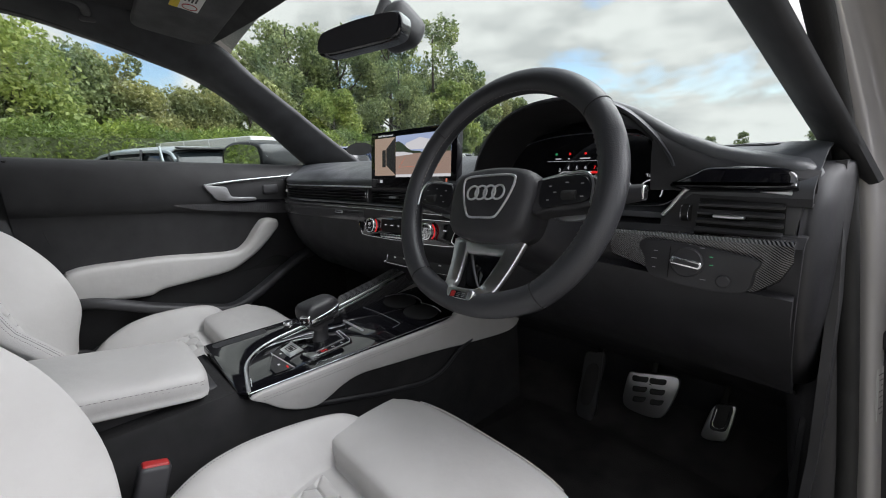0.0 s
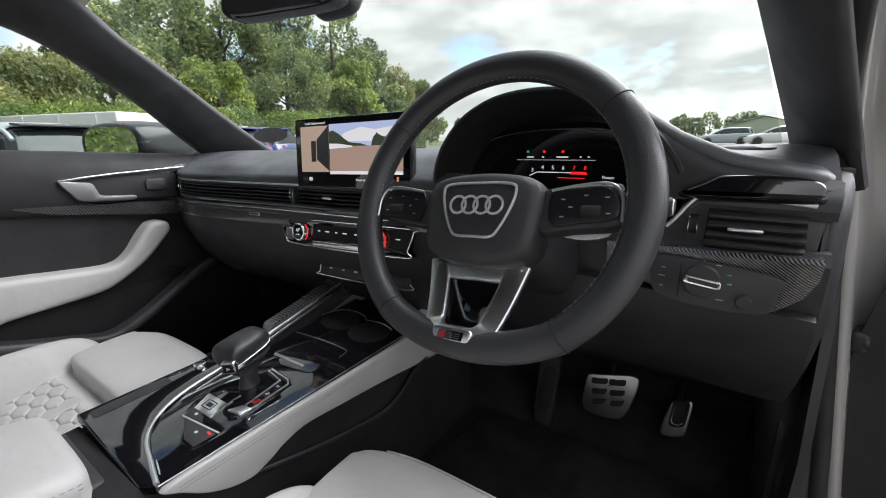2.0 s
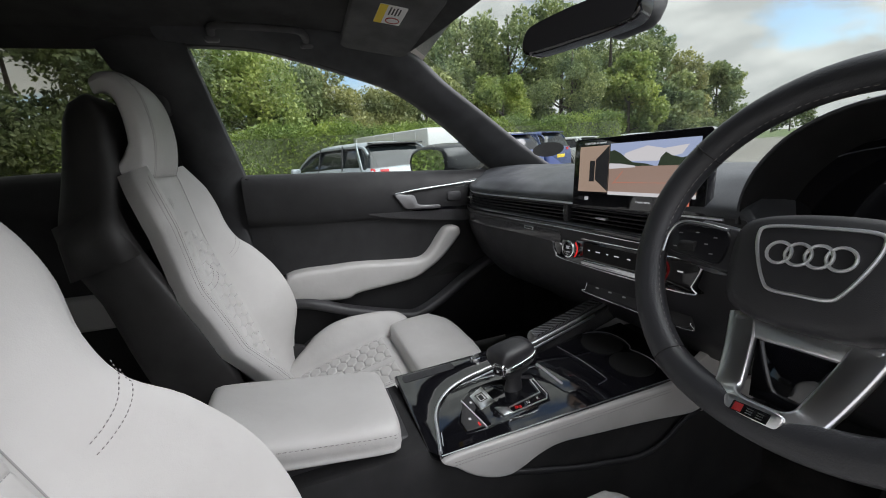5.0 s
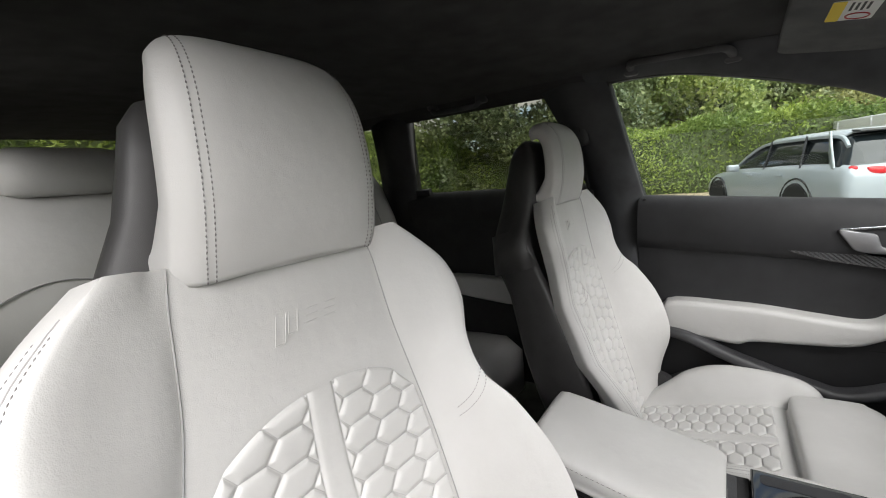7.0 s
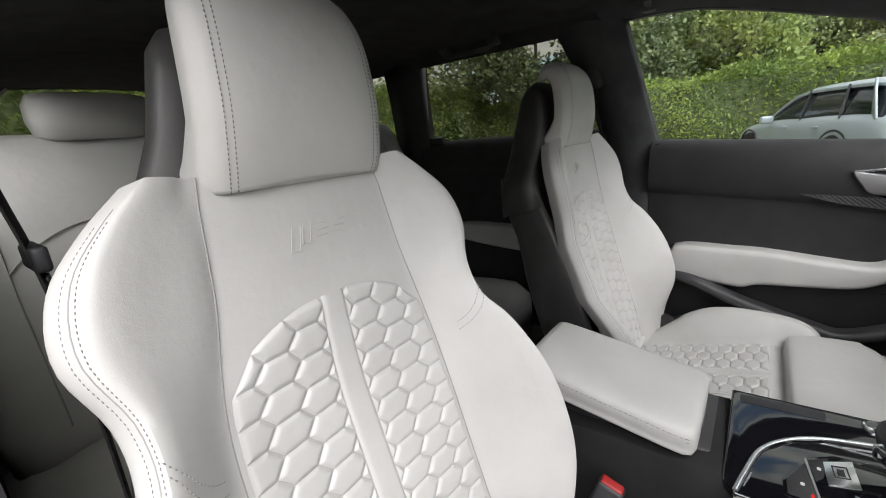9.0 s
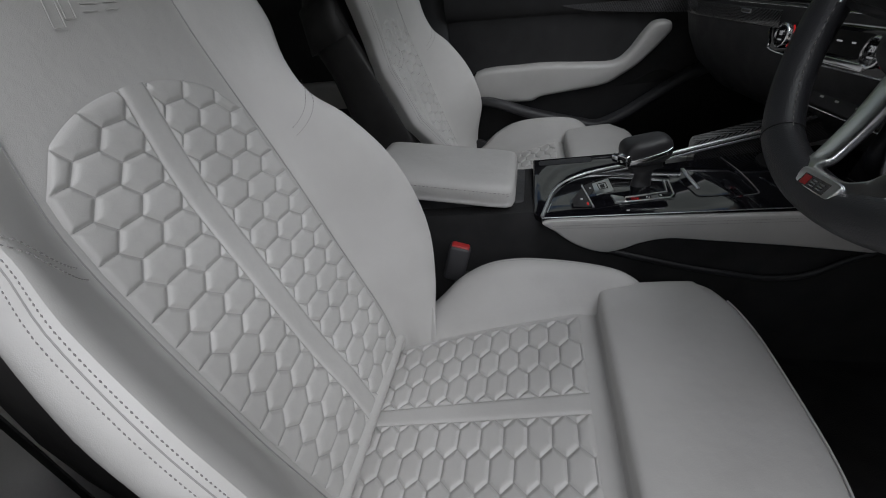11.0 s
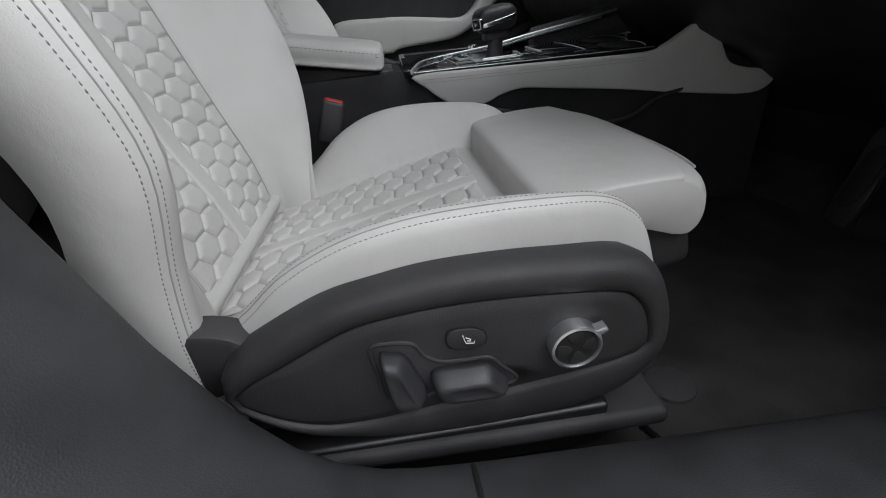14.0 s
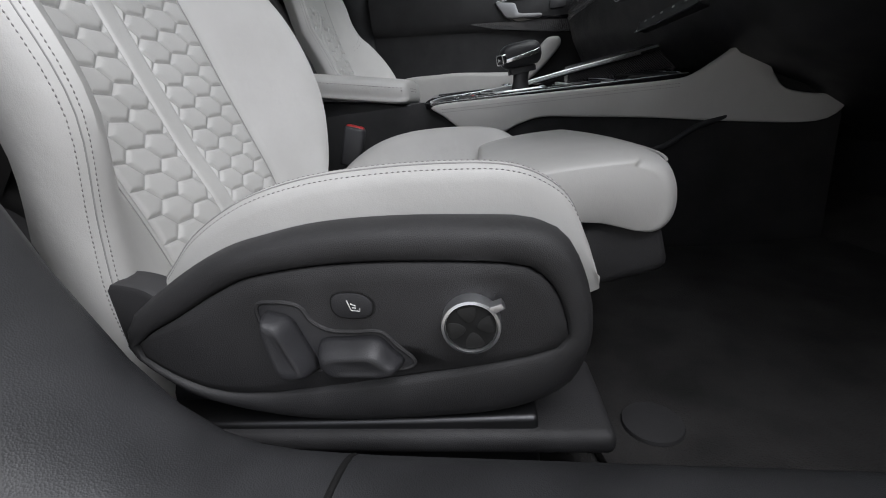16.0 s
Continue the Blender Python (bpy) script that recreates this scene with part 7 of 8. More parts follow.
gl_ = ddin(slab("window_pane", [(-0.12, 0.93), (-1.03, 0.975), (-1.02, 1.28), (-0.70, 1.28), (-0.42, 1.16)], dyz @ Matrix.Translation((0, 0, 0.03)), 0.004, GLASS, dd, "clear window pane"))
gl_.visible_shadow = False
ddin(sweep("window_frame", [dyz @ Vector(q) for q in ((-0.08, 0.93, 0.03), (-0.42, 1.17, 0.015), (-0.70, 1.295, 0.0), (-1.03, 1.295, 0.0), (-1.06, 0.98, 0.03))], rrect(0.03, 0.03, 0.008, 3), HARD_BLACK, dd, "black window frame"))

# ---- pedals ----
def pedal(name, label, y, outline, pads, lean=14):
    """outline and pads in x and z, at the plate's middle y."""
    c = np.mean(outline, 0)
    pd_ = thing(name, label, "pedal", (c[0], y, c[1]))
    pin = lambda ob: din(ob, Matrix.Translation(pd_.location).inverted())
    m = frame_pose((c[0], y, c[1]), (1, 0.05, 0), (0, math.sin(radians(lean)), math.cos(radians(lean))))
    flat = lambda pts: [(px_ - c[0], (pz - c[1]) / math.cos(radians(lean))) for px_, pz in pts]
    pin(slab("plate", crom(flat(outline), 64, True), m, 0.010, HARD_BLACK if name == "foot_rest" else RAIL_BRIGHT, pd_, "dark plate" if name == "foot_rest" else "brushed metal pedal plate", 0.003, 3))
    for p in pads:
        pin(slab("rubber_pad", crom(flat(p), 32, True), m @ Matrix.Translation((0, 0, 0.0022)), 0.003, RUBBER, pd_, "", 0.001))
    pin(sweep("arm", [(c[0], y + 0.012, c[1] + 0.01), (c[0], y + 0.06, c[1] + 0.07), (c[0], y + 0.09, c[1] + 0.19)], rrect(0.012, 0.022, 0.004, 2), VOID, pd_))
    return pd_, pin, m, flat


rows_ = [[(0.424 + 0.036 * k + 0.004 * j, 0.4525 + 0.006 * k - 0.022 * j), (0.440 + 0.036 * k + 0.003 * j, 0.4555 + 0.006 * k - 0.022 * j), (0.455 + 0.036 * k + 0.001 * j, 0.4585 + 0.006 * k - 0.022 * j), (0.4545 + 0.036 * k - 0.001 * j, 0.4475 + 0.006 * k - 0.022 * j), (0.440 + 0.036 * k + 0.001 * j, 0.4435 + 0.006 * k - 0.022 * j), (0.425 + 0.036 * k + 0.003 * j, 0.4415 + 0.006 * k - 0.022 * j)] for k in (0, 1) for j in (0, 1, 2)]
pedal("brake_pedal", "brushed metal brake pedal with black rubber pads", 0.46, [(0.418, 0.459), (0.440, 0.464), (0.470, 0.471), (0.500, 0.477), (0.514, 0.474), (0.517, 0.460), (0.511, 0.430), (0.500, 0.396), (0.488, 0.381), (0.465, 0.375), (0.435, 0.375), (0.415, 0.380), (0.408, 0.395), (0.409, 0.425), (0.412, 0.450)], rows_)
_, pin, m_, flat = pedal("accelerator_pedal", "brushed metal accelerator pedal with a rubber pad", 0.475, [(0.580, 0.436), (0.592, 0.443), (0.608, 0.449), (0.617, 0.446), (0.617, 0.430), (0.613, 0.400), (0.609, 0.379), (0.598, 0.372), (0.580, 0.367), (0.567, 0.369), (0.566, 0.380), (0.572, 0.410)], [[(0.584, 0.440), (0.597, 0.446), (0.611, 0.446), (0.611, 0.425), (0.606, 0.398), (0.592, 0.391), (0.579, 0.393), (0.580, 0.418)]])
pin(sweep("bright_line", [m_ @ Vector((*p, 0.0032)) for p in crom(flat([(0.5865, 0.434), (0.584, 0.415), (0.583, 0.401), (0.592, 0.397), (0.602, 0.402), (0.606, 0.420), (0.6075, 0.438)]), 30)], circle(0.0009, 5), CHROME, bpy.data.objects["accelerator_pedal"], "bright line on the pad", False, (0, -1, 0)))
_, pin, m_, flat = pedal("foot_rest", "dark foot rest beside the tunnel", 0.46, [(0.300, 0.46), (0.325, 0.47), (0.348, 0.468), (0.345, 0.40), (0.338, 0.31), (0.315, 0.305), (0.297, 0.32), (0.298, 0.40)], [[(0.310, 0.430), (0.338, 0.436), (0.332, 0.350), (0.306, 0.345)]])
pin(sweep("bright_edge", [(0.354, 0.462, 0.519), (0.350, 0.461, 0.44), (0.345, 0.46, 0.36), (0.341, 0.46, 0.296)], circle(0.0012, 5), RAIL, bpy.data.objects["foot_rest"], "thin bright edge", False, (0, 1, 0)))

# ---- roof fittings ----
def visor(name, sgn):
    v = thing(name, "black cloth sun visor folded up with a warning label", "sun visor", (sgn * 0.30, -0.17, 1.28), "sun visors")
    vin = lambda ob: din(ob, Matrix.Translation(v.location).inverted())
    m = frame_pose((sgn * 0.292, -0.172, 1.272), (sgn * 1, 0.02, -0.06) if sgn > 0 else (1, -0.02, 0.06), (0, 0.98, -0.16))
    dn = m @ Matrix.Rotation(math.pi, 4, "X")
    vin(slab("visor_panel", rrect(0.335, 0.160, 0.025, 5), dn, 0.016, VISOR, v, "", 0.005, 3))
    lb = vin(slab("warning_label", rrect(0.082, 0.052, 0.003), dn @ Matrix.Translation((0.06 if sgn < 0 else -0.06, 0.004, 0.0008)), 0.001, PAPER, v, "white and yellow warning label"))
    vin(slab("yellow_field", rrect(0.082, 0.015, 0.002), dn @ Matrix.Translation((0.06 if sgn < 0 else -0.06, 0.0225, 0.0013)), 0.0004, YELLOW, lb))
    vin(sweep("warning_ring", [dn @ Vector((-sgn * 0.06 - 0.022 + 0.013 * math.cos(a), -0.004 + 0.013 * math.sin(a), 0.0012)) for a in np.linspace(0, 6.28, 24, endpoint=False)], circle(0.0011, 5), RED, lb, "", True, (0, 0, 1)))
    for k in range(4):
        vin(slab("print_bar", rrect(0.034 - 0.006 * (k % 2), 0.003, 0.0006, 1), dn @ Matrix.Translation((-sgn * 0.06 + 0.018, 0.008 - 0.006 * k, 0.0013)), 0.0003, INK, lb))
    return v


visor("sun_visor", -1)
visor("sun_visor", 1)


def grab(name, pts):
    g = thing(name, "black folding roof grab handle", "grab handle", tuple(np.mean(pts, 0)), "grab handles")
    gi = lambda ob: din(ob, Matrix.Translation(g.location).inverted())
    gi(sweep("bar", crom(pts, 30), rrect(0.018, 0.014, 0.006, 3), VISOR, g, "", False, (0.4, 0, 1)))
    for p in (pts[0], pts[-1]):
        gi(rbox("mount", (0.03, 0.035, 0.03), Matrix.Translation(p), SOFT_BLACK, g, "", 0.008))


grab("grab_handle", [(-0.545, -0.522, 1.318), (-0.490, -0.516, 1.318), (-0.455, -0.495, 1.314), (-0.448, -0.42, 1.310), (-0.455, -0.345, 1.308), (-0.490, -0.322, 1.308), (-0.545, -0.314, 1.305)])
grab("grab_handle", [(-0.53, -1.12, 1.325), (-0.515, -1.11, 1.302), (-0.505, -1.07, 1.295), (-0.505, -0.98, 1.295), (-0.515, -0.95, 1.300), (-0.53, -0.94, 1.32)])
# interior mirror
mr = thing("interior_mirror", "black interior mirror on the windscreen", "mirror", (0.03, 0.06, 1.25))
mi = lambda ob: din(ob, Matrix.Translation(mr.location).inverted())
mm = frame_pose((0.022, 0.047, 1.192), (0.96, 0.28, 0.012), (-0.02, 0.12, 0.99)) @ Matrix.Diagonal((0.88, 0.78, 1, 1))
mi(slab("housing", crom([(-0.125, -0.012), (-0.118, 0.022), (-0.09, 0.034), (0.0, 0.040), (0.10, 0.036), (0.124, 0.020), (0.120, -0.018), (0.09, -0.030), (0.0, -0.032), (-0.10, -0.030)], 60, True), mm, 0.03, GLOSS, mr, "black mirror housing", 0.008, 4))
mi(slab("mirror_glass", crom([(-0.118, -0.010), (-0.110, 0.020), (-0.085, 0.030), (0.0, 0.036), (0.095, 0.032), (0.117, 0.018), (0.112, -0.016), (0.085, -0.026), (0.0, -0.028), (-0.095, -0.026)], 60, True), mm @ Matrix.Translation((0, 0, 0.0006)), 0.001, MIRROR_DARK, mr, "dimmed mirror glass"))
mi(sweep("stem", [mm @ Vector((0.01, 0.01, -0.03)), (0.03, 0.10, 1.225), (0.03, 0.12, 1.262)], circle(0.014, 10), HARD_BLACK, mr))
mi(rbox("sensor_cover", (0.095, 0.085, 0.066), pose(0.04, 0.138, 1.216, -32), HARD_BLACK, mr, "black sensor cover", 0.022))
# exterior mirror, passenger side
em = thing("door_mirror", "dark grey door mirror outside the passenger window", "door mirror", (-0.85, 0.22, 0.95))
ei = lambda ob: din(ob, Matrix.Translation(em.location).inverted())
TURN = Matrix.Translation((-0.905, 0.16, 0)) @ Matrix.Rotation(radians(27), 4, "Z") @ Matrix.Translation((0.905, -0.16, 0))
rings = []
for y, k in ((0.075, 0.78), (0.085, 0.86), (0.12, 0.96), (0.17, 1.0), (0.23, 0.98), (0.28, 0.86), (0.325, 0.60), (0.348, 0.3)):
    rings.append([tuple(TURN @ Vector((-0.905 + x * (0.6 + 0.4 * k), y, 0.985 + z * k))) for x, z in crom([(-0.105, -0.03), (-0.10, 0.03), (-0.06, 0.062), (0.02, 0.066), (0.085, 0.050), (0.10, 0.0), (0.09, -0.045), (0.0, -0.062), (-0.08, -0.058)], 40, True)])
ei(loft("housing", rings, BODY_DARK, em, "dark grey mirror housing"))
ei(link_mesh("mirror_glass", [tuple(TURN @ Vector((-0.905 + x * 0.82, 0.0735, 0.985 + z * 0.70))) for x, z in crom([(-0.105, -0.03), (-0.10, 0.03), (-0.06, 0.062), (0.02, 0.066), (0.085, 0.050), (0.10, 0.0), (0.09, -0.045), (0.0, -0.062), (-0.08, -0.058)], 40, True)], [tuple(range(40))], MIRROR, em, "mirror glass"))
ei(sweep("arm", [(-0.83, 0.20, 0.94), (-0.75, 0.20, 0.93)], circle(0.02, 10), GLOSS, em))

# ---- rear bench ----
rb = thing("rear_bench", "pale leather rear bench with fixed headrests", "car seat", (0, -1.3, 0.32))
ri = lambda ob: din(ob, Matrix.Translation(rb.location).inverted())
for x0, x1 in ((-0.665, -0.13), (-0.125, 0.125), (0.13, 0.665)):
    rings = []
    for h, d, k in ((0.0, 0.0, 0.96), (0.1, 0.03, 1), (0.3, 0.03, 1), (0.5, 0.02, 1), (0.62, 0.0, 0.99), (0.665, -0.02, 0.97), (0.68, -0.05, 0.93)):
        y = -1.36 - 0.26 * h + d
        hw = (x1 - x0) / 2 * k
        c_ = (x0 + x1) / 2
        rings.append([(c_ + x * hw, y + q, 0.48 + 0.96 * h) for x, q in crom([(-1, -0.05), (-0.97, 0.02), (-0.80, 0.045), (-0.5, 0.022), (0, 0.015), (0.5, 0.022), (0.80, 0.045), (0.97, 0.02), (1, -0.05), (0.9, -0.14), (-0.9, -0.14)], 44, True)])
    ri(loft("backrest", rings, LEATHER, rb, "pale leather backrest"))
for x in (-0.32, 0.32):
    rings = []
    for z, hw, dpt in ((1.115, 0.09, 0.03), (1.125, 0.115, 0.05), (1.16, 0.122, 0.058), (1.195, 0.120, 0.055), (1.215, 0.11, 0.04), (1.222, 0.08, 0.02)):
        rings.append([(x + a * hw, -1.545 - (z - 1.1) * 0.2 + b * dpt, z) for a, b in rrect(2, 2, 0.6, 5)])
    ri(loft("headrest", rings, LEATHER, rb, "pale leather headrest"))
rings = []
for y, z, k in ((-1.42, 0.50, 1), (-1.25, 0.505, 1), (-1.05, 0.52, 1), (-0.95, 0.525, 0.99), (-0.90, 0.50, 0.97), (-0.895, 0.45, 0.96)):
    rings.append([(x * 0.67 * k, y, z - 0.02 * q) for x, q in ((-1, 6), (-1, 1.5), (-0.95, 0.2), (-0.5, 0.5), (0, 0), (0.5, 0.5), (0.95, 0.2), (1, 1.5), (1, 6))])
ri(loft("cushion", rings, LEATHER, rb, "pale leather cushion"))
for c_, hw in ((-0.3975, 0.2675), (0.3975, 0.2675)):
    dep = lambda h: np.interp(h, [0.0, 0.1, 0.3, 0.5, 0.62], [0.0, 0.03, 0.03, 0.02, 0.0])
    bul = lambda k: np.interp(abs(k), [0, 0.5, 0.8, 0.97], [0.015, 0.022, 0.045, 0.02])
    spot = lambda k, h: (c_ + k * hw, -1.36 - 0.26 * h + dep(h) + bul(k) + 0.0012, 0.48 + 0.96 * h)
    for k in (-0.62, 0.62):
        ri(sweep("seam", [spot(k * (1 - 0.1 * abs(h - 0.35)), h) for h in np.linspace(0.08, 0.60, 24)], circle(0.0016, 5), PALE_THREAD, rb, "", False, (0, 1, 0.2)))
    ri(sweep("seam", [spot(k, 0.40 + 0.08 * (1 - (k / 0.62) ** 2)) for k in np.linspace(-0.62, 0.62, 20)], circle(0.0016, 5), PALE_THREAD, rb, "", False, (0, 1, 0.2)))
    ri(rbox("belt_guide", (0.10, 0.04, 0.014), pose(c_ + 0.16 * (1 if c_ > 0 else -1), -1.545, 1.128), LEATHER, rb, "pale belt guide", 0.006))
for x in (-0.3, 0.3):
    ri(stitches("stitching", [(x - 0.16, -1.333 - 0.26 * h + 0.02, 0.48 + 0.96 * h) for h in np.linspace(0.1, 0.6, 30)], THREAD, rb))
# driver's belt hanging by the pillar
sb = thing("seat_belt", "black seat belt hanging at the pillar with a chrome tongue", "seat belt", (0.62, -0.74, 1.12))
si = lambda ob: din(ob, Matrix.Translation(sb.location).inverted())
si(sweep("webbing", crom([(0.625, -0.745, 1.17), (0.615, -0.75, 1.10), (0.605, -0.75, 1.03), (0.596, -0.75, 0.95), (0.592, -0.745, 0.80), (0.60, -0.72, 0.45)], 30), rrect(0.0022, 0.046, 0.0008, 2), RUBBER, sb, "black belt webbing", False, (0.2, 1, 0)))
si(rbox("anchor", (0.03, 0.06, 0.09), pose(0.635, -0.745, 1.15), HARD_BLACK, sb, "", 0.012))
si(rbox("tongue_cover", (0.012, 0.05, 0.022), pose(0.598, -0.745, 0.985, 0, 0, 0), HARD_BLACK, sb, "", 0.004))
si(sweep("tongue", [(0.596, -0.745 + a, 0.958 + b) for a, b in rrect(0.022, 0.024, 0.004, 3)], circle(0.002, 6), CHROME, sb, "chrome belt tongue", True, (1, 0, 0)))
sp2 = thing("seat_belt", "black seat belt at the passenger's pillar", "seat belt", (-0.62, -0.66, 1.2))
s2 = lambda ob: din(ob, Matrix.Translation(sp2.location).inverted())
s2(sweep("webbing", crom([(-0.615, -0.675, 1.20), (-0.64, -0.665, 1.08), (-0.67, -0.64, 0.9), (-0.69, -0.60, 0.6), (-0.69, -0.58, 0.4)], 30), rrect(0.0022, 0.046, 0.0008, 2), RUBBER, sp2, "black belt webbing", False, (1, 0.3, 0)))
s2(rbox("anchor", (0.03, 0.05, 0.08), pose(-0.610, -0.67, 1.19), HARD_BLACK, sp2, "", 0.012))

# oval sticker low on the windscreen
ov_ = frame_pose((-0.575, 0.405, 1.001), (0.80, 0.60, 0.0), (-0.28, 0.40, 0.87))
tagged(slab("windscreen_sticker", [(0.052 * math.cos(a), 0.026 * math.sin(a)) for a in np.linspace(0, 6.2832, 40, endpoint=False)], ov_, 0.001, RUBBER), "black oval sticker low on the windscreen", "sticker")

# ---- outside: ground, hedge, trees, parked vehicles ----
gm = material("pale_tarmac", (0.18, 0.165, 0.15), 0.9)
vary(gm, (0.15, 0.14, 0.125), (0.25, 0.23, 0.20), 3.0, 8.0)
grain(gm, 60, 0.6, "noise", 0.01)
TARMAC = gm[0]
sm2 = material("dusty_verge", (0.35, 0.28, 0.18), 0.95)
vary(sm2, (0.24, 0.19, 0.12), (0.42, 0.34, 0.23), 4.0, 8.0)
VERGE = sm2[0]
gr = material("field_grass", (0.09, 0.13, 0.04), 0.95)
vary(gr, (0.06, 0.10, 0.03), (0.14, 0.17, 0.06), 0.2, 8.0)
FIELD = gr[0]
ground = link_mesh("ground", [(-900, -900, 0), (900, -900, 0), (900, 900, 0), (-900, 900, 0)], [(0, 1, 2, 3)], TARMAC, None, "", False)
tagged(ground, "pale worn tarmac car park ground", "ground", kind="structure")
verge = link_mesh("verge", [(-16.6, -14, 0.004), (-13.2, -14, 0.004), (-13.6, 18, 0.004), (-17.2, 18, 0.004)], [(0, 1, 2, 3)], VERGE, None, "", False)
tagged(verge, "dusty verge below the hedge", "ground", kind="structure")
field = link_mesh("field", [(-400, 60, 0.01), (400, 60, 0.01), (400, 420, 0.3), (-400, 420, 0.3)], [(0, 1, 2, 3)], FIELD, None, "", False)
tagged(field, "green field beyond the car park", "ground", kind="structure")


def leaf_mat(name, dark, light, rough=0.55):
    m, n, l, b = material(name, dark, rough)
    gi = n.new("ShaderNodeNewGeometry")
    rp = n.new("ShaderNodeValToRGB")
    rp.color_ramp.elements[0].color, rp.color_ramp.elements[1].color = (*dark, 1), (*light, 1)
    l.new(gi.outputs["Random Per Island"], rp.inputs[0])
    # slow change of tone through the crown
    ge = n.new("ShaderNodeNewGeometry")
    no = n.new("ShaderNodeTexNoise")
    no.inputs["Scale"].default_value = 0.55
    no.inputs["Detail"].default_value = 4.0
    l.new(ge.outputs["Position"], no.inputs["Vector"])
    tone = n.new("ShaderNodeValToRGB")
    tone.color_ramp.elements[0].position, tone.color_ramp.elements[1].position = 0.34, 0.66
    tone.color_ramp.elements[0].color, tone.color_ramp.elements[1].color = (0.52, 0.60, 0.62, 1), (1.25, 1.18, 1.0, 1)
    l.new(no.outputs[0], tone.inputs[0])
    mul = n.new("ShaderNodeMixRGB")
    mul.blend_type = "MULTIPLY"
    mul.inputs[0].default_value = 1.0
    l.new(rp.outputs[0], mul.inputs[1])
    l.new(tone.outputs[0], mul.inputs[2])
    rp = mul
    l.new(rp.outputs[0], b.inputs["Base Color"])
    tr = n.new("ShaderNodeBsdfTranslucent")
    mx = n.new("ShaderNodeMixShader")
    mx.inputs[0].default_value = 0.4
    l.new(rp.outputs[0], tr.inputs[0])
    l.new(b.outputs[0], mx.inputs[1])
    l.new(tr.outputs[0], mx.inputs[2])
    l.new(mx.outputs[0], n["Material Output"].inputs[0])
    return m


LEAF_MID = leaf_mat("leaf_mid", (0.15, 0.195, 0.085), (0.42, 0.48, 0.25))
LEAF_DARK = leaf_mat("leaf_dark", (0.11, 0.145, 0.07), (0.31, 0.36, 0.19))
LEAF_BRIGHT = leaf_mat("leaf_bright", (0.18, 0.25, 0.065), (0.46, 0.53, 0.2))
LEAF_OLIVE = leaf_mat("leaf_olive", (0.19, 0.205, 0.09), (0.45, 0.46, 0.23))
LEAF_HEDGE = leaf_mat("leaf_hedge", (0.105, 0.165, 0.036), (0.36, 0.46, 0.13), 0.4)
BARK = plastic_mat("bark", (0.10, 0.085, 0.07), 0.9, 30, 0.8, 0.4)
# dark green that stands for the shade deep inside the hedges
HEDGE_SHADE = plastic_mat("hedge_inner_shade", (0.07, 0.09, 0.035), 0.95, 10, 0.5, 0.5)


def leaf_mesh(centres, size, rng, flat=0.6):
    """Small bent leaf clumps, two triangles each, at the centres given."""
    n = len(centres)
    a = rng.normal(size=(n, 3))
    a /= np.linalg.norm(a, axis=1, keepdims=True)
    b = np.cross(a, rng.normal(size=(n, 3)))
    b /= np.linalg.norm(b, axis=1, keepdims=True) + 1e-9
    c = np.cross(a, b)
    s = size * rng.uniform(0.6, 1.4, (n, 1))
    V = np.stack([centres - a * s, centres + b * s * flat + c * s * 0.15, centres + a * s, centres - b * s * flat + c * s * 0.15], 1).reshape(-1, 3)
    F = [(4 * i, 4 * i + 1, 4 * i + 2, 4 * i + 3) for i in range(n)]
    return V, F


def build_tree(name, label, x, y, tall, wide, mat, seed, leaf=0.16, count=5200, base=0.12, pointed=0.0):
    rng = np.random.default_rng(seed)
    t = thing(name, label, "tree", (x, y, 0), "trees round the car park")
    # trunk and limbs
    lean = rng.normal(size=2) * 0.02 * tall
    trunk = crom([(0, 0, 0), (lean[0] * 0.3, lean[1] * 0.3, tall * 0.3), (lean[0], lean[1], tall * 0.62), (lean[0] * 1.3, lean[1], tall * 0.9)], 12)
    sweep("trunk", trunk, circle(0.022 * tall, 8), BARK, t, "grey-brown trunk", False, (0.3, 1, 0.1), list(np.linspace(1, 0.15, 12)))
    blobs = []
    for k in range(26):
        h = base + (0.97 - base) * rng.beta(1.3, 1.25)
        rad = wide * math.sqrt(max(0.05, 1 - ((h - 0.45) / 0.60) ** 2)) * (1 - pointed * h)
        ang, r = rng.uniform(0, 6.28), rad * math.sqrt(rng.uniform(0.1, 1.0)) * 0.8
        c = np.array((r * math.cos(ang), r * math.sin(ang), h * tall))
        blobs.append((c, wide * rng.uniform(0.20, 0.40) * (1 - 0.5 * pointed * h)))
    for c, rad in blobs[:7]:
        p0 = trunk[int(min(10, max(3, c[2] / tall * 10)))]
        sweep("limb", crom([p0, (p0 + c) / 2 + (0, 0, -0.03 * tall), c], 6), circle(0.008 * tall, 6), BARK, t, "", False, (0.3, 1, 0.2), list(np.linspace(1, 0.3, 6)))
    pts = []
    for c, rad in blobs:
        m = int(count * rad ** 2 / sum(q[1] ** 2 for q in blobs))
        d = rng.normal(size=(m, 3))
        d /= np.linalg.norm(d, axis=1, keepdims=True)
        rr = rad * (0.55 + 0.5 * rng.beta(2, 1.2, (m, 1)))
        rr *= 1 + 0.25 * np.sin(d[:, :1] * 7 + c[0] * 3) * np.cos(d[:, 1:2] * 6 + c[1] * 5)
        pts.append(c + d * rr * (1, 1, 0.85))
    V, F = leaf_mesh(np.vstack(pts), leaf, rng)
    me = bpy.data.meshes.new("crown")
    me.from_pydata(V.tolist(), [], F)
    me.materials.append(mat)
    ob = new("crown", me)
    ob.parent = t
    ob["label"] = "leafy crown"
    return t


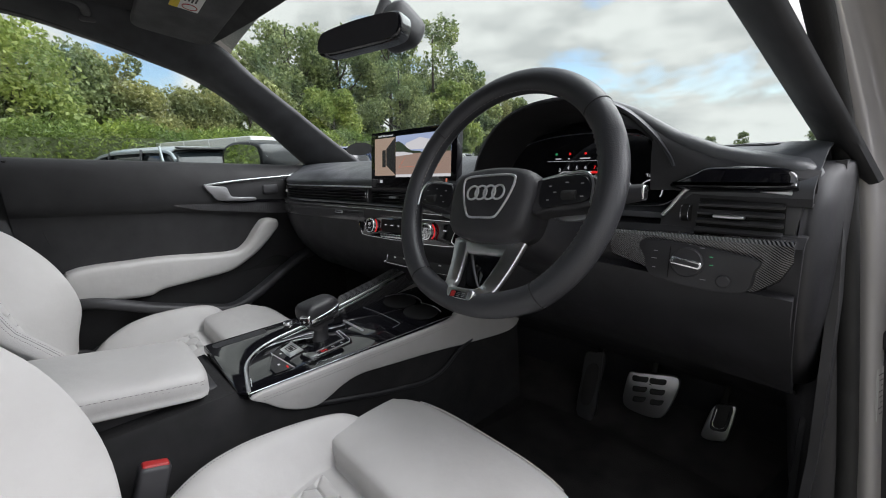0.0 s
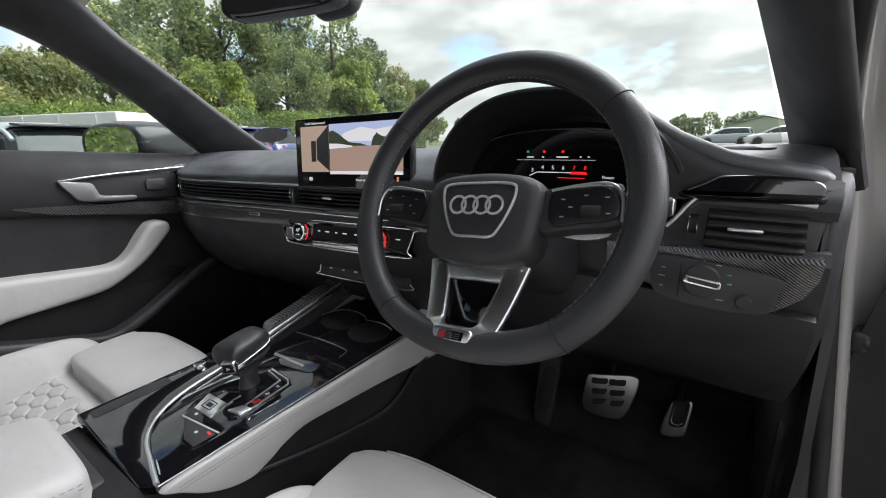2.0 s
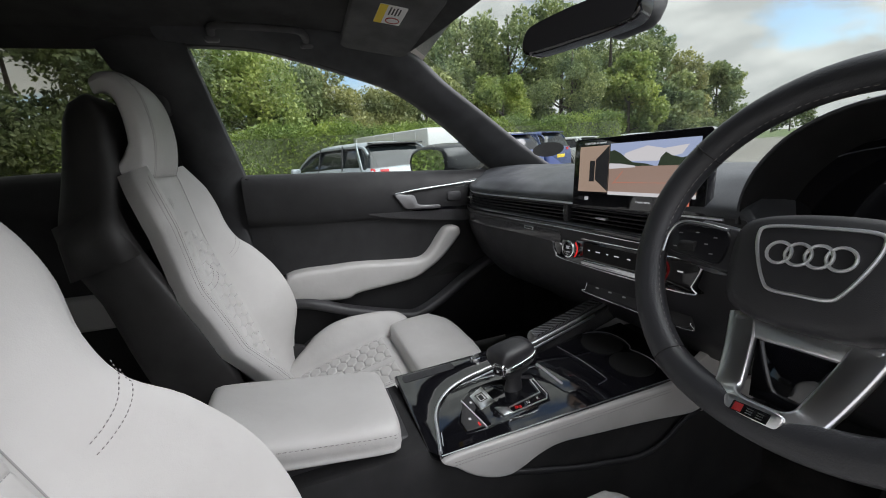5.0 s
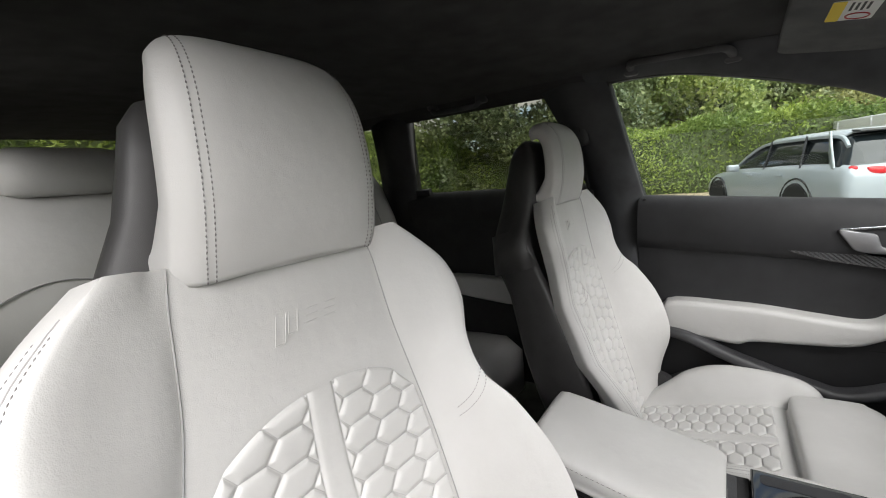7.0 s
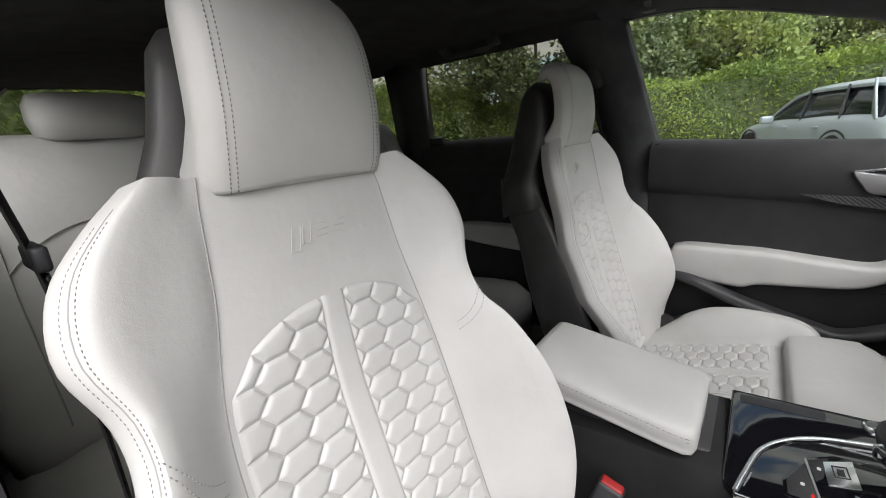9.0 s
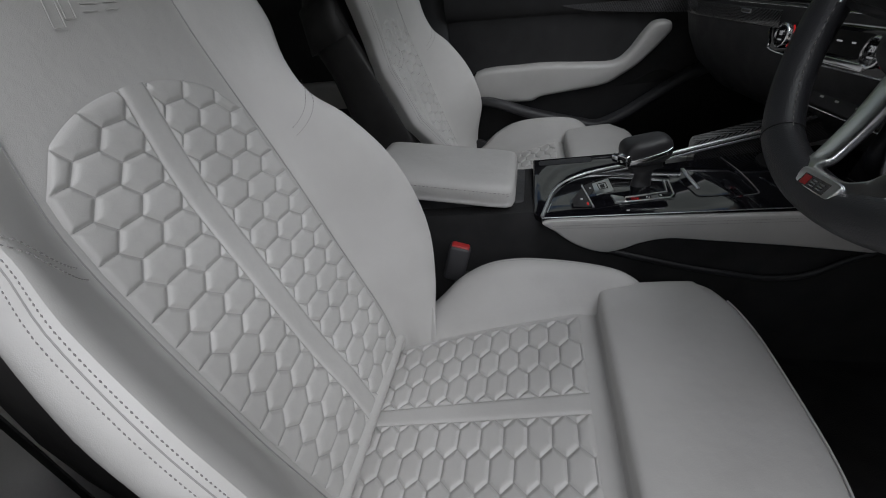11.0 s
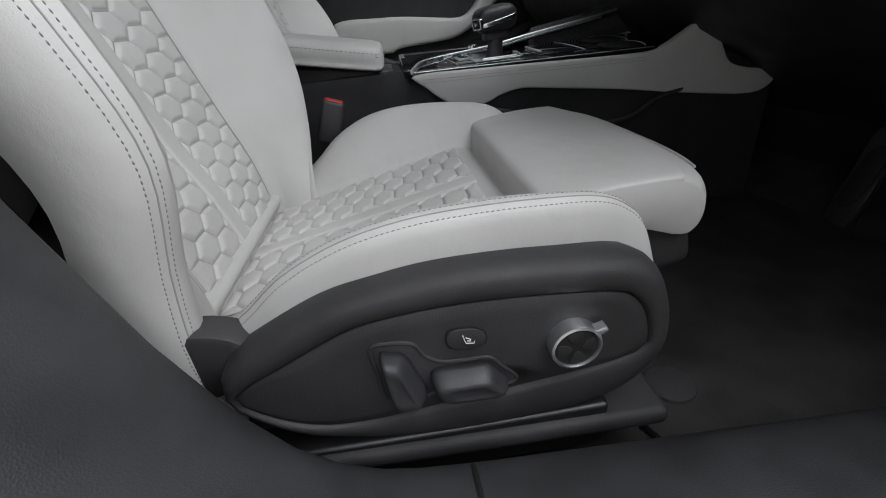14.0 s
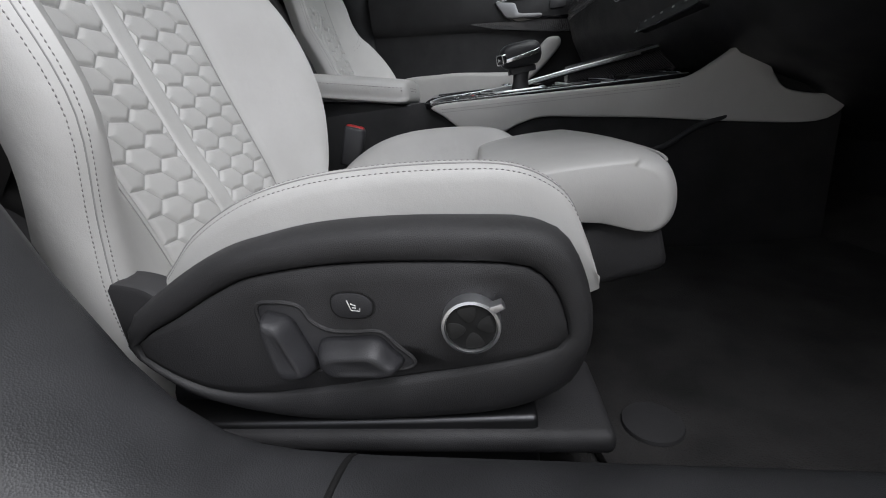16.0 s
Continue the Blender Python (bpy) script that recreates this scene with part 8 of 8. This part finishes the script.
def polar(deg, dist):
    """A place from the bearing left of straight ahead (minus is left) and the distance from the driver's place."""
    return 0.6 + dist * math.sin(radians(deg)), -0.4 + dist * math.cos(radians(deg))


TREES = [
    # bearing, distance, height, half width, material, pointed
    (-71, 34, 9.24, 3.6, LEAF_MID, 0.2), (-66, 38, 13.2, 4.2, LEAF_MID, 0.1), (-60, 40, 13.8, 4.4, LEAF_MID, 0.1), (-54, 41, 13.2, 4.2, LEAF_MID, 0.2), (-48.5, 44, 14.6, 4.4, LEAF_MID, 0.1),
    (-44.5, 45, 11.0, 3.8, LEAF_MID, 0.2), (-40.5, 52, 8.6, 3.6, LEAF_OLIVE, 0.2), (-37, 60, 8.8, 3.8, LEAF_MID, 0.3),
    (-61.5, 27, 5.4, 2.3, LEAF_BRIGHT, 0.0), (-53, 31, 8.2, 2.9, LEAF_MID, 0.2), (-46, 34, 7.0, 2.7, LEAF_BRIGHT, 0.2), (-42, 40, 6.2, 2.6, LEAF_MID, 0.1),
    (-80, 30, 5.54, 3.4, LEAF_OLIVE, 0.0), (-76, 30, 5.21, 3.0, LEAF_OLIVE, 0.3), (-84, 27, 6.38, 3.0, LEAF_OLIVE, 0.4), (-88, 26, 6.55, 3.2, LEAF_MID, 0.3), (-92, 21, 6.0, 2.8, LEAF_BRIGHT, 0.1), (-96, 23, 6.6, 3.2, LEAF_MID, 0.0), (-101, 21, 6.2, 3.0, LEAF_MID, 0.1),
    (-106, 20, 7.2, 3.4, LEAF_DARK, 0.0), (-114, 19, 7.0, 3.4, LEAF_DARK, 0.0), (-123, 18, 6.6, 3.2, LEAF_DARK, 0.0), (-70, 29, 3.86, 2.4, LEAF_MID, 0.0), (-74, 46, 8.9, 3.6, LEAF_DARK, 0.3),
    (-57, 56, 14.0, 5, LEAF_DARK, 0.1), (-50, 60, 13.0, 5, LEAF_DARK, 0.1), (-64, 54, 13.0, 5, LEAF_DARK, 0.1),
]
for i, (a, dist, tall, wide, mt, pt) in enumerate(TREES):
    x, y = polar(a, dist)
    kinds = {LEAF_MID: "green broadleaf tree beyond the parked cars", LEAF_DARK: "dark green tree behind the hedge", LEAF_BRIGHT: "bright green young tree at the car park's edge", LEAF_OLIVE: "olive green tree behind the hedge"}
    build_tree("tree", kinds[mt], x, y, tall, wide, mt, 40 + i, 0.095 if dist < 32 else 0.15, 15000 if dist < 32 else 12000, 0.06 if tall < 9 else 0.12, pt)
for i, (a, dist, tall) in enumerate(((-32, 170, 9), (-30.5, 175, 11), (-29, 170, 8), (-6, 230, 9), (-5, 225, 10), (-3.8, 220, 8), (-2.5, 230, 11), (-0.5, 225, 9), (0.8, 220, 11), (2.0, 222, 8), (8, 240, 10), (9.5, 236, 9), (-15, 260, 8), (-12, 250, 9), (-20, 240, 10), (-25, 220, 9))):
    x, y = polar(a, dist)
    build_tree("tree", "small far tree on the skyline", x, y, tall, tall * 0.42, LEAF_DARK, 90 + i, 0.5, 700)


def build_hedge(name, label, p0, p1, high, deep, seed, count, leaf, mat):
    """A clipped but shaggy hedge from p0 to p1."""
    rng = np.random.default_rng(seed)
    a, b = np.array(p0, float), np.array(p1, float)
    L = np.linalg.norm(b - a)
    t = (b - a) / L
    nrm = np.array((-t[1], t[0]))
    h = thing(name, label, "hedge", (a[0], a[1], 0), kind="stuff")
    u, v = rng.uniform(0, L, count), rng.uniform(0, 1, count) ** 0.85
    top = high * (1 + 0.05 * np.sin(u * 0.9) + 0.04 * np.sin(u * 2.3 + 1) + rng.normal(size=count) * 0.02)
    side = rng.choice([-1, 1, 1, 0], count)
    off = np.where(side == 0, rng.uniform(-1, 1, count), side * (1 - 0.12 * v)) * deep / 2 + rng.normal(size=count) * 0.12 + 0.18 * np.sin(u * 1.7 + v * 4)
    z = np.where(side == 0, top + rng.normal(size=count) * 0.12, v * top)
    pts = np.stack([t[0] * u + nrm[0] * off, t[1] * u + nrm[1] * off, np.maximum(z, 0.03)], 1)
    V, F = leaf_mesh(pts, leaf, rng, 0.45)
    me = bpy.data.meshes.new("leaves")
    me.from_pydata(V.tolist(), [], F)
    me.materials.append(mat)
    ob = new("leaves", me)
    ob.parent = h
    # plain dark sheet behind the leaves, coloured as the hedge's shaded inside
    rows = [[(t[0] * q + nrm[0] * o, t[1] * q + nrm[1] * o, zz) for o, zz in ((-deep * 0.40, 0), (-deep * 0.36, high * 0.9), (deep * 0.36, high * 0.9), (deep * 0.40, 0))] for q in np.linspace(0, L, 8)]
    sheet("inner_shade_sheet", rows, HEDGE_SHADE, h)
    return h


build_hedge("hedge", "tall bright green laurel hedge along the car park", (-15.5, -15), (-17.5, 16), 2.25, 1.6, 5, 70000, 0.062, LEAF_HEDGE)
build_hedge("hedge", "clipped dark green hedge behind the car", (-16, -10.5), (8, -9.8), 2.7, 1.4, 6, 60000, 0.055, LEAF_HEDGE)
build_hedge("hedge", "low rough hedge beyond the parked cars", (-30, 14), (-24, 32), 2.2, 1.6, 7, 9000, 0.12, LEAF_MID)

# ---- parked cars ----
TYRE = material("tyre_rubber", (0.015, 0.015, 0.015), 0.8)[0]
CAR_GLASS = material("dark_car_glass", (0.012, 0.016, 0.018), 0.05)[0]
LAMP_RED = material("red_lamp", (0.5, 0.01, 0.015), 0.15)[0]


def paint(name, c):
    m, n, l, b = material(name, c, 0.3)
    b.inputs["Coat Weight"].default_value = 0.8
    return m


PAINT = {"silver": paint("silver_white_paint", (0.36, 0.40, 0.43)), "white": paint("white_paint", (0.66, 0.67, 0.67)), "blue": paint("blue_paint", (0.022, 0.05, 0.17)), "black": paint("black_paint", (0.02, 0.02, 0.022))}


def build_car(name, label, x, y, heading, length, wide, tall, colour, suv=False):
    """A hatchback; its nose points along heading, degrees left of straight ahead."""
    car = thing(name, label, "car", (x, y, 0), "parked cars")
    car.rotation_euler = (0, 0, radians(heading))
    L, W, H = length / 2, wide / 2, tall
    pt = PAINT[colour]
    belt = 0.63 * H
    prof = [(-1.0, 0.42, 0.52, 0.80), (-0.985, 0.30, 0.60, 0.90), (-0.93, 0.24, 0.66, 0.96), (-0.70, 0.20, 0.675, 1.0), (-0.35, 0.18, 0.67, 1.0), (0.0, 0.18, 0.655, 1.0), (0.30, 0.18, 0.64, 0.995), (0.50, 0.20, 0.615, 0.98), (0.75, 0.22, 0.565, 0.95), (0.92, 0.24, 0.50, 0.88), (0.985, 0.28, 0.44, 0.78), (1.0, 0.34, 0.40, 0.66)]
    pr = crom(prof, 40)
    rings = []
    for f, zb, zt, w in pr:
        zb, zt = zb * 1.0 if not suv else zb + 0.06, zt * H
        rings.append([(px * W * w, f * L, zb + (zt - zb) * q) for px, q in ((-0.90, 0.0), (-0.985, 0.25), (-1.0, 0.55), (-0.97, 0.85), (-0.90, 1.0), (0, 1.03), (0.90, 1.0), (0.97, 0.85), (1.0, 0.55), (0.985, 0.25), (0.90, 0.0))])
    loft("body", rings, pt, car, "painted body")
    house = [(-0.965, belt - 0.02, 0.86, 0.0), (-0.90, belt, 0.90, 0.62), (-0.83, belt, 0.90, 0.90), (-0.70, belt, 0.90, 0.985), (-0.30, belt, 0.91, 1.0), (-0.06, belt, 0.91, 0.97), (0.10, belt, 0.90, 0.82), (0.30, belt, 0.88, 0.42), (0.48, belt - 0.03, 0.84, 0.0)]
    rings = []
    for f, zb, w, k in crom(house, 30):
        zt = zb + max(0.0, k) * (H - belt) - 0.012
        kk = max(0.0, min(1.0, k))
        rings.append([(px * W * w, f * L, zb + (zt - zb) * q) for px, q in ((-1.0, 0.0), (-0.99, 0.1), (-0.80 - 0.12 * (1 - kk), 0.88), (-0.70, 0.97), (0, 1.0), (0.70, 0.97), (0.80 + 0.12 * (1 - kk), 0.88), (0.99, 0.1), (1.0, 0.0))])
    loft("cabin_glass", rings, CAR_GLASS, car, "dark cabin glass")
    # roof panel and pillars stand a little proud of the glass
    rows = []
    for f, zb, w, k in crom(house[2:6], 14):
        zt = zb + k * (H - belt)
        rows.append([(px * W * w, f * L, zb + (zt - zb) * q) for px, q in ((-0.815, 0.86), (-0.78, 0.92), (-0.70, 0.98), (-0.35, 1.01), (0, 1.02), (0.35, 1.01), (0.70, 0.98), (0.78, 0.92), (0.815, 0.86))])
    sheet("roof", rows, pt, car, "painted roof", 0.02)
    for s in (-1, 1):
        rail = [(s * W * w * (0.825 + 0.1 * (1 - min(1, k))), f * L, zb + k * (H - belt) * 0.87) for f, zb, w, k in crom(house[1:], 24)]
        sweep("roof_frame", rail, rrect(0.045, 0.05, 0.015, 2), pt, car)
        for f0, f1, ww in ((-0.56, -0.50, 0.045), (-0.12, -0.10, 0.03)):
            sweep("window_pillar", [(s * W * 0.905, f0 * L, belt), (s * W * 0.745, f1 * L, H * 0.965)], rrect(0.03, ww * 2, 0.01, 2), BODY_DARK, car)
        sweep("c_pillar", [(s * W * 0.90, -0.86 * L, belt - 0.02), (s * W * 0.86, -0.80 * L, belt + 0.6 * (H - belt)), (s * W * 0.75, -0.72 * L, H * 0.965)], rrect(0.03, 0.13, 0.012, 2), pt, car)
        for f in (0.60, -0.58):
            wh = new("wheel")
            wh.parent = car
            lathe("tyre", [(0.20, -0.10), (0.31, -0.10), (0.325, -0.07), (0.325, 0.07), (0.31, 0.10), (0.20, 0.10)], pose(s * (W - 0.09), f * L, 0.325, 0, 90, 0), TYRE, wh, "", 28)
            lathe("rim", [(0.21, 0.085), (0.20, 0.06), (0.06, 0.075), (0.01, 0.08)] if s > 0 else [(0.21, -0.085), (0.20, -0.06), (0.06, -0.075), (0.01, -0.08)], pose(s * (W - 0.09), f * L, 0.325, 0, 90, 0), ALU, wh, "", 20)
            sweep("wheel_arch", [(s * (W - 0.012), f * L + 0.375 * math.cos(a), 0.325 + 0.375 * math.sin(a)) for a in np.linspace(0, math.pi, 18)], rrect(0.03, 0.03, 0.008, 2), BODY_DARK, car, "", False, (s, 0, 0))
        rbox("tail_lamp", (0.10, 0.10, 0.13), pose(s * W * 0.80, -0.955 * L, 0.60 * H, 0, 0, s * 25), LAMP_RED, car, "red tail lamp", 0.03)
        rbox("tail_lamp_inner", (0.18, 0.04, 0.10), pose(s * W * 0.56, -0.985 * L, 0.595 * H, -8, 0, s * 8), LAMP_RED, car, "red tail lamp", 0.02)
        for f in (0.02, -0.38):
            rbox("door_handle", (0.025, 0.17, 0.03), pose(s * W * 1.0, f * L, 0.56 * H), pt, car, "", 0.01)
        mr_ = rbox("mirror", (0.20, 0.12, 0.13), pose(s * (W + 0.06), 0.24 * L, belt + 0.04), pt, car, "door mirror", 0.04)
        rbox("head_lamp", (0.22, 0.20, 0.10), pose(s * W * 0.66, 0.93 * L, 0.47 * H, 0, 0, -s * 25), CAR_GLASS, car, "", 0.03)
    rbox("spoiler", (wide * 0.66, 0.16, 0.025), pose(0, -0.87 * L, H * 0.975, 8), BODY_DARK if colour == "silver" else pt, car, "roof spoiler", 0.008)
    rbox("number_plate", (0.52, 0.012, 0.11), pose(0, -1.0 * L, 0.45 * H, -4), YELLOW, car, "yellow number plate", 0.004)
    rbox("bumper", (wide * 0.92, 0.12, 0.20), pose(0, -0.985 * L, 0.30), BODY_DARK, car, "dark lower bumper", 0.05)
    return car


build_car("hatchback", "silver-white hatchback parked by the hedge", *polar(-82.6, 9.5), 113, 4.3, 1.76, 1.33, "silver")
build_car("estate_car", "white estate car in the parked row", *polar(-66.5, 15.5), 118, 4.6, 1.85, 1.58, "white", True)
build_car("hatchback", "blue hatchback in the parked row", *polar(-65.0, 13.6), 114, 4.0, 1.8, 1.46, "blue")
build_car("hatchback", "blue hatchback with a dark roof spoiler in the parked row", *polar(-60.8, 16.0), 116, 4.3, 1.8, 1.52, "blue")
build_car("hatchback", "white car further along the row", *polar(-55.0, 20.0), 112, 4.2, 1.8, 1.32, "white")
build_car("hatchback", "white car further along the row", *polar(-47.0, 27.0), 112, 4.2, 1.8, 1.36, "white")
build_car("hatchback", "black car further along the row", *polar(-42.0, 34), 110, 4.2, 1.8, 1.38, "black")
build_car("hatchback", "silver car far off across the car park", *polar(-1.0, 46), 95, 4.3, 1.8, 1.48, "silver")
build_car("hatchback", "white car far off across the car park", *polar(3.6, 44), 95, 4.3, 1.8, 1.48, "white")

# van trailer behind the hatchback
vn = thing("box_trailer", "long white box trailer by the hedge", "trailer", (*polar(-76.5, 16.5), 0))
vn.rotation_euler = (0, 0, radians(24))
rbox("box", (5.6, 1.9, 1.25), pose(0.4, 0, 1.25), PAINT["white"], vn, "white ribbed box", 0.04)
rbox("front_box", (1.3, 1.85, 0.55), pose(-3.0, 0, 0.95), BODY_GREY, vn, "grey front box", 0.04)
for k in range(5):
    rbox("rib", (0.04, 0.03, 1.15), pose(-2.0 + 1.15 * k, -0.965, 1.25), PAINT["white"], vn, "", 0.01)
for k in (-0.5, 0.5, 1.3):
    lathe("wheel", [(0.1, -0.1), (0.31, -0.1), (0.325, -0.06), (0.325, 0.06), (0.31, 0.1), (0.1, 0.1)], pose(k, -0.86, 0.325, 90, 0, 0), TYRE, vn, "", 24)
    lathe("wheel", [(0.1, -0.1), (0.31, -0.1), (0.325, -0.06), (0.325, 0.06), (0.31, 0.1), (0.1, 0.1)], pose(k, 0.86, 0.325, 90, 0, 0), TYRE, vn, "", 24)
# lamp column
lc = thing("lamp_column", "thin grey camera and lamp column", "street lamp", (*polar(-52.4, 26), 0))
sweep("column", [(0, 0, 0), (0, 0, 1.2), (0, 0, 2.5)], circle(0.045, 8), ALU, lc, "", False, (0, 1, 0))
rbox("lamp_head", (0.45, 0.14, 0.09), pose(-0.1, 0, 2.42, 0, 12, 0), PAINT["white"], lc, "white lamp head", 0.03)
rbox("camera_box", (0.20, 0.12, 0.10), pose(0.05, 0, 2.1), PAINT["white"], lc, "", 0.02)
# far barn
bn = thing("barn", "long low pale barn with a grey roof far off", "barn", (*polar(3.2, 130), 0))
bn.rotation_euler = (0, 0, radians(-20))
BARN_WALL = plastic_mat("barn_wall", (0.42, 0.44, 0.36), 0.8, 3, 0.3)
BARN_ROOF = plastic_mat("barn_roof", (0.34, 0.36, 0.38), 0.7, 3, 0.3)
link_mesh("wall", [(-8, -6, 0), (8, -6, 0), (8, -6, 2.6), (0, -6, 4.6), (-8, -6, 2.6), (-8, 30, 0), (8, 30, 0), (8, 30, 2.6), (0, 30, 4.6), (-8, 30, 2.6)], [(0, 1, 2, 3, 4), (5, 9, 8, 7, 6), (0, 4, 9, 5), (1, 6, 7, 2)], BARN_WALL, bn, "pale green wall", False)
link_mesh("roof", [(-8.4, -6.4, 2.55), (0, -6.4, 4.75), (8.4, -6.4, 2.55), (-8.4, 30.4, 2.55), (0, 30.4, 4.75), (8.4, 30.4, 2.55), (-8.4, -6.4, 2.65), (0, -6.4, 4.85), (8.4, -6.4, 2.65), (-8.4, 30.4, 2.65), (0, 30.4, 4.85), (8.4, 30.4, 2.65)], [(6, 7, 10, 9), (7, 8, 11, 10), (0, 3, 4, 1), (1, 4, 5, 2), (0, 1, 7, 6), (1, 2, 8, 7), (3, 9, 10, 4), (4, 10, 11, 5), (0, 6, 9, 3), (2, 5, 11, 8)], BARN_ROOF, bn, "grey roof", False)
